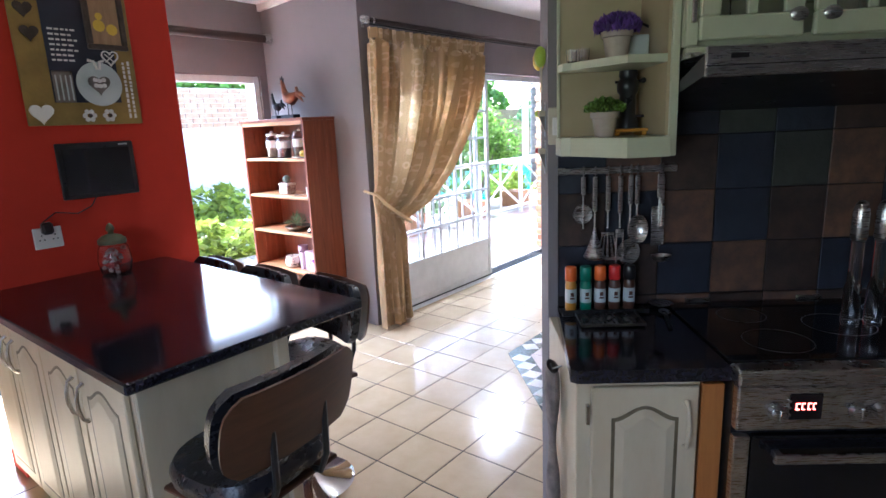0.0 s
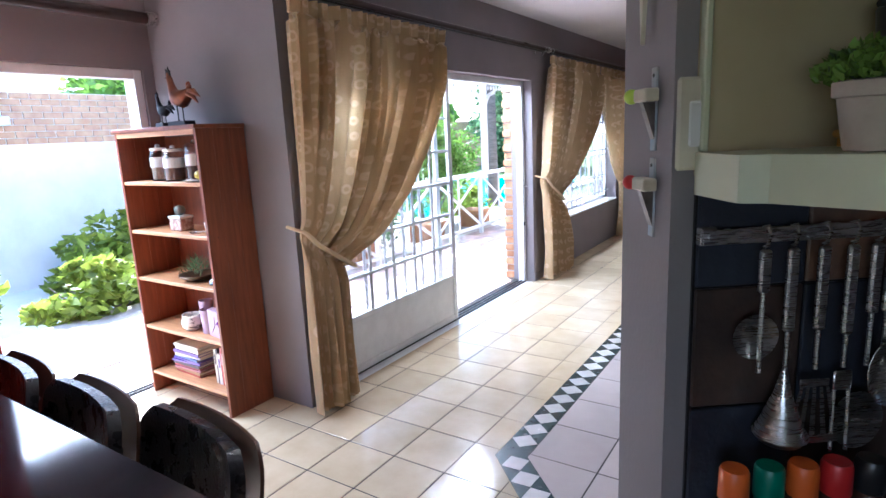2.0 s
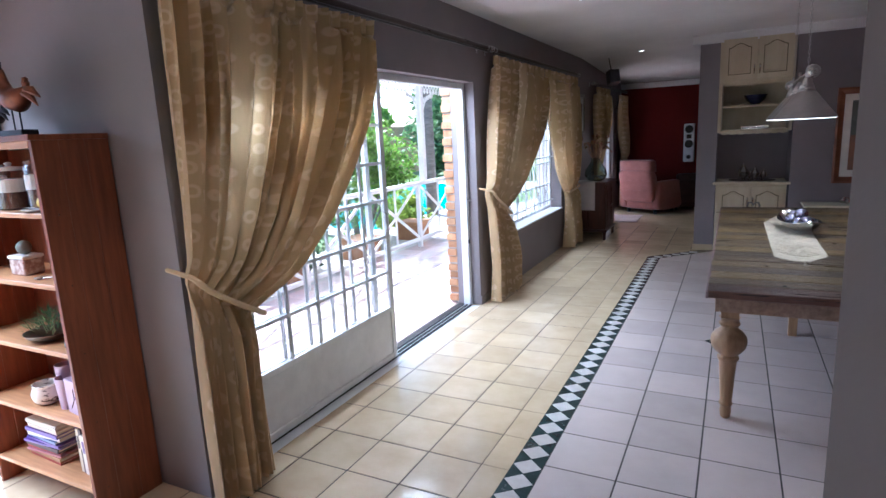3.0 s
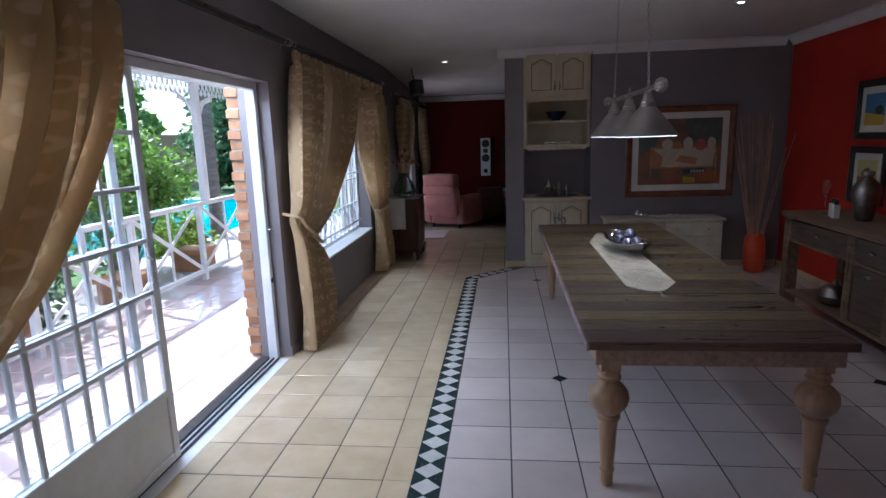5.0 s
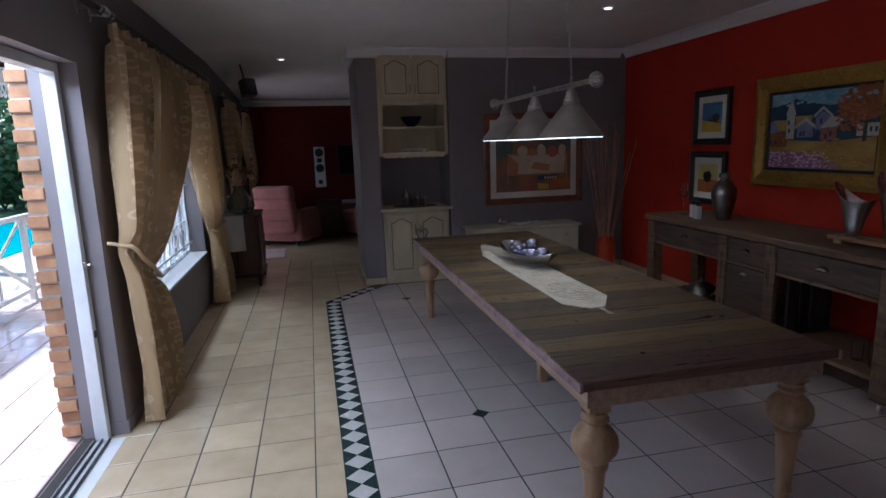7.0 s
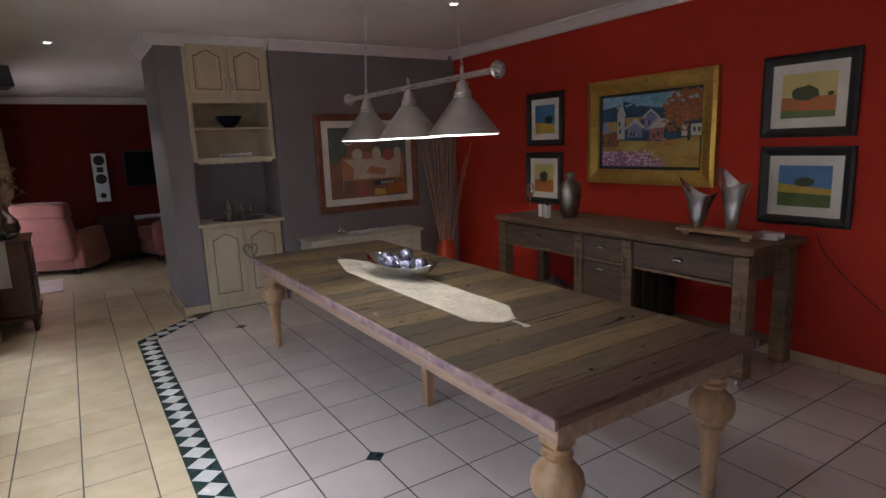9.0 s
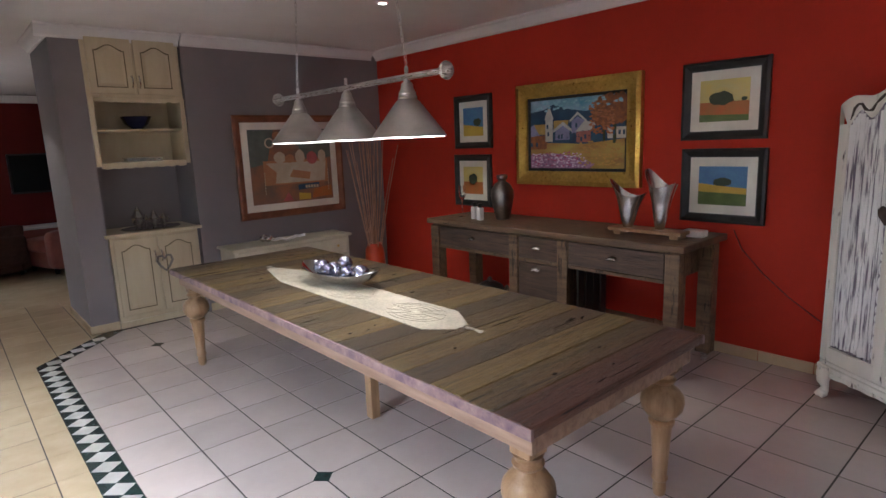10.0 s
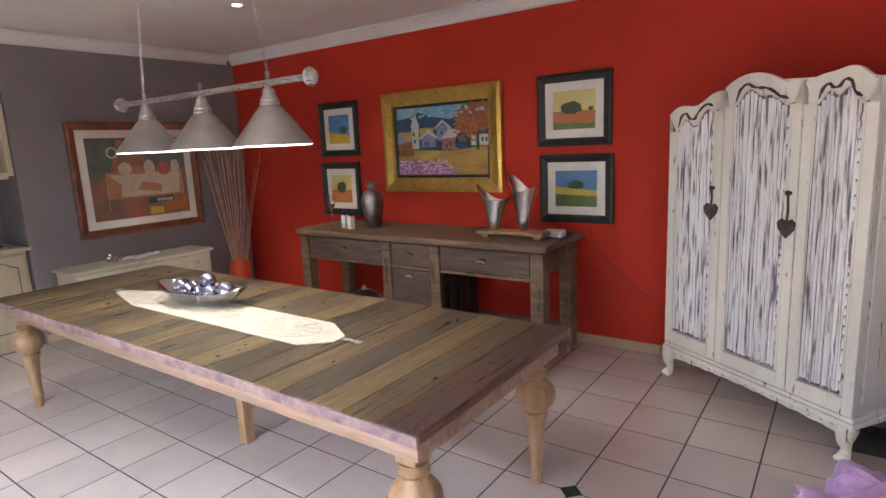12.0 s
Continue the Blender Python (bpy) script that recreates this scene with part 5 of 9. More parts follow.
# ceiling downlights
M_SPOT = glow("lit_downlight", (1.0, 0.93, 0.82), 4.0)
for x, y in ((-2.6, 9.3), (-2.67, 13.25), (0.10, 10.35), (-2.6, 5.6)):
    dl = thing("downlight", "small round recessed ceiling downlight, lit", "ceiling light", Matrix.Translation((x, y, CZ)), "ceiling downlights")
    part("trim_ring", Geo().lathe([(0.030, -0.001), (0.048, -0.001), (0.046, -0.010), (0.034, -0.014), (0.030, -0.010)], 24), M_WHITE, dl, smooth=True)
    part("lamp", Geo().lathe([(0.028, -0.004), (0.029, -0.0115), (0.012, -0.0135)], 18), M_SPOT, dl, smooth=True)
    sp = new("downlight_beam", bpy.data.lights.new("downlight_beam", "SPOT"))
    sp.data.energy, sp.data.color, sp.data.spot_size, sp.data.shadow_soft_size = 6.0, (1.0, 0.88, 0.72), radians(90), 0.03
    sp.location = (x, y, CZ - 0.03)

# ---- doors, windows, curtains ----
def damask(name):
    """Gold-cream curtain cloth with small rings and stripes woven in."""
    m = mat(name, (0.66, 0.48, 0.265), (0.49, 0.345, 0.175), 0.75, scale=5, stretch=(2.2, 2.2, 0.25), bump=0.15, bscale=200, sheen=0.3, width=0.6)
    nt = m.node_tree
    p = nt.nodes["Principled BSDF"]
    old = p.inputs["Base Color"].links[0].from_socket
    tc = nt.nodes.new("ShaderNodeTexCoord")
    vo = node(nt, "ShaderNodeTexVoronoi", Scale=1.0)
    vo.inputs["Randomness"].default_value = 0.25
    mp = nt.nodes.new("ShaderNodeMapping")
    mp.inputs["Scale"].default_value = (9, 9, 8)
    nt.links.new(tc.outputs["UV"], mp.inputs["Vector"])
    nt.links.new(mp.outputs[0], vo.inputs["Vector"])
    rp = nt.nodes.new("ShaderNodeValToRGB")
    e = rp.color_ramp.elements
    e[0].position, e[0].color = 0.14, (0, 0, 0, 1)
    e[1].position, e[1].color = 0.19, (0.55, 0.55, 0.55, 1)
    x = rp.color_ramp.elements.new(0.27)
    x.color = (0.55, 0.55, 0.55, 1)
    x = rp.color_ramp.elements.new(0.33)
    x.color = (0, 0, 0, 1)
    nt.links.new(vo.outputs["Distance"], rp.inputs[0])
    mx = nt.nodes.new("ShaderNodeMixRGB")
    mx.inputs["Color2"].default_value = (0.84, 0.68, 0.45, 1)
    nt.links.new(rp.outputs[0], mx.inputs["Fac"])
    nt.links.new(old, mx.inputs["Color1"])
    nt.links.new(mx.outputs[0], p.inputs["Base Color"])
    tr = nt.nodes.new("ShaderNodeBsdfTranslucent")
    nt.links.new(mx.outputs[0], tr.inputs["Color"])
    ms = nt.nodes.new("ShaderNodeMixShader")
    ms.inputs[0].default_value = 0.38
    out = nt.nodes["Material Output"]
    nt.links.new(p.outputs[0], ms.inputs[1])
    nt.links.new(tr.outputs[0], ms.inputs[2])
    nt.links.new(ms.outputs[0], out.inputs["Surface"])
    return m


M_CURTAIN = damask("cream_gold_damask")


def along(prof, z):
    """y at height z on a profile of (z, y) that goes down."""
    for (z0, y0), (z1, y1) in zip(prof, prof[1:]):
        if z >= z1:
            return y0 + (y1 - y0) * min(max((z0 - z) / (z0 - z1), 0), 1)
    return prof[-1][1]


def curtain(label, free, held, z_held, bot0, bot1, folds=13, x=-3.46, group="curtains", seed=1, z_bot=0.02):
    """A pleated curtain tied back; free and held are the (z, y) profiles of its two edges down to the tie."""
    r_ = random.Random(seed)
    ph = [r_.uniform(0, 6.28) for _ in range(6)]
    z_top, z_free = free[0][0], free[-1][0]
    sgn = 1 if free[0][1] > held[0][1] else -1
    vt = 0.62
    yh, yf = held[-1][1], free[-1][1]

    def fn(u, v):
        if v < vt:
            f = v / vt
            z = z_top + (z_held + (z_free - z_held) * u ** 0.8 - z_top) * f
            a_, b_ = along(held, z_top + (z_held - z_top) * f), along(free, z_top + (z_free - z_top) * f)
            depth = 0.030 + 0.040 * math.sin(math.pi * f ** 0.8) * (0.4 + 0.6 * u)
        else:
            f = (v - vt) / (1 - vt)
            zt = z_held + (z_free - z_held) * u ** 0.8
            z = zt + (z_bot + 0.05 * u * (1 - u) - zt) * f
            s = min(1.0, f * 1.6) ** 0.7
            a_, b_ = yh + (bot0 - yh) * s, yf + (bot1 - yf) * s
            depth = 0.026 + 0.022 * s
        # the cloth gathers unevenly across its width
        uu = u + 0.035 * math.sin(2 * math.pi * u * 2.3 + ph[5]) * math.sin(math.pi * u)
        y = a_ + (b_ - a_) * uu
        a = u * folds * 2 * math.pi
        wob = 0.45 * math.sin(u * 9 + ph[0] + 3 * v) + 0.3 * math.sin(u * 23 + ph[1] - 5 * v)
        amp = depth * (1 + wob)
        if v < 0.05:
            amp = 0.012
            a *= 2
        pinch = math.exp(-((v - vt) / 0.035) ** 2)
        amp *= 1 - 0.45 * pinch
        w_ = a + 0.7 * math.sin(3 * v + ph[2])
        xx = x + amp * (math.sin(w_) + 0.25 * math.sin(2 * w_ + ph[4])) + 0.022 * math.sin(0.68 * a + ph[3] + 4 * v) - 0.03 * pinch
        return (xx, y + 0.3 * amp * math.cos(w_), z)
    t = thing("curtain", label, "curtain", Matrix.Translation((0, 0, 0)), group)
    nu_, nv_ = folds * 12, 56
    ob = part("drape", Geo().sheet(fn, nu_, nv_), M_CURTAIN, t, smooth=True)
    uvl = ob.data.uv_layers.new(name="cloth")
    wid = abs(free[0][1] - held[0][1]) * 1.5
    cnt = nu_ + 1
    uv = []
    for lp in ob.data.loops:
        k = lp.vertex_index
        uv += [(k % cnt) / nu_ * wid, (k // cnt) / nv_ * (z_top - z_bot)]
    uvl.data.foreach_set("uv", uv)
    w_ = abs(yf - yh)
    band = [(WX + 0.03, yh - sgn * 0.04, z_held + 0.05), (x + 0.03, yh - sgn * 0.02, z_held + 0.02)]
    for i in range(9):
        u = i / 8
        band.append((x + 0.062 - 0.03 * abs(u - 0.5), yh + (yf - yh) * u * 1.04, z_held - 0.005 + (z_free - z_held) * u ** 0.8))
    band.append((x - 0.02, yf + sgn * 0.012, z_free + 0.01))
    part("tie_back", Geo().tube(band, [0.010, 0.012] + [0.014] * 9 + [0.012], 8), M_CURTAIN, t, "matching cloth tie-back", smooth=True)
    return t


curtain("tall cream-gold damask curtain tied back beside the sliding door", [(2.37, 7.45), (2.0, 7.38), (1.75, 7.27), (1.5, 7.11), (1.23, 6.89), (1.0, 6.60), (0.90, 6.38), (0.86, 6.22)], [(2.37, 5.91), (1.6, 5.895), (1.12, 5.885)], 1.10, 5.87, 6.20, 15, seed=1)
curtain("cream-gold damask curtain tied back at the window", [(2.37, 11.07), (1.95, 10.96), (1.6, 10.75), (1.35, 10.50), (1.1, 10.20), (0.92, 9.85), (0.85, 9.72)], [(2.37, 9.48), (1.6, 9.32), (1.13, 9.28)], 1.10, 9.32, 10.10, 11, seed=2)
curtain("cream-gold damask curtain tied back beside the console", [(2.37, 11.13), (1.9, 11.2), (1.5, 11.32), (1.15, 11.55), (0.95, 11.8), (0.82, 12.08)], [(2.37, 12.72), (1.6, 12.70), (0.90, 12.62)], 0.85, 12.78, 12.12, 11, seed=3)
curtain("cream-gold damask curtain beside the lounge door", [(2.32, 15.1), (1.7, 14.95), (1.2, 14.5), (0.95, 14.3)], [(2.32, 14.05), (1.0, 14.02)], 0.98, 14.0, 14.45, 8, seed=4)
curtain("pale curtain at the lounge corner window", [(2.27, 16.15), (1.5, 16.3), (1.0, 16.6)], [(2.27, 16.92), (1.0, 16.9)], 0.95, 16.9, 16.55, 5, seed=5)


def rod(label, y0, y1, z, brackets, x=-3.47):
    t = thing("curtain_rod", label, "curtain rod", Matrix.Translation((0, 0, 0)), "curtain rods")
    part("pole", Geo().lathe([(0.021, y0), (0.021, y1)], 16, (x, 0, z), "y"), M_ROD, t, smooth=True)
    part("pole_track", Geo().cham(x - 0.008, y0 + 0.02, z - 0.034, x + 0.008, y1 - 0.02, z - 0.022, 0.002), M_BLACK, t)
    for ye, s in ((y0, -1), (y1, 1)):
        part("finial", Geo().lathe([(0.021, ye), (0.027, ye + s * 0.004), (0.027, ye + s * 0.02), (0.012, ye + s * 0.028), (0.030, ye + s * 0.045), (0.018, ye + s * 0.066), (0.004, ye + s * 0.07)], 14, (x, 0, z), "y"), M_STEEL, t, smooth=True)
    for b in brackets:
        part("bracket", Geo().cham(WX + 0.001, b - 0.012, z - 0.035, WX + 0.008, b + 0.012, z + 0.035, 0.002).tube([(WX + 0.006, b, z), (x, b, z)], 0.008, 8).lathe([(0.024, b - 0.009), (0.024, b + 0.009)], 14, (x, 0, z), "y"), M_STEEL, t)
    g = Geo()
    return t


rod("long dark wooden curtain rod with steel ends above the sliding door", 5.93, 9.40, 2.42, (5.98, 9.34))
rod("dark wooden curtain rod above the window", 9.48, 12.78, 2.42, (9.54, 12.70))
rod("dark wooden curtain rod above the lounge door", 13.9, 16.9, 2.36, (13.98, 16.8))
nr = thing("curtain_rod", "dark wooden curtain rod above the breakfast nook door", "curtain rod", Matrix.Translation((0, 0, 0)), "curtain rods")
part("pole", Geo().lathe([(0.035, 3.2), (0.035, 5.86)], 16, (-4.67, 0, 2.42), "y"), M_ROD, nr, smooth=True)
part("bracket", Geo().lathe([(0.042, 5.862), (0.042, 5.925)], 16, (-4.67, 0, 2.42), "y"), M_STEEL, nr)

# sliding door: steel frame, track and two overlapping glazed leaves
sd = thing("sliding_door", "white steel sliding door with small panes, half open onto the patio", "sliding door", Matrix.Translation((0, 0, 0)))
fx = WX - 0.16
part("frame_jamb", Geo().cham(fx, 9.195, 0, fx + 0.07, 9.248, 2.118, 0.003), M_FRAME, sd)
part("frame_jamb", Geo().cham(fx, 6.282, 0, fx + 0.07, 6.33, 2.118, 0.003), M_FRAME, sd)
part("frame_head", Geo().cham(fx, 6.331, 2.065, fx + 0.07, 9.194, 2.118, 0.003), M_FRAME, sd)
for k, dx in enumerate((-0.005, 0.035, 0.075)):
    part("track_rail", Geo().cham(fx + dx, 6.33, 0.001, fx + dx + 0.010, 9.19, 0.018, 0.002), M_BLACK, sd)
part("track_bed", Geo().box(fx - 0.02, 6.30, -0.012, fx + 0.158, 9.21, 0.0005), M_FRAME, sd)
part("lock_catch", Geo().cham(fx + 0.071, 9.20, 1.02, fx + 0.083, 9.225, 1.06, 0.002).lathe([(0.006, fx + 0.083), (0.006, fx + 0.10), (0.010, fx + 0.105), (0.006, fx + 0.11)], 8, (0, 9.212, 1.04), "x"), M_STEEL, sd)
part("lock_catch", Geo().cham(fx + 0.071, 9.20, 0.62, fx + 0.078, 9.225, 0.66, 0.002), M_BLACK, sd)


def leaf(x, ya, yb, z0=0.02, z1=2.06, cells=4):
    lf = part("door_leaf", Geo().cham(x, ya, z0, x + 0.03, ya + 0.05, z1, 0.003).cham(x, yb - 0.05, z0, x + 0.03, yb, z1, 0.003)
              .cham(x, ya + 0.0505, z1 - 0.045, x + 0.03, yb - 0.0505, z1, 0.003).cham(x, ya + 0.0505, 0.385, x + 0.03, yb - 0.0505, 0.425, 0.003).cham(x, ya + 0.0505, z0, x + 0.03, yb - 0.0505, z0 + 0.045, 0.003), M_FRAME, sd)
    part("kick_panel", Geo().cham(x + 0.009, ya + 0.051, z0 + 0.046, x + 0.021, yb - 0.051, 0.384, 0.002), M_FRAME, lf)
    zs = [0.425 + (z1 - 0.045 - 0.425) * i / 6 for i in range(1, 6)]
    step = (yb - ya - 0.1) / cells
    for i in range(1, cells):
        y_ = ya + 0.05 + step * i
        part("glazing_bar", Geo().cham(x + 0.006, y_ - 0.011, 0.4255, x + 0.024, y_ + 0.011, z1 - 0.0455, 0.002), M_FRAME, lf)
    for z_ in zs:
        part("cross_bar", Geo().cham(x + 0.0045, ya + 0.0505, z_ - 0.011, x + 0.0255, yb - 0.0505, z_ + 0.011, 0.002), M_FRAME, lf)
    pane = part("pane", Geo().box(x + 0.0135, ya + 0.051, 0.426, x + 0.0165, yb - 0.051, z1 - 0.046), M_GLASS, lf)
    pane.visible_shadow = False
    return lf


leaf(fx + 0.065, 6.34, 7.77, cells=5)
leaf(fx + 0.025, 6.36, 7.62, cells=5)
part("pull_handle", Geo().tube([(fx + 0.096, 7.70, 1.0), (fx + 0.12, 7.70, 1.01), (fx + 0.12, 7.70, 1.13), (fx + 0.096, 7.70, 1.14)], 0.006, 8), M_STEEL, sd)

# window with burglar bars and a wooden blind
w1 = thing("window", "white steel window with curled burglar bars and small panes", "window", Matrix.Translation((0, 0, 0)))
wx = WX - 0.19
part("window_frame", Geo().cham(wx, 10.122, 0.5805, wx + 0.04, 10.16, 2.118, 0.003).cham(wx, 12.20, 0.5805, wx + 0.04, 12.238, 2.118, 0.003).cham(wx, 10.1605, 0.5805, wx + 0.04, 12.1995, 0.62, 0.003).cham(wx, 10.1605, 2.08, wx + 0.04, 12.1995, 2.118, 0.003), M_FRAME, w1)
for k in range(1, 6):
    y_ = 10.16 + 2.04 * k / 6
    part("mullion", Geo().cham(wx + 0.008, y_ - 0.011, 0.621, wx + 0.032, y_ + 0.011, 2.079, 0.002), M_FRAME, w1)
for z_ in (0.92, 1.22, 1.52, 1.82):
    part("glazing_bar", Geo().cham(wx + 0.007, 10.161, z_ - 0.009, wx + 0.033, 12.199, z_ + 0.009, 0.002), M_FRAME, w1)
pn = part("pane", Geo().box(wx + 0.018, 10.161, 0.621, wx + 0.021, 12.199, 2.079), M_GLASS, w1)
pn.visible_shadow = False
for k in range(12):
    y_ = 10.25 + 0.17 * k
    part("burglar_bar", Geo().tube([(wx + 0.055, y_, 0.60), (wx + 0.055, y_, 0.75), (wx + 0.055, y_ + 0.05, 0.82), (wx + 0.055, y_ + 0.02, 0.9), (wx + 0.055, y_ - 0.03, 0.86), (wx + 0.055, y_, 1.0), (wx + 0.055, y_, 2.1)], 0.006, 6), M_FRAME, w1)
for z_ in (0.70, 1.30, 1.90):
    part("burglar_rail", Geo().cham(wx + 0.062, 10.13, z_ - 0.008, wx + 0.070, 12.23, z_ + 0.008, 0.001), M_FRAME, w1)
M_BLIND = mat("brown_slat_blind", (0.16, 0.055, 0.03), (0.08, 0.03, 0.018), 0.4, scale=6, stretch=(1, 0.3, 1))
bl = thing("slatted_blind", "brown wooden slatted blind raised in the window", "blind", Matrix.Translation((0, 0, 0)))
for k in range(12):
    z_ = 1.70 + 0.034 * k
    part("slat", Geo().cham(WX - 0.075, 10.15, z_, WX - 0.03, 12.21, z_ + 0.008, 0.001), M_BLIND, bl)
part("headrail", Geo().cham(WX - 0.08, 10.15, 2.08, WX - 0.025, 12.21, 2.115, 0.003), M_BLIND, bl)
part("bottom_rail", Geo().cham(WX - 0.08, 10.15, 1.665, WX - 0.028, 12.21, 1.69, 0.003), M_BLIND, bl)

# lounge door and shuttered window
ld = thing("lounge_door", "white framed glazed door standing in the lounge wall", "door", Matrix.Translation((0, 0, 0)))
part("frame", Geo().cham(WX - 0.12, 14.752, 0, WX - 0.06, 14.80, 2.048, 0.003).cham(WX - 0.12, 16.05, 0, WX - 0.06, 16.098, 2.048, 0.003).cham(WX - 0.12, 14.801, 2.0, WX - 0.06, 16.049, 2.048, 0.003), M_FRAME, ld)
part("stile", Geo().cham(WX - 0.11, 15.40, 0.01, WX - 0.07, 15.46, 1.999, 0.003), M_FRAME, ld)
lw = thing("louvre_window", "white slatted shutter at the lounge window", "window", Matrix.Translation((0, 0, 0)))
for k in range(36):
    z_ = 0.53 + 0.042 * k
    part("slat", Geo().cham(WX - 0.10, 16.455, z_, WX - 0.055, 16.995, z_ + 0.016, 0.002), M_WHITE, lw)

# nook door: white frame of a wide sliding opening
nd = thing("nook_door", "wide white framed patio door standing open at the breakfast nook", "sliding door", Matrix.Translation((0, 0, 0)))
part("frame_jamb", Geo().cham(-4.88, 5.805, 0, -4.80, 5.858, 2.118, 0.003), M_FRAME, nd)
part("frame_jamb", Geo().cham(-4.88, 3.402, 0, -4.80, 3.45, 2.118, 0.003), M_FRAME, nd)
part("frame_head", Geo().cham(-4.88, 3.451, 2.06, -4.80, 5.804, 2.118, 0.003), M_FRAME, nd)
for dx in (0.0, 0.045):
    part("track_rail", Geo().cham(-4.865 + dx, 3.45, 0.001, -4.855 + dx, 5.80, 0.016, 0.002), M_BLACK, nd)
part("threshold", Geo().box(-5.02, 3.402, -0.012, -4.78, 5.858, 0.0005), M_WHITE, nd)

# outer leaf of yellow brick seen at the door's far jamb
me_brick = Geo().cham(-0.052, -0.105, -0.033, 0.052, 0.105, 0.033, 0.004).mesh("brick", M_BRICK)
ow = setting("wall_brick_outside", Geo().box(-3.95, 9.335, -0.1, WX - WT - 0.001, 10.10, 2.45).box(-3.95, 12.26, -0.1, WX - WT - 0.001, 14.73, 2.45).box(-3.95, 16.12, -0.1, WX - WT - 0.001, 17.2, 2.45).box(-3.95, 10.1, -0.1, WX - WT - 0.001, 12.26, 0.54).box(-3.95, 6.1, -0.1, WX - WT - 0.001, 6.2, 2.45), M_MORTAR, "yellow face brick outer wall")
row, z_ = 0, 0.034
while z_ < 2.12:
    for k in range(2):
        ob = bpy.data.objects.new("brick", me_brick)
        scene.collection.objects.link(ob)
        ob.parent = ow
        ob.location = (-3.902, 9.335 + 0.075 + 0.22 * k + (0.028 if row % 2 else 0.0), z_)
    z_ += 0.078
    row += 1

# ---- veranda ----
patio = setting("patio", Geo().box(-7.2, 0.8, -0.2, WX - WT - 0.001, 17.5, -0.035), M_MORTAR, "veranda paved with terracotta and grey tiles")
me_p = Geo().cham(-0.164, -0.164, -0.0345, 0.164, 0.164, -0.02, 0.003).mesh("patio_tile", M_PATIO)
pt, n_p = Geo(), 0
for i in range(7):
    for j in range(-9, 36):
        x, y = -4.02 - 0.335 * i, 6.4 + 0.335 * j
        if x < -5.95 or y < 1.0 or (y < 6.3 and x > -5.75):
            continue
        ob = bpy.data.objects.new("patio_tile", me_p)
        scene.collection.objects.link(ob)
        ob.parent = patio
        ob.location = (x, y, 0)
for i in range(3):
    for j in range(14):
        ob = bpy.data.objects.new("patio_tile", me_p)
        scene.collection.objects.link(ob)
        ob.parent = patio
        ob.location = (-5.76 - 0.335 * i, 1.3 + 0.335 * j, 0)


def balustrade(x, y0, y1, label):
    t = thing("balustrade", label, "railing", Matrix.Translation((x, 0, 0)), "veranda railings")
    n = round((y1 - y0) / 1.35)
    s = (y1 - y0) / n
    part("handrail", Geo().cham(-0.035, y0, 0.93, 0.035, y1, 0.985, 0.006), M_WHITE, t)
    part("bottom_rail", Geo().cham(-0.025, y0, 0.075, 0.025, y1, 0.125, 0.005), M_WHITE, t)
    for k in range(n + 1):
        yy = y0 + k * s
        part("post", Geo().cham(-0.03, yy - 0.03, -0.03, 0.03, yy + 0.03, 0.929, 0.004), M_WHITE, t)
        if k < n:
            for sg, off in ((1, 0.0), (-1, 0.012)):
                a, b = (yy + 0.04, yy + s - 0.04) if sg > 0 else (yy + s - 0.04, yy + 0.04)
                d = Vector((0, b - a, 0.79)).normalized()
                w_ = 0.022
                q = Vector((0, -d.z, d.y)) * w_
                A, B = Vector((0, a, 0.13)), Vector((0, b, 0.925))
                vs = []
                for P in (A - q, A + q, B + q, B - q):
                    vs.append((off - 0.012, P.y, P.z))
                for P in (A - q, A + q, B + q, B - q):
                    vs.append((off, P.y, P.z))
                part("diagonal_brace", Geo().add(vs, [(0, 1, 2, 3), (7, 6, 5, 4), (0, 4, 5, 1), (1, 5, 6, 2), (2, 6, 7, 3), (3, 7, 4, 0)]), M_WHITE, t)
            part("middle_upright", Geo().cham(-0.014, yy + s / 2 - 0.018, 0.126, 0.004, yy + s / 2 + 0.018, 0.929, 0.003), M_WHITE, t)
    return t


balustrade(-5.72, 6.5, 15.95, "white painted timber railing with crossed braces along the veranda")
balustrade(-6.75, 1.2, 5.4, "white painted timber railing with crossed braces by the nook")
for y in (8.2, 12.1, 15.95):
    vp = thing("veranda_post", "slender white veranda post with lacy cast-iron brackets", "post", Matrix.Translation((-5.72, y, 0)), "veranda posts")
    part("shaft", Geo().cham(-0.045, -0.045, 0.986, 0.045, 0.045, 2.46, 0.005), M_WHITE, vp)
    for sg in (-1, 1):
        g = Geo()
        for k in range(9):
            a = math.pi / 2 * k / 8
            r = 0.46
            yy, zz = sg * (0.05 + r * (1 - math.cos(a))), 2.32 - r * (1 - math.sin(a)) 
            if k:
                g.tube([(0, py_, pz_), (0, yy, zz)], 0.014, 6)
            py_, pz_ = yy, zz
        for k in range(10):
            cy, cz = sg * (0.09 + 0.035 * k), 2.28 - 0.10 * (1 - k / 10) ** 1.5
            g.tube([(0, cy + 0.03 * math.cos(a), cz + 0.03 * math.sin(a)) for a in [2 * math.pi * i / 9 for i in range(9)]], 0.006, 4, True)
        part("bracket", g, M_WHITE, vp)
fr = thing("fretwork", "lacy white cast-iron fretwork hanging below the veranda beam", "fretwork", Matrix.Translation((-5.72, 0, 0)))
part("beam", Geo().cham(-0.05, 6.1, 2.461, 0.05, 16.2, 2.60, 0.005), M_WHITE, fr)
g = Geo()
k = 0
y = 6.2
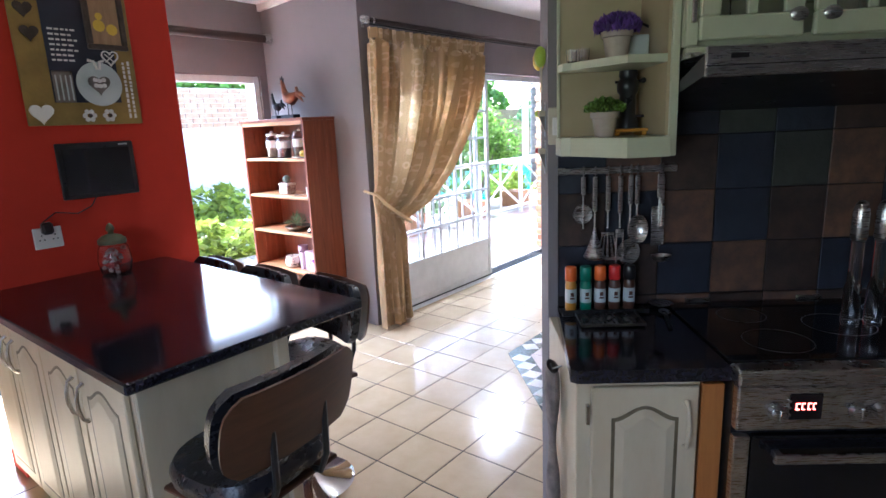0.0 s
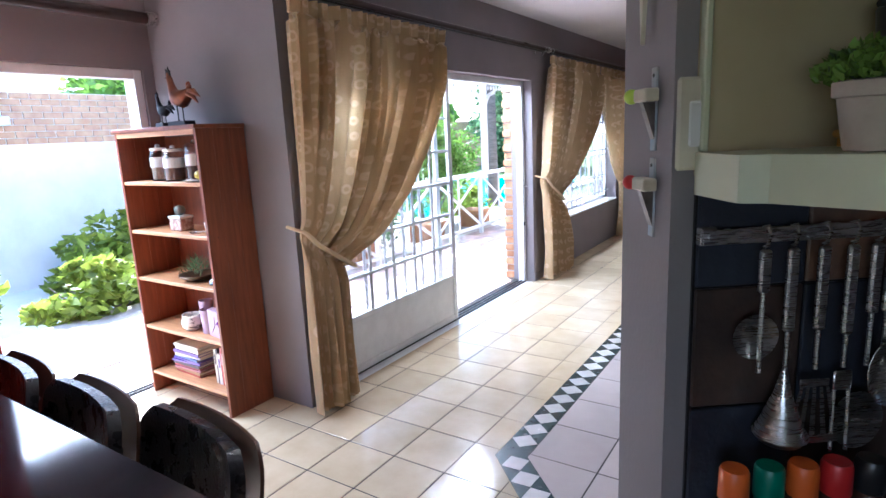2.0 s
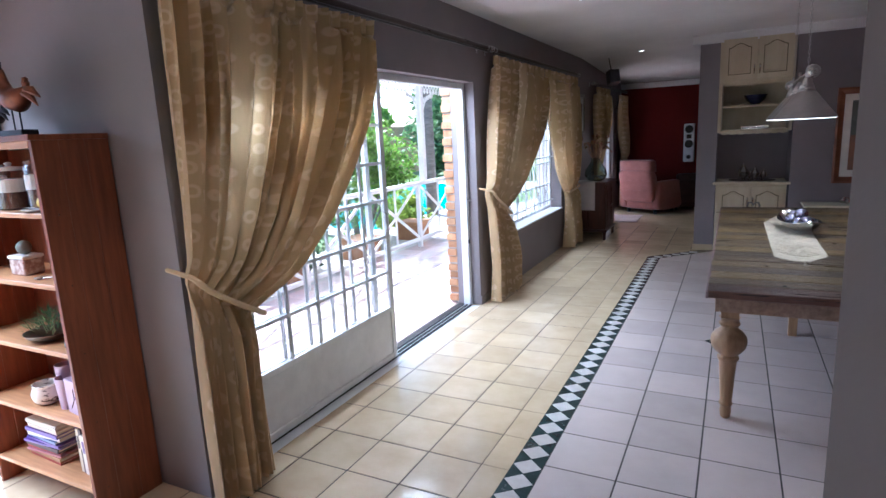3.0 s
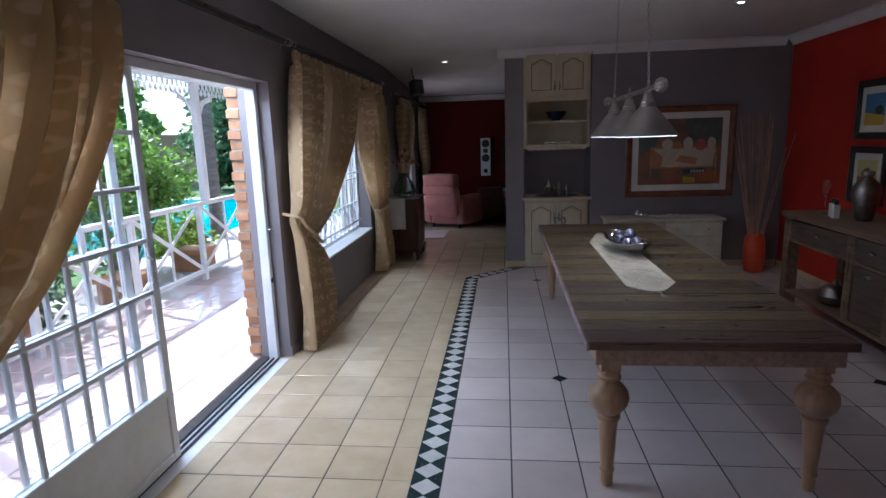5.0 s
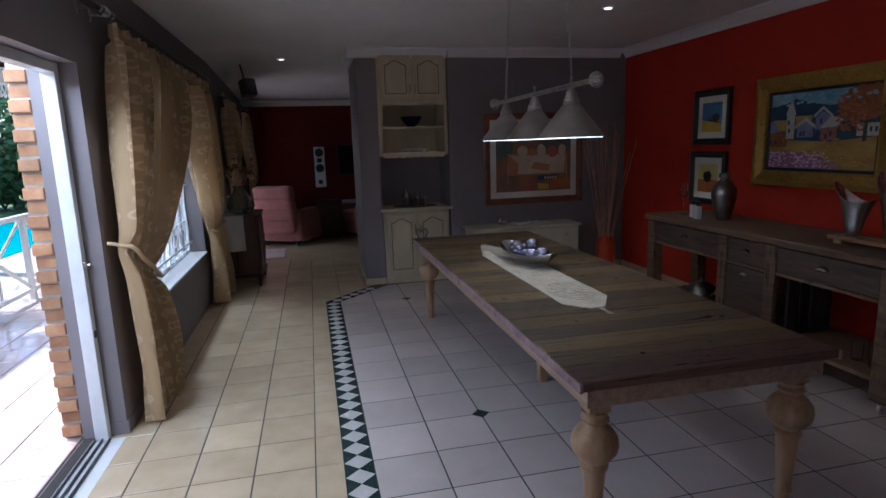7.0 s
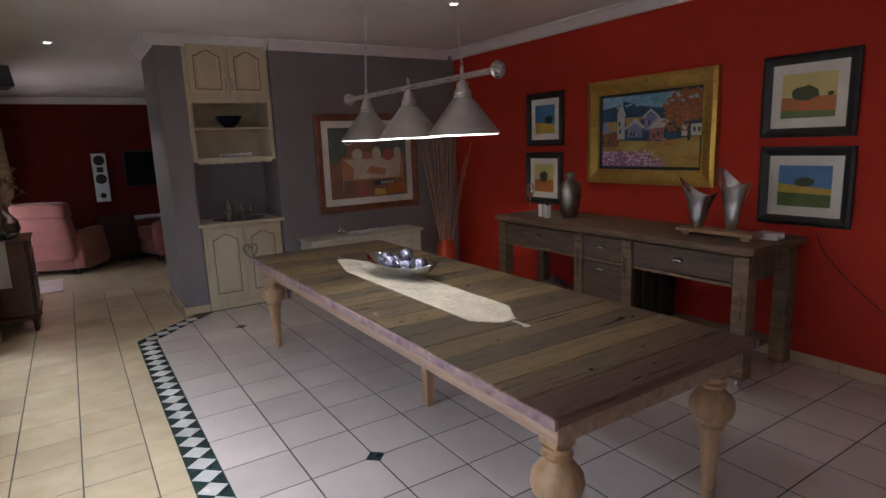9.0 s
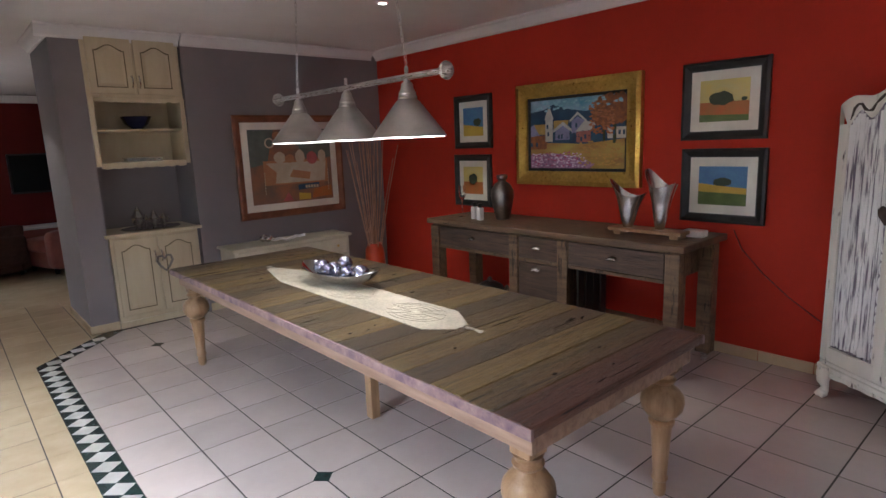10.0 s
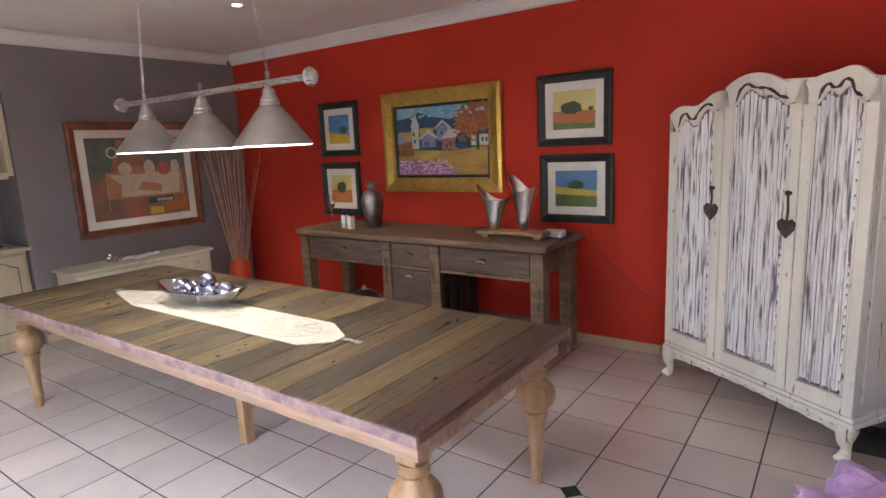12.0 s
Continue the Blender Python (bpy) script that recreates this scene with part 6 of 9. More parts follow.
while y < 16.0:
    if min(abs(y - c) for c in (8.2, 12.1, 15.95)) > 0.08:
        for zc, rr in ((2.41, 0.042), (2.335, 0.03)):
            g.tube([(0, y + rr * math.cos(a), zc + rr * math.sin(a)) for a in [2 * math.pi * i / 9 for i in range(9)]], 0.007, 4, True)
        g.tube([(0, y - 0.045, 2.45), (0, y, 2.31), (0, y + 0.045, 2.45)], 0.006, 4)
    y += 0.098
fr2 = part("lace_strip", g, M_WHITE, fr, kind="stuff")
vr = setting("veranda_roof", Geo().add([(-3.84, 5.9, 2.72), (-3.84, 17.2, 2.72), (-6.15, 17.2, 2.58), (-6.15, 5.9, 2.58), (-3.84, 5.9, 2.80), (-3.84, 17.2, 2.80), (-6.15, 17.2, 2.66), (-6.15, 5.9, 2.66)],
    [(0, 1, 2, 3), (7, 6, 5, 4), (0, 4, 5, 1), (1, 5, 6, 2), (2, 6, 7, 3), (3, 7, 4, 0)]), M_WHITE, "pale boarded veranda ceiling")
for k in range(12):
    y = 6.5 + 0.9 * k
    part("rafter", Geo().add([(-3.85, y, 2.56), (-3.85, y + 0.05, 2.56), (-3.85, y + 0.05, 2.70), (-3.85, y, 2.70), (-6.1, y, 2.605), (-6.1, y + 0.05, 2.605), (-6.1, y + 0.05, 2.57), (-6.1, y, 2.57)],
        [(0, 1, 2, 3), (7, 6, 5, 4), (0, 4, 5, 1), (1, 5, 6, 2), (2, 6, 7, 3), (3, 7, 4, 0)]), M_BLIND, vr)

# ---- garden ----
M_PLASTER = mat("pale_garden_plaster", (0.80, 0.78, 0.74), (0.72, 0.70, 0.66), 0.9, scale=3, bump=0.2)
setting("ground", Geo().box(-400, -400, -0.62, 400, 400, -0.42), M_GRASS, "lawn and planted beds")
setting("side_paving", Geo().box(-10.0, -3, -0.5, -7.21, 11.0, -0.20), M_PLASTER, "pale paving beside the breakfast nook")
setting("pool_surround", Geo().box(-16.5, 14.2, -0.42, -8.0, 27, -0.36), M_MORTAR, "pale paving round the swimming pool")
setting("water", Geo().box(-15.5, 15.0, -0.36, -8.6, 26, -0.345), M_WATER, "bright turquoise swimming pool")
# paler than M_BRICK: sun brightness put into the brick colour
M_SUNBRICK = mat("sunlit_garden_brick", (0.50, 0.33, 0.20), (0.36, 0.20, 0.12), 0.9, scale=9, bump=0.4, per_piece=0.15)
gw = setting("garden_wall", Geo().box(-19.2, -6, -0.5, -19.0, 36, 2.3), M_MORTAR, "yellow brick garden boundary wall")
gb = Geo()
for j in range(32):
    for i in range(170):
        y = -5.9 + 0.245 * i + (0.12 if j % 2 else 0)
        gb.box(-19.0, y, -0.42 + 0.085 * j, -18.985, y + 0.23, -0.345 + 0.085 * j)
part("garden_brick", gb, M_SUNBRICK, gw, kind="stuff")
nb = setting("nook_garden_wall", Geo().box(-10.2, -1.0, -0.5, -10.0, 11.5, 2.43), M_PLASTER, "pale wall across the side garden with a brick top")
gb = Geo()
for j in range(8):
    for i in range(50):
        y = -0.9 + 0.245 * i + (0.12 if j % 2 else 0)
        gb.box(-10.0, y, 1.75 + 0.085 * j, -9.985, y + 0.23, 1.825 + 0.085 * j)
part("garden_brick", gb, M_SUNBRICK, nb, kind="stuff")
wl_ = thing("wall_lantern", "small white outdoor wall lantern on the brick", "lantern", Matrix.Translation((-9.98, 6.9, 2.05)))
part("body", Geo().cham(0, -0.07, -0.06, 0.14, 0.07, 0.06, 0.01), M_FRAME, wl_)
part("stem", Geo().cham(0.02, -0.01, 0.06, 0.05, 0.01, 0.30, 0.004), M_FRAME, wl_)


def shrub(x, y, z, rx, ry, rz, n, mt, seed, label, leaf_s=0.05, trunk=True, name="shrub"):
    r_ = random.Random(seed)
    t = thing(name, label, "shrub", Matrix.Translation((x, y, z)), "garden shrubs")
    g = Geo()
    for k in range(7):
        a = r_.uniform(0, 6.28)
        ex, ey, ez = 0.6 * rx * math.cos(a), 0.6 * ry * math.sin(a), rz * r_.uniform(0.9, 1.5)
        g.tube([(0, 0, 0), (ex * 0.3, ey * 0.3, ez * 0.45), (ex, ey, ez)], [0.035, 0.02, 0.006], 6)
    part("trunk", g, M_BARK, t)
    V, F = [], []
    clumps = []
    for _ in range(26):
        a, b, c = r_.gauss(0, 1), r_.gauss(0, 1), r_.gauss(0, 1)
        L = math.sqrt(a * a + b * b + c * c) or 1
        s = r_.uniform(0.45, 0.92)
        clumps.append((rx * a / L * s, ry * b / L * s, rz * (1 + c / L * s), r_.uniform(0.22, 0.42)))
    for i in range(n):
        cx, cy, cz, cr = clumps[i % len(clumps)]
        a, b, c = r_.gauss(0, 1), r_.gauss(0, 1), r_.gauss(0, 1)
        L = math.sqrt(a * a + b * b + c * c) or 1
        s = r_.uniform(0.6, 1.0) * cr
        p = Vector((cx + rx * a / L * s, cy + ry * b / L * s, cz + rz * c / L * s))
        d = Vector((r_.gauss(0, 1), r_.gauss(0, 1), r_.gauss(0, 0.6))).normalized()
        e = d.cross(Vector((r_.gauss(0, 1), r_.gauss(0, 1), r_.gauss(0, 1)))).normalized()
        ls = leaf_s * r_.uniform(0.7, 1.3)
        k = len(V)
        V += [tuple(p - d * ls), tuple(p + e * ls * 0.45), tuple(p + d * ls), tuple(p - e * ls * 0.45)]
        F.append((k, k + 1, k + 2, k + 3))
    me = bpy.data.meshes.new("leaves")
    me.from_pydata(V, [], F)
    me.materials.append(mt)
    ob = new("leaves", me)
    ob.parent = t
    tagged(ob, kind="stuff")
    return t


def leaf_mat(name, c1, c2):
    m = mat(name, c1, c2, 0.5, scale=2.5, width=0.7)
    nt = m.node_tree
    p = nt.nodes["Principled BSDF"]
    geo = nt.nodes.new("ShaderNodeNewGeometry")
    hs = nt.nodes.new("ShaderNodeHueSaturation")
    mr = nt.nodes.new("ShaderNodeMapRange")
    mr.inputs["To Min"].default_value, mr.inputs["To Max"].default_value = 0.55, 1.5
    nt.links.new(geo.outputs["Random Per Island"], mr.inputs["Value"])
    nt.links.new(mr.outputs[0], hs.inputs["Value"])
    nt.links.new(p.inputs["Base Color"].links[0].from_socket, hs.inputs["Color"])
    nt.links.new(hs.outputs[0], p.inputs["Base Color"])
    tr = nt.nodes.new("ShaderNodeBsdfTranslucent")
    nt.links.new(hs.outputs[0], tr.inputs["Color"])
    ms = nt.nodes.new("ShaderNodeMixShader")
    ms.inputs[0].default_value = 0.4
    nt.links.new(p.outputs[0], ms.inputs[1])
    nt.links.new(tr.outputs[0], ms.inputs[2])
    nt.links.new(ms.outputs[0], nt.nodes["Material Output"].inputs["Surface"])
    return m


L_GREEN = leaf_mat("garden_leaf", (0.24, 0.38, 0.06), (0.09, 0.19, 0.03))
# dark green paled: the haze over the far trees is in this colour
L_DARK = leaf_mat("haze_paled_leaf", (0.15, 0.24, 0.11), (0.08, 0.15, 0.06))
L_YEL = leaf_mat("golden_leaf", (0.34, 0.38, 0.05), (0.16, 0.25, 0.03))
shrub(-6.95, 12.1, -0.42, 0.80, 1.15, 1.22, 9000, L_GREEN, 11, "big rounded bright green shrub beyond the veranda railing", 0.045)
shrub(-6.9, 9.6, -0.42, 0.7, 1.0, 1.0, 6000, L_DARK, 12, "dense dark green shrub beyond the veranda railing", 0.05)
shrub(-7.6, 14.4, -0.42, 0.6, 0.8, 0.5, 3000, L_YEL, 13, "low golden-leaved shrub by the pool", 0.05)
shrub(-7.5, 6.6, -0.42, 0.5, 0.8, 0.46, 1900, L_YEL, 14, "golden-leaved plants in the side garden", 0.08)
shrub(-9.2, 7.6, -0.42, 0.6, 0.9, 0.62, 1800, L_YEL, 15, "leafy green plants in the side garden", 0.09)
shrub(-7.9, 5.2, -0.42, 0.5, 0.7, 0.5, 1600, L_YEL, 16, "leafy green plants in the side garden beside the pale wall", 0.09)
shrub(-14.5, 32.0, -0.42, 3.5, 3.0, 2.6, 8000, L_DARK, 17, "large trees behind the pool, leaves paled for haze", 0.2, name="tree")
shrub(-24.0, 20.0, -0.42, 4.0, 6.0, 3.6, 9000, L_GREEN, 18, "tall trees behind the garden wall", 0.25, name="tree")
shrub(-24.0, 32.0, -0.42, 4.0, 6.0, 3.2, 9000, L_GREEN, 19, "tall trees behind the far garden wall", 0.25, name="tree")
pm = thing("palm_tree", "palm with a ringed grey trunk behind the railing", "palm tree", Matrix.Translation((-7.3, 15.3, -0.42)))
prof = []
for k in range(60):
    z = 4.2 * k / 59
    prof.append((0.13 - 0.01 * z + (0.012 if k % 3 == 0 else 0), z))
part("trunk", Geo().lathe(prof, 16), M_BARK, pm)
for k in range(14):
    a = 2 * math.pi * k / 14
    g = Geo()
    pts = [(0.1 * math.cos(a), 0.1 * math.sin(a), 4.2)]
    for q in range(1, 9):
        r = 0.24 * q
        pts.append((r * math.cos(a), r * math.sin(a), 4.2 + 0.75 * math.sin(q * 0.32) - 0.018 * q * q))
    g.tube(pts, 0.012, 4)
    for q in range(1, 9):
        for e in (0, 0.5):
            P = Vector(pts[q]).lerp(Vector(pts[q - 1]), e)
            for sg in (-1, 1):
                d = Vector((-math.sin(a) * sg, math.cos(a) * sg, -0.5)) * 0.42
                s_ = Vector((math.cos(a), math.sin(a), 0)) * 0.02
                g.add([tuple(P - s_), tuple(P + s_), tuple(P + d)], [(0, 1, 2)])
    part("frond", g, L_GREEN, pm)
M_POT = mat("terracotta_pot", (0.42, 0.22, 0.10), (0.32, 0.15, 0.07), 0.8, scale=8, bump=0.2)
for k, (x, y) in enumerate(((-6.2, 11.0), (-6.25, 12.6), (-6.2, 9.3))):
    po = thing("planter", "square weathered terracotta planter outside the railing", "planter", Matrix.Translation((x, y, -0.42)), "planters")
    part("pot", Geo().prism([(-0.2, -0.2), (0.2, -0.2), (0.2, 0.2), (-0.2, 0.2)], 0, 0.62), M_POT, po)
    part("rim", Geo().cham(-0.23, -0.23, 0.621, 0.23, 0.23, 0.69, 0.01), M_POT, po)

# ---- kitchen ----
M_SLATE = [mat("rust_slate", (0.20, 0.10, 0.055), (0.040, 0.034, 0.036), 0.42, scale=11, bump=0.6, bscale=14, width=0.4),
           mat("blue_black_slate", (0.030, 0.035, 0.052), (0.018, 0.020, 0.030), 0.38, scale=5, bump=0.6, bscale=14),
           mat("brown_slate", (0.075, 0.046, 0.034), (0.022, 0.018, 0.019), 0.4, scale=9, bump=0.6, bscale=14),
           mat("green_grey_slate", (0.055, 0.060, 0.048), (0.028, 0.030, 0.028), 0.4, scale=5, bump=0.6, bscale=14)]
M_SHELFC = mat("pale_green_cream_shelf", (0.60, 0.62, 0.46), (0.50, 0.50, 0.34), 0.42, scale=6, bump=0.05, width=0.6)
M_SHELFIN = mat("beige_shelf_back", (0.48, 0.40, 0.25), (0.42, 0.34, 0.20), 0.5, scale=4)
M_POTW = mat("whitewashed_pot", (0.50, 0.43, 0.36), (0.38, 0.31, 0.25), 0.7, scale=14, bump=0.1)
M_LAV = leaf_mat("purple_lavender", (0.22, 0.10, 0.42), (0.10, 0.05, 0.24))
M_ORANGE = mat("orange_cap", (0.75, 0.16, 0.02), (0.68, 0.12, 0.02), 0.35)
M_GREENCAP = mat("green_cap", (0.01, 0.20, 0.13), (0.01, 0.16, 0.10), 0.35)
M_REDCAP = mat("red_cap", (0.62, 0.03, 0.03), (0.55, 0.02, 0.02), 0.35)
M_LABEL = mat("pale_label", (0.55, 0.60, 0.60), (0.45, 0.50, 0.52), 0.5)
M_AMBER = mat("yellow_spice", (0.55, 0.28, 0.03), (0.45, 0.20, 0.02), 0.3)
M_SPICE = mat("brown_spice", (0.12, 0.05, 0.03), (0.07, 0.03, 0.02), 0.3)
M_LED = glow("red_display", (1.0, 0.05, 0.03), 5.0)
M_BLUEPEG = mat("washed_blue_wood", (0.30, 0.42, 0.58), (0.42, 0.36, 0.28), 0.6, scale=12, width=0.5)
M_CREAMPEG = mat("cream_wood_peg", (0.62, 0.58, 0.46), (0.5, 0.44, 0.33), 0.5, scale=14)
M_MITT = mat("grey_beige_quilted_cloth", (0.34, 0.28, 0.25), (0.16, 0.13, 0.12), 0.9, scale=14, bump=0.5, bscale=60, width=0.3)
M_LIME = mat("lime_green_enamel", (0.45, 0.60, 0.06), (0.38, 0.52, 0.05), 0.4)
TOPZ = 0.965


def kt(name, label, cat_, u=0, d=0, z=0, rz=0, group=""):
    return thing(name, label, cat_, KM @ Matrix.Translation((u, -d, z)) @ Matrix.Rotation(radians(rz), 4, "Z"), group)


def ku(name, label, cat_, u=0, d=0, z=0, rz=0, group=""):
    """A thing on the upper part of the diagonal wall."""
    return kt(name, label, cat_, u, d, z - 0.053, rz, group)


# base cabinet
kc = kt("base_cabinet", "antiqued cream kitchen base cabinet with an arched door", "kitchen cabinet")
part("carcass", Geo().cham(-0.030, -0.535, 0.09, 0.316, -0.005, 0.924, 0.003), M_CREAM, kc)
part("plinth", Geo().box(-0.02, -0.48, 0.0, 0.316, -0.01, 0.089), M_CREAM, kc)
arched_door(kc, 0.010, 0.306, 0.12, 0.905, -0.557, M_CREAM)
bow_handle(kc, 0.270, -0.558, 0.72, 0.86, M_CREAM)
for z in (0.28, 0.82):
    part("hinge", Geo().cham(-0.004, -0.553, z - 0.03, 0.006, -0.5355, z + 0.03, 0.002), M_PEWTER, kc)
part("oak_filler", Geo().cham(0.318, -0.545, 0.0, 0.380, -0.01, 0.905, 0.003), M_OAK, kc, "bare orange oak filler strip")
solo("worktop", Geo().prism([(0.0, -0.002), (-0.05, -0.555), (-0.035, -0.57), (0.383, -0.57), (0.383, -0.002)], 0.926, TOPZ), M_GRANITE, "polished black granite worktop beside the stove", "worktop", m=KM)

# backsplash of slate squares
ks = setting("backsplash", Geo().box(0.002, -0.006, TOPZ - 0.03, 1.76, -0.001, 2.02), M_BLACK, "split slate wall tiles in rust, brown and blue-black")
ks.matrix_world = KM
slate_me = [Geo().cham(-0.0935, -0.0075, -0.093, 0.0935, 0.0, 0.093, 0.0025).mesh("slate_tile", m_) for m_ in M_SLATE]
pat = ["1210212012", "2101201210", "1021302101", "0313121021", "2130210312", "1202103120"]
for j in range(5):
    for i in range(10):
        u, z = 0.073 + 0.19 * i, 1.0985 + 0.189 * j
        if u > 1.7:
            continue
        ob = bpy.data.objects.new("slate_tile", slate_me[int(pat[j][i])])
        scene.collection.objects.link(ob)
        ob.parent = ks
        ob.location = (u + (0.012 if i == 0 else 0.0), -0.0065, z)
        if i == 0:
            ob.scale = (0.87, 1, 1)
slate_strip = [Geo().cham(-0.0935, -0.0075, -0.017, 0.0935, 0.0, 0.017, 0.0025).mesh("slate_tile", m_) for m_ in M_SLATE]
for i in range(1, 9):
    ob = bpy.data.objects.new("slate_tile", slate_strip[(i * 2) % len(slate_strip)])
    scene.collection.objects.link(ob)
    ob.parent = ks
    ob.location = (0.073 + 0.19 * i, -0.0065, 0.984)
# utensil rail
ra = ku("utensil_rail", "slim steel utensil rail on the slate tiles", "rail", 0, 0.014, 1.515)
part("bar", Geo().cham(0.0, -0.022, -0.011, 0.405, -0.016, 0.011, 0.001), M_STEEL, ra)
for u in (0.012, 0.393):
    part("end_bracket", Geo().cham(u - 0.012, -0.015, -0.013, u + 0.012, 0.0, 0.013, 0.002).lathe([(0.005, -0.023), (0.005, -0.026)], 10, (u, 0, 0), "y"), M_STEEL, ra)


def utensil(nm, u, label, head, handle_l=0.11):
    t = ku(nm, label, nm.replace("_", " "), u, 0.048, 1.515, 0, "hanging utensils")
    part("hook", Geo().tube([(0, 0.008, 0.012), (0, -0.004, 0.016), (0, -0.010, 0.004), (0, -0.004, -0.012), (0, 0.004, -0.016)], 0.0025, 6), M_STEEL, t)
    part("handle", Geo().cham(-0.008, -0.006, -0.02 - handle_l, 0.008, 0.004, -0.018, 0.003), M_STEEL, t)
    part("shaft", Geo().tube([(0, -0.001, -0.02 - handle_l), (0, -0.001, -0.20)], 0.0035, 6), M_STEEL, t)
    part("head", head, M_STEEL, t, smooth=True)


def spoon(w, h, z, depth=0.015, dy=0.0):
    return Geo().sheet(lambda u, v: (w * v * math.cos(2 * math.pi * u), -depth * v * v + dy, z + h * v * math.sin(2 * math.pi * u)), 24, 6, 0.0015)


def blade(w0, w1, z0, z1, slots):
    g = Geo()
    g.cham(-w0, -0.004, z0 - 0.012, w0, -0.001, z0, 0.001)
    n = slots * 2 + 1
    for k in range(n):
        if k % 2 == 0:
            a = -w1 + 2 * w1 * k / n
            g.add([(a * w0 / w1, -0.004, z0 - 0.012), ((a + 2 * w1 / n) * w0 / w1, -0.004, z0 - 0.012), (a + 2 * w1 / n, -0.006, z1 + 0.012), (a, -0.006, z1 + 0.012)], [(0, 1, 2, 3)])
    g.cham(-w1, -0.008, z1, w1, -0.004, z1 + 0.012, 0.001)
    return g


utensil("skimmer", 0.083, "round steel mesh skimmer hanging from the rail", spoon(0.034, 0.034, -0.15, 0.004, 0.014), 0.06)
utensil("whisk", 0.123, "steel utensil with a flared head hanging from the rail", Geo().lathe([(0.004, -0.20), (0.012, -0.235), (0.030, -0.285), (0.038, -0.30), (0.030, -0.31)], 18), 0.12)
utensil("slotted_turner", 0.168, "slotted steel turner hanging from the rail", blade(0.022, 0.040, -0.215, -0.315, 4), 0.12)
utensil("serving_fork", 0.210, "two-pronged steel serving fork hanging from the rail", Geo().cham(-0.014, -0.004, -0.235, 0.014, -0.001, -0.205, 0.002).tube([(-0.011, -0.002, -0.235), (-0.012, -0.006, -0.33)], 0.003, 5).tube([(0.011, -0.002, -0.235), (0.012, -0.006, -0.33)], 0.003, 5), 0.13)
utensil("slotted_spoon", 0.245, "perforated steel spoon hanging behind the big spoon", Geo().sheet(lambda u, v: (0.040 * v * math.cos(2 * math.pi * u), 0.012 - 0.006 * v, -0.29 + 0.046 * v * math.sin(2 * math.pi * u)), 24, 5, 0.0015).cham(-0.022, 0.0, -0.30, 0.018, 0.004, -0.296, 0.001), 0.10)
utensil("serving_spoon", 0.268, "large steel serving spoon hanging from the rail", spoon(0.036, 0.052, -0.205, 0.02), 0.10)
utensil("ladle", 0.352, "steel ladle hanging from the rail", Geo().sheet(lambda u, v: (0.036 * math.sin(v * 1.4) * math.cos(2 * math.pi * u), -0.015 + 0.028 * math.sin(v * 1.4) * math.sin(2 * math.pi * u), -0.315 - 0.03 * math.cos(v * 1.4) + 0.02), 24, 8, 0.0015), 0.10)
utensil("grater", 0.344, "small flat steel grater hanging behind the ladle", Geo().cham(-0.022, 0.008, -0.27, 0.022, 0.011, -0.13, 0.002), 0.08)
# spice rack
sr = kt("spice_tray", "shallow black tray for the spice bottles against the slate tiles", "tray", 0.15, 0.085, TOPZ)
part("tray", Geo().cham(-0.15, -0.04, 0, 0.15, 0.04, 0.006, 0.002).cham(-0.15, -0.04, 0.0065, 0.15, -0.036, 0.022, 0.001), M_BLACK, sr)
for u, cap, body, lab in ((0.035, M_ORANGE, M_AMBER, 1), (0.087, M_GREENCAP, M_GREENCAP, 1), (0.137, M_ORANGE, M_SPICE, 1), (0.187, M_REDCAP, M_SPICE, 1), (0.238, M_BLACK, M_SPICE, 1)):
    b = kt("spice_bottle", "squat spice bottle with a coloured flip cap and a pale label" if cap is not M_BLACK else "squat spice bottle with a black cap and a pale label", "spice bottle", u, 0.085, TOPZ + 0.0065, 3, "spice bottles")
    part("bottle", Geo().lathe([(0.017, 0), (0.020, 0.004), (0.020, 0.10), (0.017, 0.112), (0.014, 0.114)], 16), body, b, smooth=True)
    part("cap", Geo().lathe([(0.0195, 0.1145), (0.021, 0.117), (0.0205, 0.158), (0.018, 0.164)], 16), cap, b, smooth=True)
    part("label", Geo().lathe([(0.0204, 0.035), (0.0204, 0.085)], 16), M_LABEL, b)
    part("label_print", Geo().box(-0.008, -0.0212, 0.05, 0.008, -0.0206, 0.056).box(-0.006, -0.0212, 0.06, 0.006, -0.0206, 0.074), M_SPICE, b)
# trivet with raised lettering
tv = thing("trivet", "square cast metal trivet with raised words on the granite", "trivet", Matrix.Translation((-1.0, 4.51, TOPZ)) @ Matrix.Rotation(radians(35), 4, "Z"))
part("plate", Geo().cham(-0.105, -0.085, 0.004, 0.105, 0.085, 0.009, 0.002), M_DARKPEWTER, tv)
for a in ((-0.105, -0.085, 0.105, -0.079), (-0.105, 0.079, 0.105, 0.085), (-0.105, -0.0785, -0.099, 0.0785), (0.099, -0.0785, 0.105, 0.0785)):
    part("rim", Geo().cham(a[0], a[1], 0.0095, a[2], a[3], 0.014, 0.001), M_DARKPEWTER, tv)
for k, txt in enumerate(("TIMES", "WITH", "FAMILY")):
    cu = bpy.data.curves.new("word", "FONT")
    cu.body, cu.size, cu.extrude, cu.align_x = txt, 0.055, 0.003, "CENTER"
    cu.space_character = 1.12
    ob = new("word", cu)
    ob.parent = tv
    ob.location = (0, 0.030 - 0.047 * k, 0.012)
    cu.materials.append(M_BLACK)
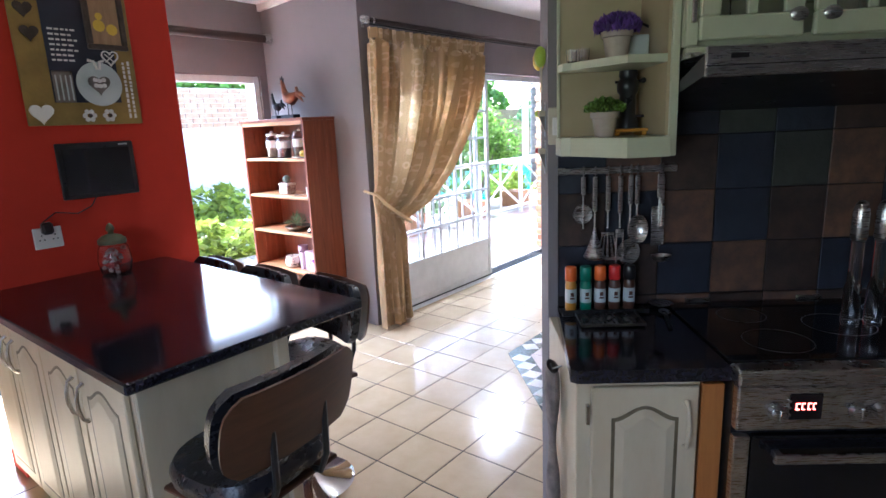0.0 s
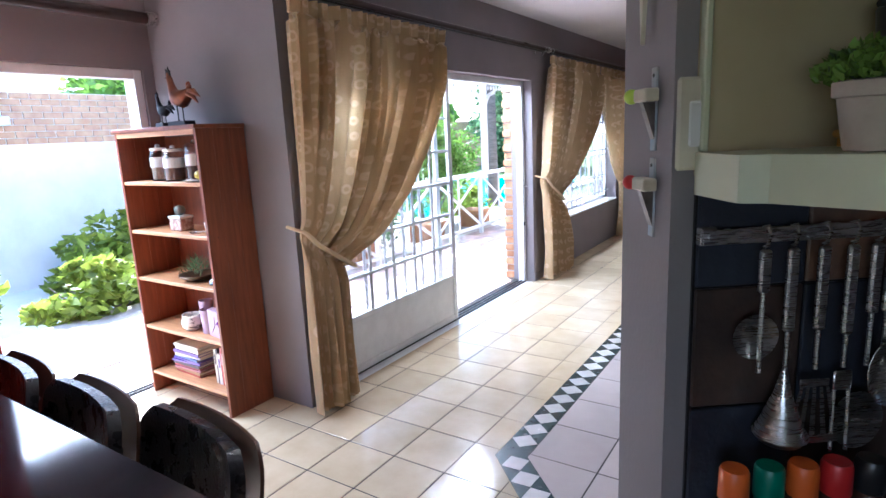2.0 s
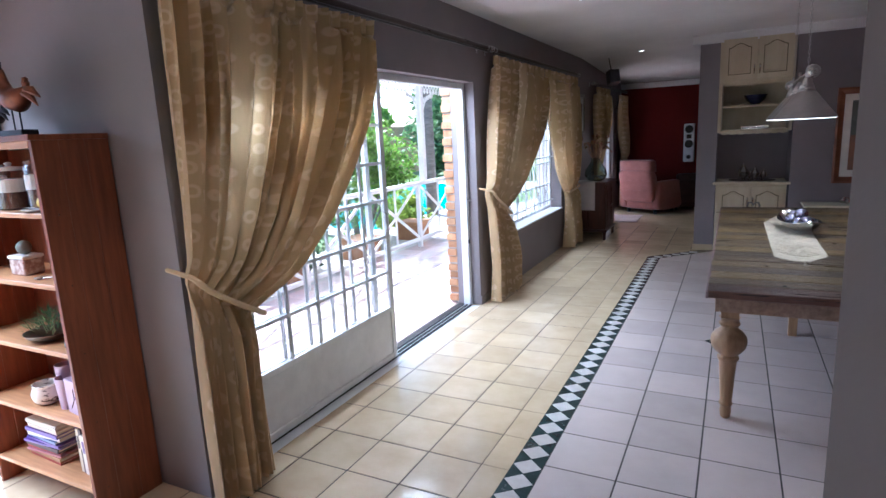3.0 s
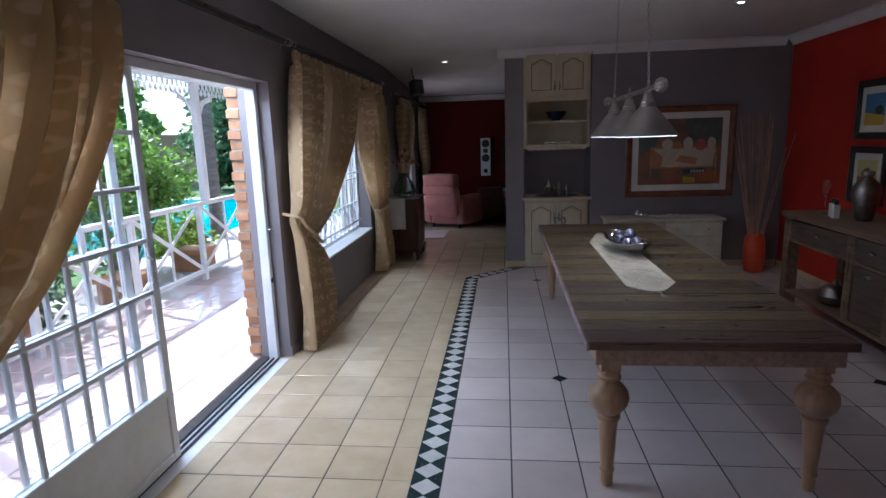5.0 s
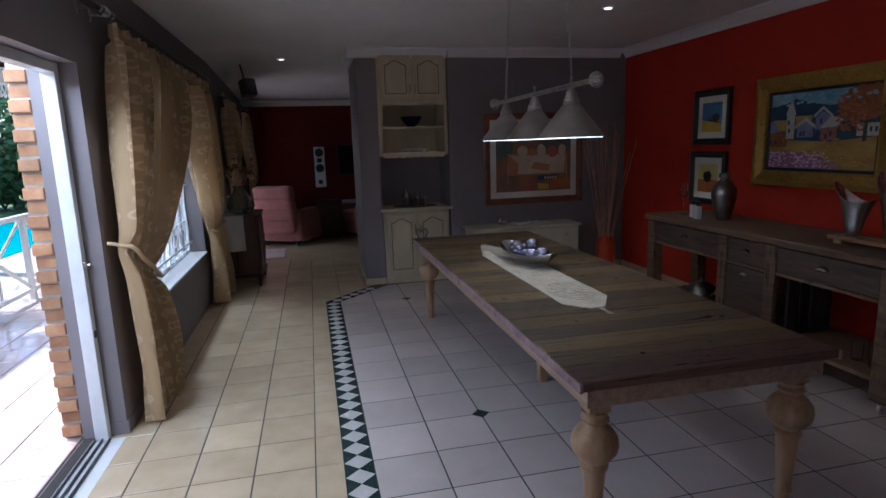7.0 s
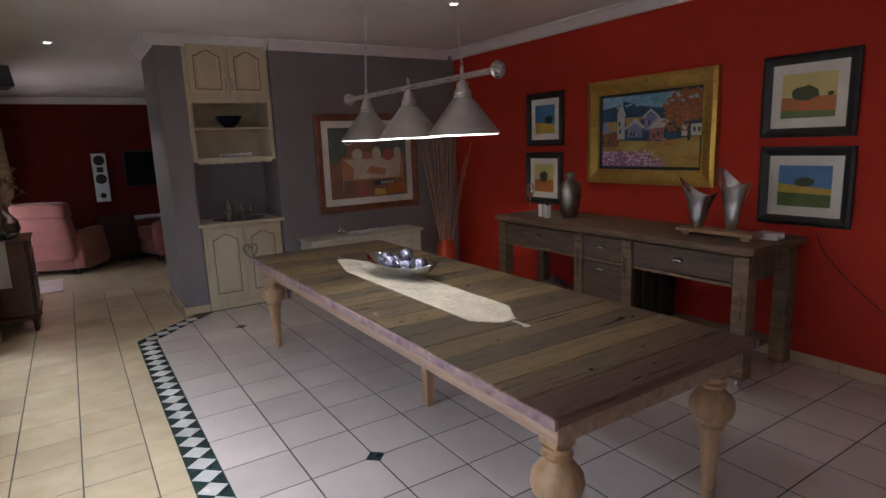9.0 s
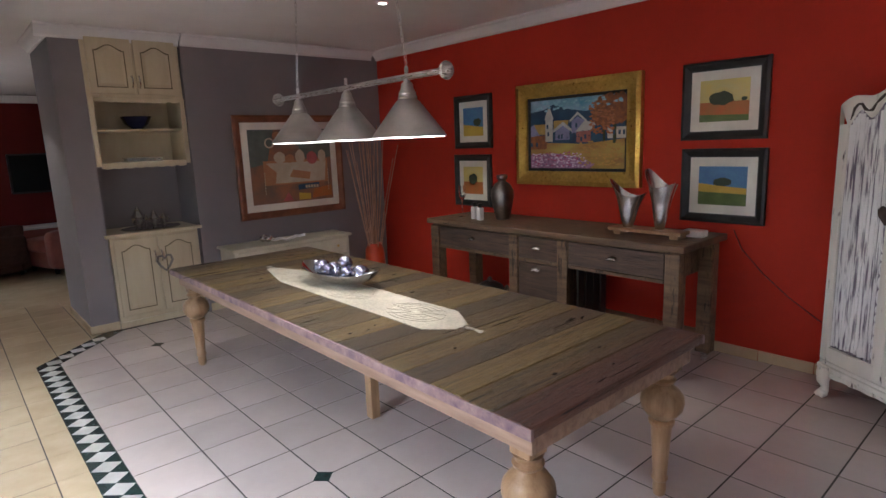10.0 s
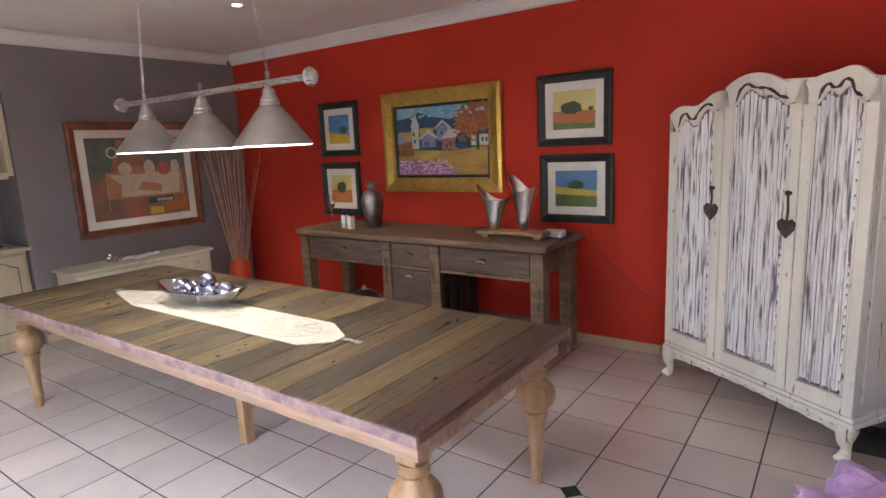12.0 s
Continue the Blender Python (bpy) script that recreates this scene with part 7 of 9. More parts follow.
# spoon rest with spoon
ld_ = solo("spoon_rest", Geo().sheet(lambda u, v: (0.045 * v * math.cos(2 * math.pi * u), 0.035 * v * math.sin(2 * math.pi * u), 0.002 + 0.016 * v * v), 22, 5, 0.002), M_STEEL, "small round steel spoon rest on the granite", "spoon rest", m=Matrix.Translation((-0.895, 4.725, TOPZ + 0.001)), smooth=True)
sp_ = thing("steel_spoon", "steel spoon lying on the granite worktop", "spoon", Matrix.Translation((-0.835, 4.61, TOPZ + 0.002)) @ Matrix.Rotation(radians(115), 4, "Z"))
part("handle", Geo().cham(-0.10, -0.006, 0.002, 0.03, 0.006, 0.006, 0.001), M_BLACK, sp_)
part("bowl", Geo().sheet(lambda u, v: (0.055 + 0.03 * v * math.cos(2 * math.pi * u), 0.02 * v * math.sin(2 * math.pi * u), 0.001 + 0.007 * v * v), 18, 4, 0.001), M_STEEL, sp_, smooth=True)

# stove
sv = kt("stove", "wide stainless steel range cooker with a black glass door", "stove", 0.385, 0, 0)
part("body", Geo().box(0.002, -0.575, 0.05, 0.898, -0.01, 0.925), M_BLACK, sv)
part("side_stile", Geo().cham(0.0, -0.602, 0.06, 0.045, -0.576, 0.775, 0.003), M_STEEL, sv)
part("side_stile", Geo().cham(0.855, -0.602, 0.06, 0.90, -0.576, 0.775, 0.003), M_STEEL, sv)
part("control_panel", Geo().cham(0.0, -0.610, 0.795, 0.90, -0.576, 0.925, 0.005), M_STEEL, sv)
part("top_lip", Geo().cham(-0.002, -0.615, 0.927, 0.902, -0.55, 0.972, 0.006), M_STEEL, sv)
part("hob_glass", Geo().cham(0.003, -0.548, 0.93, 0.897, -0.03, 0.974, 0.003), M_BLACKGLASS, sv)
for cu_, cd, r in ((0.2, 0.18, 0.075), (0.2, 0.41, 0.095), (0.45, 0.29, 0.10), (0.70, 0.18, 0.09), (0.70, 0.41, 0.075)):
    part("hob_ring", Geo().tube([(cu_ + r * math.cos(a), -cd + r * math.sin(a), 0.9742) for a in [2 * math.pi * i / 32 for i in range(32)]], 0.0012, 4, True), M_DARKPEWTER, sv)
for cu_ in (0.06, 0.455):
    part("rear_vent", Geo().cham(cu_ + 0.015, -0.028, 0.93, cu_ + 0.10, -0.012, 0.985, 0.002), M_STEEL, sv)
part("display", Geo().cham(0.135, -0.614, 0.83, 0.220, -0.6105, 0.905, 0.002), M_BLACKGLASS, sv)
g = Geo()
for k, (a, w_) in enumerate(((0.150, 0.012), (0.165, 0.010), (0.181, 0.010), (0.195, 0.008))):
    g.box(a, -0.6150, 0.862, a + w_ * 0.25, -0.6143, 0.876).box(a, -0.6150, 0.876, a + w_, -0.6143, 0.879).box(a, -0.6150, 0.859, a + w_ * 0.8, -0.6143, 0.862)
part("display_digits", g, M_LED, sv)
for u in (0.10, 0.31, 0.37, 0.43, 0.50, 0.57, 0.64, 0.72, 0.80):
    part("knob", Geo().lathe([(0.022, -0.611), (0.024, -0.614), (0.020, -0.630), (0.014, -0.634)], 18, (u, 0, 0.855), "y").cham(u - 0.003, -0.642, 0.838, u + 0.003, -0.6345, 0.872, 0.001), M_STEEL, sv, smooth=True)
for z in (0.845, 0.865, 0.885):
    part("small_button", Geo().lathe([(0.004, -0.611), (0.004, -0.615)], 8, (0.135, 0, z), "y"), M_STEEL, sv)
od = part("oven_door", Geo().cham(0.05, -0.602, 0.16, 0.85, -0.577, 0.775, 0.004), M_BLACKGLASS, sv)
part("oven_handle", Geo().cham(0.09, -0.648, 0.715, 0.81, -0.632, 0.742, 0.005).cham(0.10, -0.632, 0.72, 0.12, -0.603, 0.738, 0.002).cham(0.78, -0.632, 0.72, 0.80, -0.603, 0.738, 0.002), M_STEEL, od)
part("oven_trim", Geo().cham(0.09, -0.606, 0.22, 0.81, -0.6025, 0.228, 0.001).cham(0.09, -0.606, 0.40, 0.81, -0.6025, 0.404, 0.001), M_DARKPEWTER, od)
part("drawer_front", Geo().cham(0.05, -0.602, 0.06, 0.85, -0.577, 0.155, 0.004), M_STEEL, sv)
part("foot_plinth", Geo().box(0.03, -0.54, 0.0, 0.87, -0.05, 0.049), M_BLACK, sv)
for u, h in ((0.86, 0.40), (0.93, 0.40)):
    gm_ = kt("grinder", "tall clear and steel grinder standing on the cooker", "grinder", u, 0.30, 0.975, 0, "tall grinders")
    part("body", Geo().lathe([(0.024, 0), (0.026, 0.01), (0.024, 0.12), (0.019, 0.14), (0.017, 0.27)], 16), M_GLASS, gm_, smooth=True)
    part("cap", Geo().lathe([(0.019, 0.271), (0.023, 0.28), (0.022, 0.36), (0.015, 0.385), (0.006, 0.392)], 16), M_STEEL, gm_, smooth=True)

# open corner shelf
os_ = ku("open_corner_shelf", "pale cream-green open corner wall shelf with shaped shelves", "wall shelf")
part("right_side", Geo().cham(0.281, -0.30, 1.575, 0.304, -0.0, 2.55, 0.003), M_SHELFC, os_)
part("back", Geo().box(0.0, -0.0185, 1.60, 0.280, -0.0005, 2.55), M_SHELFIN, os_)
part("side_lining", Geo().box(0.271, -0.29, 1.636, 0.280, -0.019, 2.55), M_SHELFIN, os_)
shape = [(-0.002, -0.0190), (0.2705, -0.0190), (0.2705, -0.292), (0.15, -0.315), (0.024, -0.130), (-0.002, -0.118)]
part("bottom_shelf", Geo().prism([(-0.008, -0.0190), (0.2805, -0.0190), (0.2805, -0.318), (0.15, -0.335), (0.022, -0.142), (-0.008, -0.128)], 1.575, 1.633), M_SHELFC, os_)
part("middle_shelf", Geo().prism(shape, 1.845, 1.868), M_SHELFC, os_)
part("upper_shelf", Geo().prism(shape, 2.20, 2.225), M_SHELFC, os_)
part("left_edge_strip", Geo().cham(-0.004, -0.028, 1.634, 0.006, -0.011, 2.55, 0.002), M_SHELFC, os_)


def potted(nm, u, d, z, s, mt, n, label, spike=0.0, seed=5):
    t = ku(nm, label, "potted plant", u, d, z)
    part("pot", Geo().lathe([(0.036 * s, 0), (0.038 * s, 0.004), (0.050 * s, 0.075 * s), (0.056 * s, 0.077 * s), (0.057 * s, 0.098 * s), (0.050 * s, 0.10 * s), (0.048 * s, 0.085 * s)], 20), M_POTW, t, smooth=True)
    r_ = random.Random(seed)
    V, F = [], []
    for i in range(n):
        a, b = r_.uniform(0, 6.28), r_.uniform(0, 1) ** 0.5
        h = 0.095 * s + (0.062 * s * (1 - 0.6 * b * b)) * r_.uniform(0.3, 1)
        p = Vector((0.080 * s * b * math.cos(a), 0.080 * s * b * math.sin(a), h))
        d_ = Vector((0.5 * b * math.cos(a) + r_.gauss(0, 0.4), 0.5 * b * math.sin(a) + r_.gauss(0, 0.4), 0.4 + spike)).normalized()
        e = d_.cross(Vector((r_.gauss(0, 1), r_.gauss(0, 1), r_.gauss(0, 1)))).normalized()
        ls = 0.011 * s * r_.uniform(0.7, 1.2) * (1 + 0.8 * spike)
        k = len(V)
        V += [tuple(p - d_ * ls), tuple(p + e * ls * (0.6 - 0.2 * spike)), tuple(p + d_ * ls), tuple(p - e * ls * (0.6 - 0.2 * spike))]
        F.append((k, k + 1, k + 2, k + 3))
    me = bpy.data.meshes.new("foliage")
    me.from_pydata(V, [], F)
    me.materials.append(mt)
    ob = new("foliage", me)
    ob.parent = t
    tagged(ob, kind="stuff")
    g = Geo()
    for i in range(24):
        a, b = r_.uniform(0, 6.28), r_.uniform(0.1, 1)
        g.tube([(0.01 * math.cos(a), 0.01 * math.sin(a), 0.08 * s), (0.07 * s * b * math.cos(a), 0.07 * s * b * math.sin(a), 0.14 * s)], 0.0012, 4)
    part("stems", g, L_DARK, t, kind="stuff")


potted("herb_pot", 0.122, 0.17, 1.634, 0.78, L_GREEN, 900, "small bushy green plant in a whitewashed pot on the corner shelf", 0, 5)
potted("lavender_pot", 0.158, 0.16, 1.869, 0.85, M_LAV, 1000, "purple lavender in a whitewashed pot on the corner shelf", 0.8, 6)
cg_ = ku("coffee_grinder", "old dark cast coffee grinder on a small wooden stand", "coffee grinder", 0.212, 0.10, 1.634)
part("stand", Geo().cham(-0.055, -0.05, 0.012, 0.055, 0.045, 0.022, 0.003).cham(-0.05, -0.045, 0, -0.035, 0.04, 0.0115, 0.001).cham(0.035, -0.045, 0, 0.05, 0.04, 0.0115, 0.001), M_AMBER, cg_)
part("body", Geo().lathe([(0.036, 0.023), (0.034, 0.05), (0.026, 0.06), (0.026, 0.13), (0.034, 0.14), (0.036, 0.165), (0.026, 0.18), (0.030, 0.19), (0.028, 0.205)], 18), M_BLACK, cg_, smooth=True)
part("handle", Geo().tube([(0.03, 0, 0.17), (0.045, -0.01, 0.172)], 0.005, 6).ball((0.046, -0.01, 0.172), 0.009, 8).tube([(-0.028, 0, 0.17), (-0.042, 0, 0.17)], 0.005, 6).tube([(0.02, -0.02, 0.06), (0.045, -0.03, 0.06)], 0.005, 6), M_BLACK, cg_, smooth=True)
bk = ku("tin_caddy", "small grey-blue tin caddy with a dark wire handle", "caddy", 0.222, 0.10, 1.869)
part("box", Geo().cham(-0.045, -0.03, 0, 0.045, 0.03, 0.075, 0.004), M_LABEL, bk)
part("handle", Geo().tube([(-0.045, 0, 0.06), (-0.055, 0, 0.10), (-0.01, 0, 0.13), (0.05, 0, 0.10)], 0.004, 6), M_BLACK, bk)
for k, (u, d) in enumerate(((0.030, 0.10), (0.050, 0.08), (0.068, 0.11))):
    solo("shot_glass", Geo().lathe([(0.012, 0), (0.016, 0.003), (0.018, 0.042), (0.0165, 0.042), (0.014, 0.006)], 14), M_GLASS, "tiny clear glass on the corner shelf", "glass", "tiny glasses", KM @ Matrix.Translation((u, -d, 1.816)), True)

# wall cabinet with glazed doors and cooker hood
wc = ku("wall_cabinet", "cream-yellow wall cabinet with glazed doors and steel knobs", "kitchen cabinet", 0.306, 0, -0.020)
part("carcass", Geo().box(0.0, -0.305, 1.90, 1.10, -0.27, 1.925).box(0.0, -0.02, 1.90, 1.10, -0.0085, 2.56).box(0.0, -0.30, 1.90, 0.018, -0.021, 2.56).box(1.082, -0.30, 1.90, 1.10, -0.021, 2.56).box(0.019, -0.26, 1.90, 1.081, -0.021, 1.918).box(0.0, -0.305, 2.54, 1.10, -0.021, 2.56), M_SHELFC, wc)
part("bottom_moulding", Geo().cham(0.0, -0.335, 1.865, 1.10, -0.3055, 1.899, 0.006), M_SHELFC, wc)
part("frame_stile", Geo().cham(0.0, -0.33, 1.90, 0.035, -0.306, 2.56, 0.003), M_SHELFC, wc)
for k, (a, b) in enumerate(((0.030, 0.310), (0.338, 0.64), (0.65, 1.05))):
    y = -0.352
    d = part("door", Geo().cham(a, y, 1.912, b, y + 0.02, 1.975, 0.005).cham(a, y, 1.9755, a + 0.055, y + 0.02, 2.52, 0.004).cham(b - 0.055, y, 1.9755, b, y + 0.02, 2.52, 0.004).cham(a + 0.0555, y, 2.44, b - 0.0555, y + 0.02, 2.52, 0.004).cham((a + b) / 2 - 0.014, y, 1.9755, (a + b) / 2 + 0.014, y + 0.02, 2.4395, 0.003), M_SHELFC, wc)
    part("pane", Geo().box(a + 0.056, y + 0.009, 1.976, b - 0.056, y + 0.012, 2.439), M_GLASS, d)
    kx = b - 0.03 if k == 0 else a + 0.03
    part("knob", Geo().lathe([(0.007, y - 0.001), (0.007, y - 0.012), (0.018, y - 0.018), (0.019, y - 0.026), (0.010, y - 0.034)], 16, (kx, 0, 1.965), "y", 1.3), M_STEEL, d, smooth=True)
    part("glass_stack", Geo().lathe([(0.03, 1.93), (0.035, 2.03), (0.033, 2.03)], 14, ((a + b) / 2 - 0.05, -0.15, 0)).lathe([(0.03, 1.93), (0.035, 2.05), (0.033, 2.05)], 14, ((a + b) / 2 + 0.06, -0.14, 0)), M_GLASS, wc)
part("hinge_plate", Geo().cham(0.010, -0.345, 1.96, 0.024, -0.3305, 2.06, 0.003), M_PEWTER, wc)
hd = ku("cooker_hood", "brushed steel cooker hood with a black underside above the range", "cooker hood", 0.306, 0, 0)
part("canopy", Geo().add([(0, -0.47, 1.845), (0.98, -0.47, 1.845), (0.98, -0.0085, 1.845), (0, -0.0085, 1.845), (0, -0.34, 1.862), (0.98, -0.34, 1.862), (0.98, -0.0085, 1.862), (0, -0.0085, 1.862)],
    [(0, 3, 2, 1), (4, 5, 6, 7), (0, 1, 5, 4), (1, 2, 6, 5), (2, 3, 7, 6), (3, 0, 4, 7)]), M_STEEL, hd)
part("fascia", Geo().cham(-0.002, -0.482, 1.785, 0.982, -0.4705, 1.862, 0.003), M_STEEL, hd)
part("fascia_groove", Geo().box(0.0, -0.4835, 1.812, 0.98, -0.4822, 1.8145), M_BLACK, hd)
part("brand_badge", Geo().box(0.06, -0.4835, 1.83, 0.105, -0.4822, 1.842), M_BLACK, hd)
part("underside", Geo().add([(0.0, -0.469, 1.844), (0.98, -0.469, 1.844), (0.98, -0.02, 1.70), (0.0, -0.02, 1.70), (0, -0.469, 1.79), (0.98, -0.469, 1.79)], [(0, 4, 5, 1), (4, 3, 2, 5), (0, 3, 4), (1, 5, 2), (0, 1, 2, 3)]), M_BLACK, hd)

# the wall's end: pegs, switch, ornament
for z in (1.687, 1.555):
    pg = ku("wall_peg", "small blue and cream wooden wall peg with a ceramic knob", "wall peg", -0.031, -0.062, z, 0, "wall pegs")
    pg.scale = (0.58, 0.58, 0.58)
    part("back_plate", Geo().cham(-0.007, -0.016, -0.09, -0.0005, 0.016, 0.12, 0.002), M_BLUEPEG, pg)
    part("block", Geo().cham(-0.045, -0.040, 0.035, -0.0075, 0.040, 0.068, 0.004), M_CREAMPEG, pg)
    part("wedge", Geo().prism([(-0.040, 0.034), (-0.0075, 0.034), (-0.0075, -0.06)], -0.013, 0.013, "y"), M_DARKPEWTER, pg)
    part("knob", Geo().ball((-0.040, 0.064, 0.052), 0.020, 14), (M_LIME if z > 1.6 else M_REDCAP), pg, smooth=True)
    part("screw", Geo().lathe([(0.005, -0.0075), (0.005, -0.009)], 8, (0, 0, 0.10), "x"), M_BLACK, pg)
M_YELLOWE = mat("yellow_enamel", (0.75, 0.52, 0.05), (0.65, 0.44, 0.04), 0.4)
fl = ku("flower_ornament", "lime and yellow enamelled butterfly ornament on a pointed stick", "ornament", -0.044, -0.085, 1.885)
fl.scale = (0.85, 0.85, 0.85)
part("stick", Geo().prism([(-0.012, 0.0), (0.012, 0.0), (0.010, -0.02), (0.0, -0.11), (-0.010, -0.02)], -0.004, 0.004, "x"), M_CREAMPEG, fl)
part("wing", Geo().ball((-0.006, 0.022, 0.02), 0.026, 12, 1.6), M_YELLOWE, fl, smooth=True)
part("wing", Geo().ball((-0.006, -0.026, 0.03), 0.026, 12, 1.6), M_LIME, fl, smooth=True)
part("body", Geo().ball((-0.008, 0.0, 0.04), 0.014, 10, 2.4), M_SALT, fl, smooth=True)
sw = ku("light_switch", "small cream double light switch at the wall's corner", "light switch", -0.008, 0.0105, 1.672)
sw.scale = (1.3, 1.0, 1.4)
part("plate", Geo().cham(-0.020, -0.008, -0.045, 0.014, 0.0, 0.045, 0.003), M_CREAMPEG, sw)
part("rocker", Geo().cham(-0.009, -0.012, -0.022, 0.005, -0.0085, 0.022, 0.002), M_SALT, sw)

# oven gloves on the cabinet's end
gl = kt("oven_glove", "long grey-beige quilted oven glove hanging from a hook", "oven glove", -0.034, 0.30, 0.0)
part("hook", Geo().tube([(0.003, 0, 0.86), (-0.03, 0, 0.85), (-0.035, 0, 0.87)], 0.003, 6), M_STEEL, gl)
def glove(u, v):
    a = 2 * math.pi * u
    w_ = 0.055 + 0.022 * math.sin(math.pi * v * 2.2) - 0.018 * math.sin(math.pi * v * 1.1)
    return (-0.028 + (0.018 + 0.006 * math.sin(9 * v)) * math.cos(a) , w_ * math.sin(a) + 0.012 * math.sin(5 * v), 0.86 - 0.50 * v)
part("glove", Geo().sheet(glove, 20, 30), M_MITT, gl, smooth=True)

# ---- peninsula with its stools ----
pn_ = thing("peninsula_cabinet", "antiqued cream peninsula cabinet with arched doors against the red pier", "kitchen cabinet", Matrix.Translation((0, 0, 0)))
part("carcass", Geo().cham(-3.548, 3.37, 0.09, -2.03, 3.86, 0.924, 0.003), M_CREAM, pn_)
part("plinth", Geo().box(-3.548, 3.42, 0.0, -2.06, 3.84, 0.089), M_CREAM, pn_)
part("end_panel", Geo().cham(-2.029, 3.37, 0.02, -2.012, 3.86, 0.924, 0.003), M_CREAM, pn_)
part("end_stile", Geo().cham(-2.029, 3.8605, 0.0, -1.985, 3.91, 0.924, 0.003), M_CREAM, pn_)
for k in range(4):
    a = -3.50 + 0.365 * k
    d = arched_door(pn_, a, a + 0.355, 0.12, 0.90, 3.348, M_CREAM)
    hx = a + 0.04 if k % 2 else a + 0.315
    bow_handle(pn_, hx, 3.347, 0.70, 0.84, M_PEWTER)
solo("peninsula_worktop", Geo().cham(-3.549, 3.31, 0.926, -1.92, 4.235, TOPZ, 0.006), M_GRANITE, "polished black granite breakfast counter", "worktop")


def stool(x, y, rz, label, seat_z=0.62):
    t = thing("bar_stool", label, "bar stool", Matrix.Translation((x, y, 0)) @ Matrix.Rotation(radians(rz), 4, "Z"), "bar stools")
    part("base", Geo().lathe([(0.20, 0), (0.205, 0.006), (0.19, 0.014), (0.06, 0.030), (0.030, 0.05)], 36), M_CHROME, t, smooth=True)
    part("column", Geo().lathe([(0.024, 0.05), (0.024, 0.38), (0.018, 0.381), (0.018, seat_z - 0.06)], 18), M_CHROME, t, smooth=True)
    part("foot_ring", Geo().tube([(0.15 * math.cos(a), -0.06 + 0.13 * math.sin(a), 0.24) for a in [math.pi * 1.0 + math.pi * i / 14 for i in range(15)]], 0.010, 8).tube([(-0.15, -0.06, 0.24), (0, 0.0, 0.26), (0.15, -0.06, 0.24)], 0.010, 8), M_CHROME, t)
    def seat_fn(u, v):
        a = 2 * math.pi * u
        n = 3.2
        c, s = math.cos(a), math.sin(a)
        k = (abs(c) ** n + abs(s) ** n) ** (-1 / n)
        prof = [(0.0, -0.030), (0.85, -0.035), (1.0, -0.01), (1.02, 0.02), (0.95, 0.05), (0.7, 0.062), (0.35, 0.056), (0.0, 0.052)]
        q = v * (len(prof) - 1)
        i = min(int(q), len(prof) - 2)
        r, z = [prof[i][j] + (prof[i + 1][j] - prof[i][j]) * (q - i) for j in (0, 1)]
        return (0.215 * k * c * max(r, 0.001), 0.20 * k * s * max(r, 0.001), seat_z + z + 0.02 * (s * r) ** 2)
    part("seat", Geo().sheet(seat_fn, 40, 21), M_LEATHER, t, smooth=True)
    part("seat_shell", Geo().cham(-0.20, -0.18, seat_z - 0.05, 0.20, 0.18, seat_z - 0.031, 0.006), M_WALNUT, t)
    def back_fn(off):
        def fn(u, v):
            w = 0.252 - 0.02 * (2 * v - 1) ** 2
            xx = w * (2 * u - 1)
            # rounded corners
            cz = (2 * v - 1)
            cut = max(0.0, abs(cz) - 0.55) / 0.45
            xx *= 1 - 0.16 * cut ** 2
            return (xx, 0.205 + off - 0.55 * xx * xx + 0.05 * v, seat_z + 0.115 + 0.25 * v)
        return fn
    part("backrest_shell", Geo().sheet(back_fn(0.018), 24, 12, 0.009), M_WALNUT, t, "curved walnut plywood back", smooth=True)
    part("backrest_pad", Geo().sheet(back_fn(-0.018), 24, 12, -0.032), M_LEATHER, t, smooth=True)
    for sx in (-0.10, 0.10):
        part("back_strut", Geo().tube([(sx, 0.10, seat_z - 0.045), (sx, 0.20, seat_z - 0.03), (sx, 0.232, seat_z + 0.04), (sx, 0.238, seat_z + 0.22)], 0.011, 8), M_BLACK, t)
        for zz in (0.17, 0.27):
            part("bolt", Geo().ball((sx, 0.228, seat_z + zz), 0.008, 8), M_STEEL, t)
    return t


stool(-1.80, 3.60, -84, "black leather and walnut bar stool standing at the counter's end", 0.62)
stool(-2.33, 4.20, -8, "black leather and walnut bar stool tucked under the counter's corner", 0.585)
stool(-2.77, 4.16, -6, "black leather and walnut bar stool tucked under the counter's middle", 0.585)
stool(-3.22, 4.15, -5, "black leather and walnut bar stool tucked in beside the red pier", 0.585)
# jar on the counter
jr = thing("candle_jar", "small lidded glass jar filled with red and white sweets", "jar", Matrix.Translation((-3.38, 3.90, TOPZ)))
jr.scale = (1.55, 1.55, 1.3)
part("jar", Geo().lathe([(0.035, 0), (0.045, 0.006), (0.052, 0.05), (0.046, 0.10), (0.040, 0.115), (0.042, 0.12), (0.038, 0.12), (0.036, 0.115), (0.043, 0.10), (0.049, 0.05), (0.041, 0.01)], 20), M_GLASS, jr, smooth=True)
g = Geo()
r_ = random.Random(2)
for k in range(46):
    a, q = r_.uniform(0, 6.28), r_.uniform(0, 0.034)
    g.ball((q * math.cos(a), q * math.sin(a), 0.014 + 0.085 * k / 46), 0.008, 6)
part("sweets", g, mat("red_white_sweets", (0.6, 0.5, 0.45), (0.35, 0.03, 0.03), 0.4, scale=40, width=0.1), jr, kind="stuff")
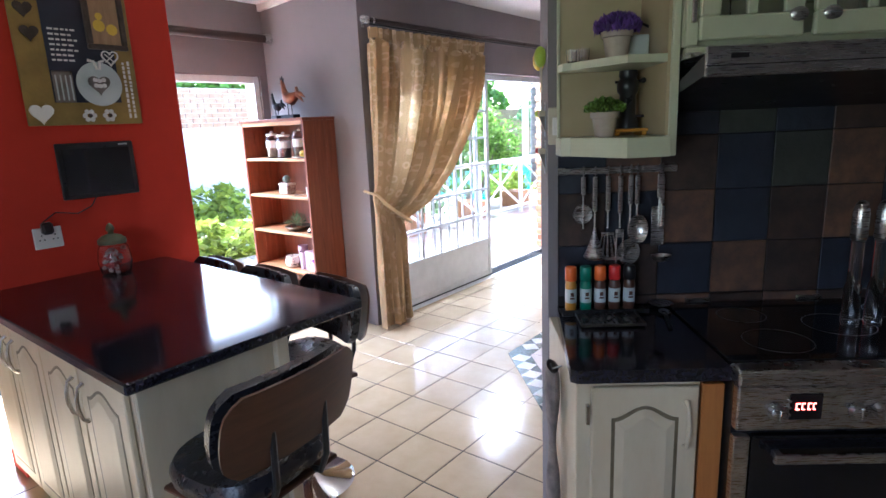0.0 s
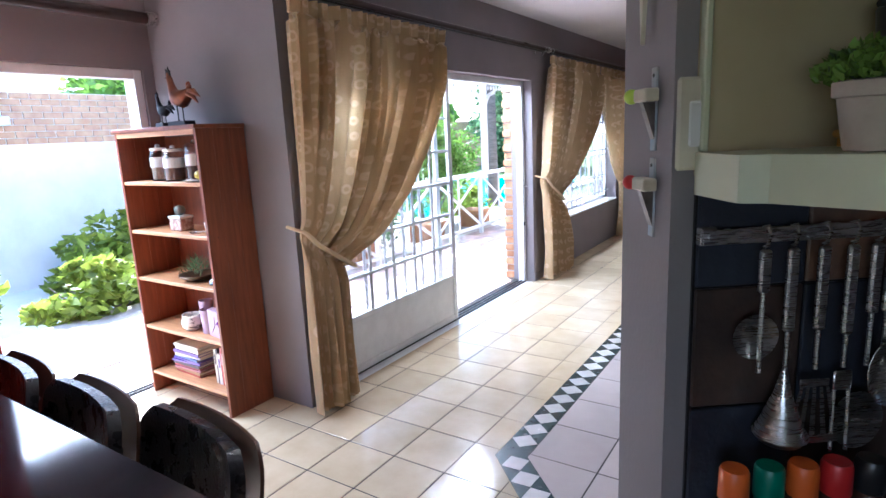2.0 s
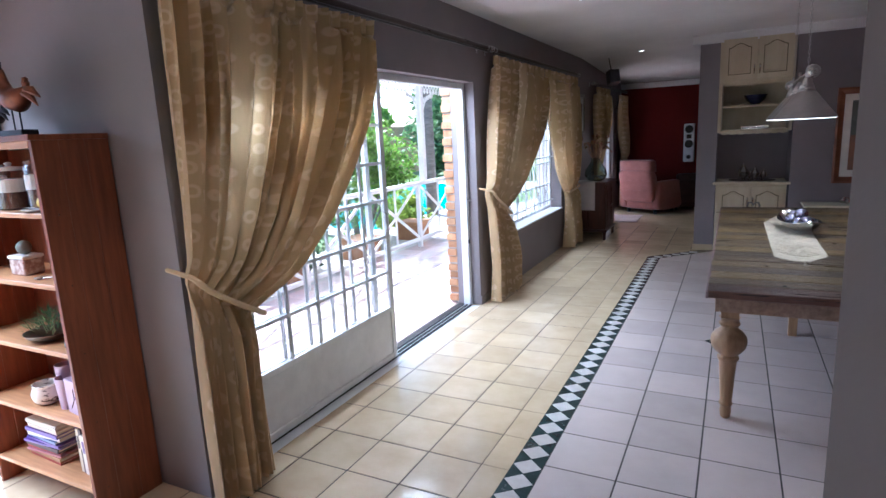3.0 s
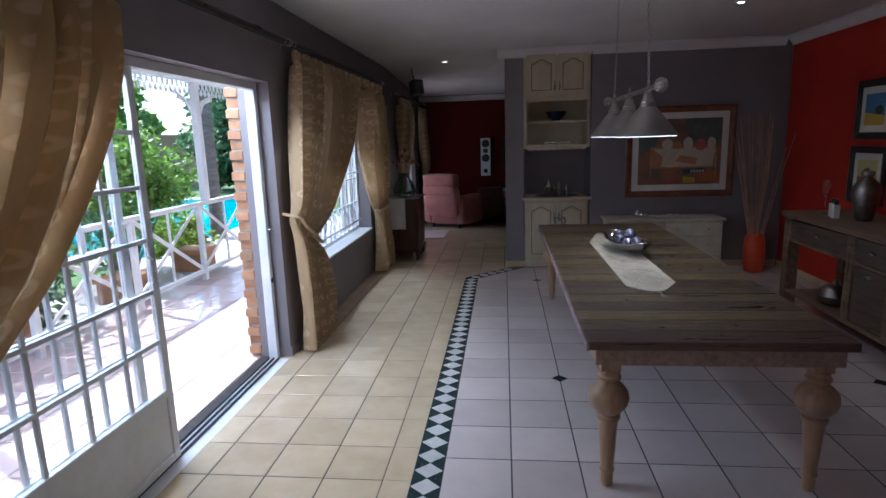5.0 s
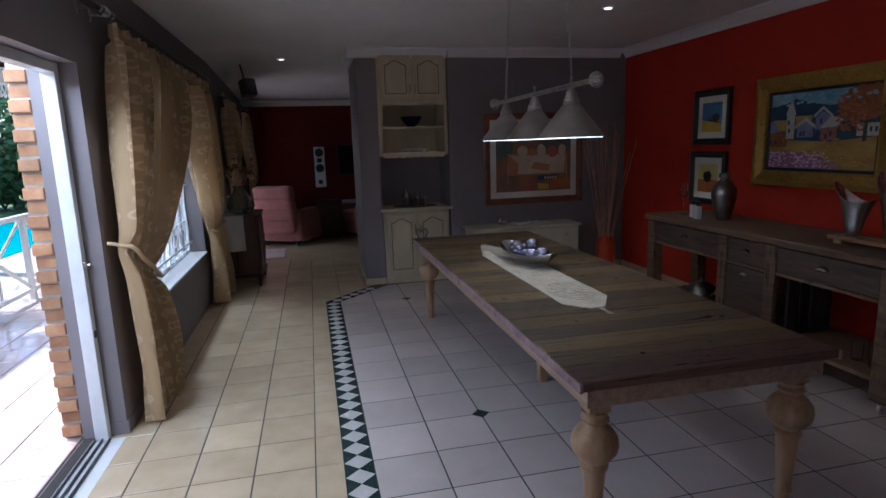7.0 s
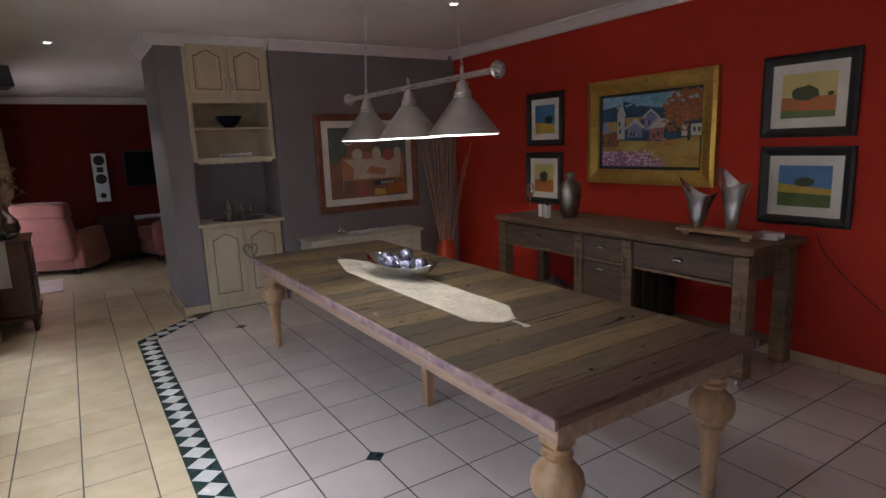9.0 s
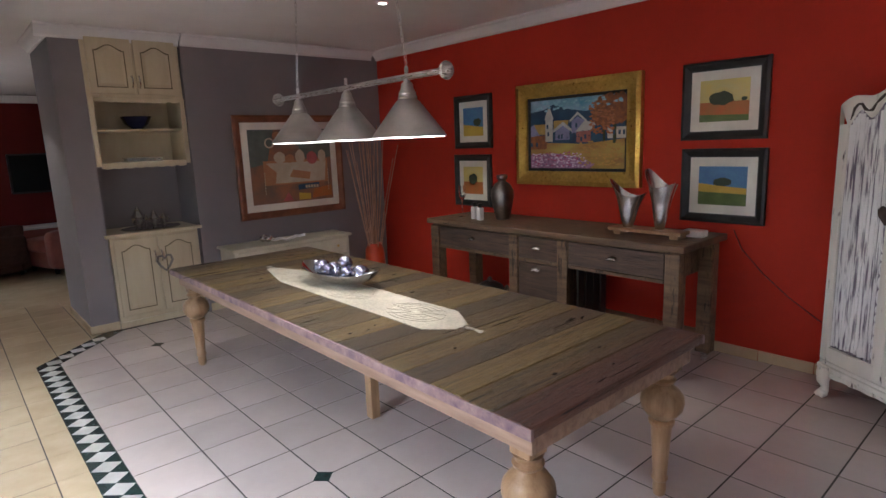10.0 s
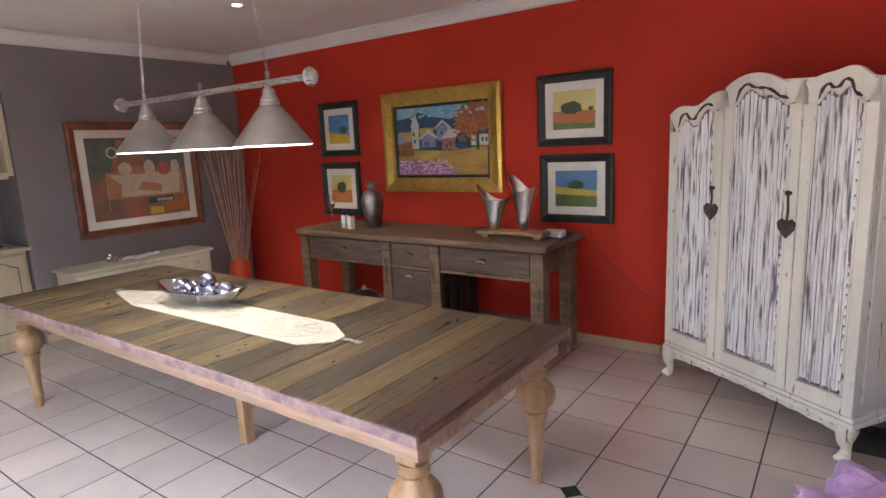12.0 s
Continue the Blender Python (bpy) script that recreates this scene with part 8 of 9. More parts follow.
part("lid", Geo().lathe([(0.043, 0.121), (0.043, 0.135), (0.030, 0.15), (0.010, 0.158), (0.008, 0.165), (0.014, 0.175), (0.010, 0.19), (0.003, 0.20)], 18), mat("dull_green_lid", (0.10, 0.12, 0.06), (0.07, 0.08, 0.04), 0.4), jr, smooth=True)

# on the red pier: collage, tablet, socket
PX = -3.549
tb = thing("wall_tablet", "black wall-mounted tablet screen, switched off", "screen", Matrix.Translation((PX, 3.957, 1.487)))
part("body", Geo().cham(0.0, -0.185, -0.14, 0.016, 0.185, 0.14, 0.005), M_BLACK, tb)
part("glass", Geo().box(0.0162, -0.160, -0.118, 0.0172, 0.160, 0.110), M_BLACKGLASS, tb)
part("maker_mark", Geo().box(0.0164, 0.11, 0.121, 0.0170, 0.155, 0.129), M_LABEL, tb)
so = thing("wall_socket", "white wall socket with a black plug and a thin cable", "socket", Matrix.Translation((PX, 3.675, 1.175)))
part("plate", Geo().cham(0.0, -0.062, -0.052, 0.010, 0.062, 0.052, 0.003), M_SALT, so)
for cy in (-0.028, 0.03):
    for dy, dz in ((0, 0.014), (-0.01, -0.008), (0.01, -0.008)):
        part("pin_hole", Geo().lathe([(0.0038, 0.0102), (0.0038, 0.0108)], 8, (0, cy + dy, dz), "x"), M_BLACK, so)
part("plug", Geo().cham(0.011, -0.03, 0.02, 0.05, 0.02, 0.08, 0.01), M_BLACK, so)
part("cable", Geo().tube([(0.03, -0.02, 0.08), (0.01, 0.05, 0.12), (0.006, 0.15, 0.10), (0.006, 0.22, 0.13), (0.006, 0.25, 0.175)], 0.003, 6), M_BLACK, so)
M_OLIVE = mat("olive_gold_board", (0.30, 0.20, 0.045), (0.20, 0.13, 0.03), 0.6, scale=8, bump=0.2)
M_CHALK = mat("blue_black_chalkboard", (0.03, 0.033, 0.055), (0.02, 0.022, 0.04), 0.7, scale=8)
co = thing("kitchen_collage", "olive and black collage board with hearts, plate and lemons", "wall decoration", Matrix.Translation((PX, 3.948, 2.045)))
part("board", Geo().cham(0.0, -0.265, -0.33, 0.018, 0.265, 0.33, 0.004), M_OLIVE, co)
part("chalk_panel", Geo().box(0.0182, -0.14, -0.22, 0.022, 0.17, 0.32), M_CHALK, co)
part("slate_label", Geo().cham(0.0222, -0.135, -0.22, 0.027, -0.045, -0.07, 0.003), M_DARKPEWTER, co)
fr_ = part("lemon_frame", Geo().cham(0.0222, 0.045, 0.04, 0.05, 0.235, 0.065, 0.004).cham(0.0222, 0.045, 0.0655, 0.05, 0.07, 0.33, 0.004).cham(0.0222, 0.21, 0.0655, 0.05, 0.235, 0.33, 0.004), M_RUST, co)
part("lemon_canvas", Geo().box(0.0222, 0.071, 0.066, 0.035, 0.209, 0.32), M_TLEG, co)
for cy, cz, r in ((0.11, 0.155, 0.036), (0.17, 0.14, 0.034), (0.115, 0.20, 0.022)):
    part("painted_lemon", Geo().lathe([(r * 0.4, 0.0), (r * 0.8, 0.004), (r * 0.4, 0.008)], 16, (0.0352, cy, cz), "x"), M_YELLOWE, co, smooth=True)
part("plate", Geo().lathe([(0.02, 0.0225), (0.07, 0.024), (0.105, 0.034), (0.108, 0.034), (0.075, 0.020)], 32, (0.004, 0.07, -0.13), "x"), M_LABEL, co, smooth=True)
def heart2(s, cy, cz):
    pts = []
    for i in range(24):
        a = 2 * math.pi * i / 24
        pts.append((cy + s * 16 * math.sin(a) ** 3 / 17, cz + s * (13 * math.cos(a) - 5 * math.cos(2 * a) - 2 * math.cos(3 * a) - math.cos(4 * a)) / 17))
    return pts
part("plate_heart", Geo().prism(heart2(0.055, 0.07, -0.13), 0.030, 0.042, "x"), M_DARKPEWTER, co)
for k, (dy, dz) in enumerate(((-0.02, 0.02), (0.02, 0.02), (0.0, -0.01), (-0.018, -0.008), (0.02, -0.008), (0, 0.015))):
    part("pebble", Geo().ball((0.042, 0.07 + dy, -0.13 + dz), 0.012, 8, 0.9), M_SALT, co)
part("ribbon", Geo().tube([(0.036, 0.03, -0.015), (0.04, 0.055, -0.02), (0.04, 0.07, -0.06)], 0.007, 6).tube([(0.036, 0.105, -0.015), (0.04, 0.085, -0.02), (0.04, 0.08, -0.06)], 0.007, 6), M_SALT, co)
part("white_heart", Geo().prism(heart2(0.055, -0.205, -0.27), 0.0185, 0.032, "x"), M_SALT, co)
part("lattice_heart", Geo().tube([(0.026, a, b) for a, b in heart2(0.042, 0.145, 0.005)], 0.004, 6, True).tube([(0.026, 0.12, 0.02), (0.026, 0.165, -0.02)], 0.003, 5).tube([(0.026, 0.165, 0.02), (0.026, 0.12, -0.02)], 0.003, 5), M_SALT, co)
for cy, cz in ((-0.205, 0.205), (-0.195, 0.10)):
    part("dark_heart", Geo().prism(heart2(0.042, cy, cz), 0.0185, 0.026, "x"), M_RUST, co)
for cy in (0.005, 0.10):
    g = Geo()
    for i in range(6):
        a = 2 * math.pi * i / 6
        g.ball((0.022, cy + 0.022 * math.cos(a), -0.285 + 0.022 * math.sin(a)), 0.012, 8)
    part("felt_flower", g, M_SALT, co)
    part("flower_button", Geo().ball((0.032, cy, -0.285), 0.010, 8), M_RUST, co)
g = Geo()
r_ = random.Random(6)
for k in range(7):
    L = r_.uniform(0.08, 0.12)
    n = 5
    s = -0.12
    while s < -0.12 + L:
        w_ = r_.uniform(0.012, 0.026)
        g.box(0.0222, s, 0.12 - 0.024 * k, 0.0232, s + w_, 0.129 - 0.024 * k)
        s += w_ + 0.007
part("chalk_lines", g, M_SALT, co)
g = Geo()
for k in range(4):
    g.box(0.0272, -0.125 + 0.022 * k, -0.21, 0.028, -0.118 + 0.022 * k, -0.09)
part("label_lines", g, M_LABEL, co)
g = Geo()
for k in range(2):
    z = -0.30
    while z < -0.02:
        w_ = r_.uniform(0.010, 0.025)
        g.box(0.0185, 0.20 + 0.026 * k, z, 0.0195, 0.212 + 0.026 * k, z + w_)
        z += w_ + 0.006
part("side_lines", g, M_SALT, co)

# ---- breakfast nook: bookcase and what stands on it ----
bc = thing("bookcase", "tall stained pine bookcase with five light pine shelves, half full", "bookcase", Matrix.Translation((-4.338, 5.60, 0)))
BX0, BX1, BD, BH = -0.418, 0.418, 0.322, 1.715
for x0, x1, n_b in ((BX0, BX0 + 0.022, 3), (BX1 - 0.022, BX1, 3)):
    for k in range(n_b):
        part("side_board", Geo().cham(x0, BD * k / n_b + 0.0004, 0.0, x1, BD * (k + 1) / n_b - 0.0004, BH, 0.0015), M_REDWOOD, bc)
part("back_panel", Geo().box(BX0 + 0.0225, BD - 0.012, 0.05, BX1 - 0.0225, BD - 0.002, BH - 0.03), M_REDWOOD, bc)
part("top", Geo().cham(BX0 - 0.008, -0.012, BH + 0.0005, BX1 + 0.008, BD, BH + 0.024, 0.003), M_REDWOOD, bc)
SH = [0.132, 0.455, 0.782, 1.09, 1.397]
for z in SH:
    part("shelf", Geo().cham(BX0 + 0.023, 0.004, z, BX1 - 0.023, BD - 0.013, z + 0.022, 0.003), M_SHELFWOOD, bc, "light pine shelf")
    for dz in (0,):
        for xk in (BX0 + 0.0005, ):
            part("peg", Geo().lathe([(0.004, BX1), (0.004, BX1 + 0.001)], 8, (0, 0.06, z + 0.011), "x"), M_WALNUT, bc)
part("front_top_rail", Geo().cham(BX0 + 0.023, 0.0, BH - 0.03, BX1 - 0.023, 0.018, BH, 0.002), M_SHELFWOOD, bc)


def bk(name, label, cat_, x, d, shelf, rz=0, group=""):
    return thing(name, label, cat_, Matrix.Translation((-4.338 + x, 5.61 + d, (SH[shelf] + 0.0225) if shelf < 5 else BH + 0.0245)) @ Matrix.Rotation(radians(rz), 4, "Z"), group)


M_CANLID = mat("white_printed_lid", (0.72, 0.70, 0.66), (0.6, 0.58, 0.54), 0.4)
M_CANFILL = mat("brown_dried_fruit", (0.30, 0.16, 0.09), (0.14, 0.07, 0.05), 0.7, scale=60, bump=0.4)
M_NUTS = mat("pale_biscuits", (0.55, 0.42, 0.27), (0.35, 0.24, 0.14), 0.7, scale=50, bump=0.4)
for x, d, r, h, mf in ((-0.15, 0.10, 0.052, 0.20, M_NUTS), (0.02, 0.09, 0.060, 0.19, M_CANFILL), (0.19, 0.12, 0.055, 0.215, M_CANFILL)):
    c = bk("storage_jar", "tall glass storage jar with a white printed band", "jar", x, d, 4, 0, "storage jars")
    part("jar", Geo().lathe([(r - 0.006, 0), (r, 0.006), (r, h - 0.03), (r - 0.008, h - 0.016), (r - 0.011, h - 0.016), (r - 0.004, h - 0.032), (r - 0.004, 0.008)], 22), M_GLASS, c, smooth=True)
    part("filling", Geo().lathe([(r - 0.006, 0.009), (r - 0.006, h * 0.66), (r * 0.4, h * 0.70)], 18), mf, c, smooth=True)
    part("lid", Geo().lathe([(r - 0.007, h - 0.0155), (r - 0.005, h - 0.012), (r - 0.005, h), (0.018, h + 0.003), (0.010, h + 0.006), (0.016, h + 0.018), (0.004, h + 0.024)], 20), M_GLASS if x > 0.1 else M_CANLID, c, smooth=True)
    part("printed_band", Geo().lathe([(r + 0.0006, h * 0.42), (r + 0.0006, h * 0.72)], 22), M_CANLID, c)
pl = bk("small_plate", "small white plate on the bookcase's top shelf", "plate", 0.28, 0.06, 4)
part("plate", Geo().lathe([(0.03, 0), (0.075, 0.010), (0.076, 0.013), (0.03, 0.004)], 26), M_SALT, pl, smooth=True)
solo("lemon", Geo().lathe([(0.003, -0.04), (0.014, -0.034), (0.026, -0.015), (0.027, 0.01), (0.018, 0.028), (0.006, 0.036), (0.003, 0.04)], 16, axis="x"), M_YELLOWE, "bright yellow lemon lying on the small plate", "lemon", m=Matrix.Translation((-4.048, 5.68, SH[4] + 0.0225 + 0.036)), smooth=True)
M_PLUSH = mat("mottled_cream_ceramic", (0.55, 0.45, 0.38), (0.30, 0.16, 0.13), 0.6, scale=40, width=0.2)
o1 = bk("trinket_box", "small patterned trinket box with a round knob", "box", -0.02, 0.11, 3)
part("body", Geo().cham(-0.06, -0.045, 0, 0.06, 0.045, 0.075, 0.006), M_PLUSH, o1)
part("lid", Geo().cham(-0.064, -0.049, 0.0755, 0.064, 0.049, 0.092, 0.005), M_CANLID, o1)
part("knob", Geo().ball((0, 0, 0.125), 0.033, 14), mat("dull_green_knob", (0.16, 0.17, 0.13), (0.10, 0.11, 0.09), 0.5), o1, smooth=True)
o2 = bk("plant_cup", "little white cup with a reddish cactus", "plant pot", 0.355, 0.05, 3)
part("cup", Geo().lathe([(0.024, 0), (0.032, 0.075), (0.029, 0.075), (0.022, 0.01)], 18), M_SALT, o2, smooth=True)
part("cactus", Geo().ball((0, 0, 0.10), 0.022, 12, 1.5), mat("red_green_cactus", (0.25, 0.10, 0.06), (0.08, 0.12, 0.05), 0.7, scale=30), o2, smooth=True)
solo("table_spoon", Geo().ball((0.18, 0.05, 0.006), 0.022, 10, 0.3).tube([(0.2, 0.055, 0.006), (0.28, 0.09, 0.012)], 0.0025, 6), M_STEEL, "steel teaspoon lying on the shelf", "spoon", m=Matrix.Translation((-4.338, 5.61, SH[3] + 0.0225)), smooth=True)
gp = bk("dish_garden", "low dark dish with a feathery green plant", "plant", 0.08, 0.11, 2)
part("dish", Geo().lathe([(0.05, 0), (0.10, 0.02), (0.115, 0.04), (0.105, 0.04), (0.05, 0.01)], 22), M_DARKPEWTER, gp, smooth=True)
r_ = random.Random(8)
g = Geo()
for k in range(420):
    a, q, e = r_.uniform(0, 6.28), r_.uniform(0, 0.11) , r_.uniform(0, 1.3)
    P = Vector((q * math.cos(a), q * math.sin(a), 0.04 + (0.12 - q * 0.7) * r_.random()))
    d = Vector((math.cos(a) * math.cos(e), math.sin(a) * math.cos(e), math.sin(e))) * r_.uniform(0.02, 0.045)
    s_ = Vector((-math.sin(a), math.cos(a), 0)) * 0.003
    g.add([tuple(P - s_), tuple(P + s_), tuple(P + d)], [(0, 1, 2)])
part("foliage", g, L_DARK, gp, kind="stuff")
be = bk("table_bell", "small silver reception bell", "bell", 0.30, 0.08, 2)
part("base", Geo().lathe([(0.038, 0), (0.038, 0.006), (0.03, 0.012)], 20), M_BLACK, be, smooth=True)
part("dome", Geo().lathe([(0.040, 0.0125), (0.036, 0.028), (0.022, 0.040), (0.005, 0.044), (0.005, 0.055), (0.008, 0.058)], 20), M_CHROME, be, smooth=True)
M_TRIBAL = mat("black_and_white_glaze", (0.70, 0.66, 0.60), (0.08, 0.06, 0.06), 0.4, scale=22, stretch=(1, 1, 2.2), width=0.04, mid=0.42)
o3 = bk("patterned_jar", "round jar glazed with a black and white pattern", "jar", 0.0, 0.08, 1)
part("jar", Geo().lathe([(0.04, 0), (0.06, 0.02), (0.068, 0.055), (0.055, 0.088), (0.060, 0.10), (0.054, 0.10), (0.05, 0.088), (0.06, 0.055)], 24), M_TRIBAL, o3, smooth=True)
M_LILACP = mat("pale_lilac_card", (0.52, 0.40, 0.50), (0.44, 0.33, 0.44), 0.5, scale=10)
for k, (x, d, r, h) in enumerate(((0.09, 0.13, 0.043, 0.19), (0.155, 0.09, 0.045, 0.15))):
    solo("lilac_beaker", Geo().lathe([(r * 0.8, 0), (r, h), (r - 0.003, h), (r * 0.76, 0.006)], 20), M_LILACP, "pale lilac beaker on the bookcase", "beaker", "lilac beakers", Matrix.Translation((-4.338 + x, 5.61 + d, SH[1] + 0.0225)), True)
o4 = bk("gift_box", "pinkish-lilac gift box with a ribbon drawn on it", "box", 0.30, 0.09, 1, -8)
part("box", Geo().cham(-0.085, -0.05, 0, 0.085, 0.05, 0.165, 0.003), M_LILACP, o4)
part("printed_branch", Geo().tube([(-0.04, -0.0515, 0.03), (0.0, -0.0515, 0.08), (0.05, -0.0515, 0.10)], 0.002, 5).tube([(0.0, -0.0515, 0.08), (0.0, -0.0515, 0.13)], 0.0016, 5), M_WALNUT, o4)
part("bow", Geo().ball((0.065, -0.055, 0.09), 0.012, 8).ball((0.045, -0.055, 0.10), 0.010, 8), mat("purple_bow", (0.20, 0.05, 0.30), (0.14, 0.03, 0.22), 0.5), o4, smooth=True)
# books: a lying stack and an upright row
M_PAGES = mat("book_pages", (0.72, 0.66, 0.54), (0.60, 0.54, 0.42), 0.8, scale=30, stretch=(1, 1, 20))
COVERS = [mat("book_cover_" + n, c, tuple(v * 0.8 for v in c), 0.4, scale=8) for n, c in (("violet", (0.16, 0.09, 0.36)), ("cream", (0.66, 0.60, 0.48)), ("red", (0.42, 0.06, 0.05)), ("blue", (0.10, 0.16, 0.34)), ("white", (0.70, 0.68, 0.66)), ("dark", (0.06, 0.035, 0.04)), ("pink", (0.52, 0.22, 0.25)), ("tan", (0.42, 0.26, 0.13)))]
NAMES = ("violet", "cream", "red", "blue", "white", "dark", "pink", "tan")
r_ = random.Random(21)


def book(w, d, th, c, m, lying):
    """Lying: w along x, d along y, th up; upright: th along x."""
    t = thing("book", NAMES[c] + (" thin book lying in a stack on the shelf" if lying else " book standing upright on the bottom shelf"), "book", m, "stacked books" if lying else "upright books")
    k = 0.003
    if lying:
        part("cover", Geo().box(-w / 2, 0, 0, w / 2, d, k).box(-w / 2, 0, th - k, w / 2, d, th).box(-w / 2, 0, k, w / 2, k, th - k), COVERS[c], t)
        part("pages", Geo().box(-w / 2 + 0.004, k + 0.0005, k + 0.0002, w / 2 - 0.004, d - 0.004, th - k - 0.0002), M_PAGES, t)
    else:
        part("cover", Geo().box(0, 0, 0, k, d, w).box(th - k, 0, 0, th, d, w).box(k, 0, 0, th - k, k, w), COVERS[c], t)
        part("pages", Geo().box(k + 0.0002, k + 0.0005, 0.003, th - k - 0.0002, d - 0.004, w - 0.004), M_PAGES, t)
        part("spine_label", Geo().box(th * 0.2, -0.0008, w * 0.55, th * 0.8, -0.0002, w * 0.85), COVERS[(c + 4) % 8], t)


z = SH[0] + 0.023
for k in range(13):
    th = r_.uniform(0.009, 0.022)
    c = (2, 7, 6, 2, 5, 0, 0, 3, 4, 0, 1, 4, 1)[k]
    book(r_.uniform(0.25, 0.29), 0.20, th, c, Matrix.Translation((-4.553 + 0.11 + r_.uniform(-0.012, 0.012), 5.67 + r_.uniform(0, 0.01), z)) @ Matrix.Rotation(radians(r_.uniform(-5, 5)), 4, "Z"), True)
    z += th + 0.0008
x = -4.145
k = 0
while x < -3.965:
    th = r_.uniform(0.014, 0.034)
    if x + th > -3.947:
        break
    book(r_.uniform(0.19, 0.25), 0.17, th, (1, 5, 4, 2, 1, 4, 5, 1, 4, 7)[k % 10], Matrix.Translation((x, 5.67 + r_.uniform(0, 0.012), SH[0] + 0.0235)), False)
    x += th + 0.001
    k += 1

# two metal roosters on the bookcase
M_COPPER = mat("patinated_copper", (0.30, 0.11, 0.05), (0.13, 0.055, 0.04), 0.45, 0.7, scale=14)
M_IRON = mat("dark_iron", (0.045, 0.040, 0.045), (0.025, 0.022, 0.025), 0.5, 0.6, scale=14)


def rooster(x, d, s, label, base_w):
    t = bk("rooster_figure", label, "figurine", x, d, 5, 0, "metal roosters")
    g = Geo().cham(-base_w, -0.035, 0, base_w, 0.035, 0.028, 0.003)
    for lx in (-0.012, 0.014):
        g.tube([(lx * s, lx * 0.4, 0.028), (lx * s, lx * 0.4, 0.095 * s)], 0.0035, 6)
    part("base_and_legs", g, M_IRON, t)
    body = []
    for px, pz, r in ((-0.055, 0.225, 0.006), (-0.048, 0.205, 0.013), (-0.040, 0.175, 0.015), (-0.03, 0.145, 0.022), (-0.005, 0.118, 0.036), (0.025, 0.112, 0.038), (0.055, 0.125, 0.028), (0.075, 0.14, 0.014), (0.085, 0.15, 0.004)):
        body.append((Vector((px * s, 0, pz * s)), r * s))
    part("body", Geo().tube([p for p, _ in body], [r for _, r in body], 12), M_COPPER if s > 0.9 else M_IRON, t, smooth=True)
    g = Geo()
    for k in range(7):
        a = 0.15 + 0.22 * k
        L = (0.085 + 0.02 * math.sin(k * 1.3)) * s
        c = Vector((0.062 * s, 0.004 * (k - 3), 0.13 * s))
        pts = [c + Vector((math.cos(a) * L * q, 0, math.sin(a) * L * q - 0.055 * s * q * q)) for q in (0, 0.35, 0.7, 1.0)]
        g.tube(pts, [0.006 * s, 0.011 * s, 0.010 * s, 0.003], 6)
    part("tail", g, M_COPPER if s > 0.9 else M_IRON, t, smooth=True)
    g = Geo().prism([(-0.068 * s, 0.215 * s), (-0.038 * s, 0.212 * s), (-0.034 * s, 0.235 * s), (-0.043 * s, 0.228 * s), (-0.048 * s, 0.25 * s), (-0.055 * s, 0.232 * s), (-0.066 * s, 0.243 * s)], -0.003, 0.003, "y")
    g.prism([(-0.062 * s, 0.212 * s), (-0.080 * s, 0.206 * s), (-0.061 * s, 0.203 * s)], -0.003, 0.003, "y")
    part("comb_and_beak", g, M_IRON, t)


rooster(0.12, 0.11, 1.36, "copper-coloured metal rooster with a fanned tail on a black base", 0.085)
rooster(-0.07, 0.12, 0.85, "small slim dark metal rooster on a black base", 0.04)

# ---- passage and lounge ----
M_DARKWOOD = mat("dark_mahogany", (0.075, 0.022, 0.014), (0.04, 0.012, 0.009), 0.3, scale=5, stretch=(6, 6, 0.6), bump=0.04)
M_CLOTH = mat("white_table_cloth", (0.66, 0.63, 0.62), (0.58, 0.55, 0.54), 0.85, scale=8, bump=0.1, bscale=80)
M_GREENGLASS = glass("smoky_green_glass", (0.62, 0.72, 0.68))
cs = thing("console_cabinet", "dark mahogany console cabinet on short legs under a white cloth", "cabinet", Matrix.Translation((-3.29, 13.2, 0)))
part("body", Geo().cham(-0.235, -0.34, 0.16, 0.20, 0.34, 0.85, 0.006), M_DARKWOOD, cs)
part("top", Geo().cham(-0.25, -0.37, 0.8505, 0.235, 0.37, 0.872, 0.005), M_DARKWOOD, cs)
part("bottom_moulding", Geo().cham(-0.245, -0.36, 0.12, 0.225, 0.36, 0.159, 0.008), M_DARKWOOD, cs)
for sx in (-0.21, 0.185):
    for sy in (-0.32, 0.32):
        part("leg", Geo().lathe([(0.016, 0), (0.024, 0.03), (0.02, 0.07), (0.03, 0.1195)], 12, (sx, sy, 0)), M_DARKWOOD, cs, smooth=True)
for a, b in ((-0.325, -0.005), (0.005, 0.325)):
    d = part("door", Geo().cham(0.201, a, 0.20, 0.214, b, 0.82, 0.003).cham(0.2145, a + 0.05, 0.26, 0.222, b - 0.05, 0.76, 0.004), M_DARKWOOD, cs)
    part("knob", Geo().ball((0.232, (b - 0.03 if a < -0.1 else a + 0.03), 0.5), 0.011, 10), M_STEEL, d, smooth=True)


def cloth(u, v):
    # runs across the top and hangs down the near end
    y = -0.382
    q = v * (0.30 + 0.48)
    x = -0.245 + 0.30 * u + 0.01 * math.sin(9 * u)
    if q < 0.42:
        return (x + 0.006 * math.sin(25 * u) * (1 - q / 0.42), y - 0.006 - 0.008 * math.sin(14 * u) * (1 - q / 0.42), 0.455 + q)
    return (x, y - 0.006 + (q - 0.42), 0.8775)


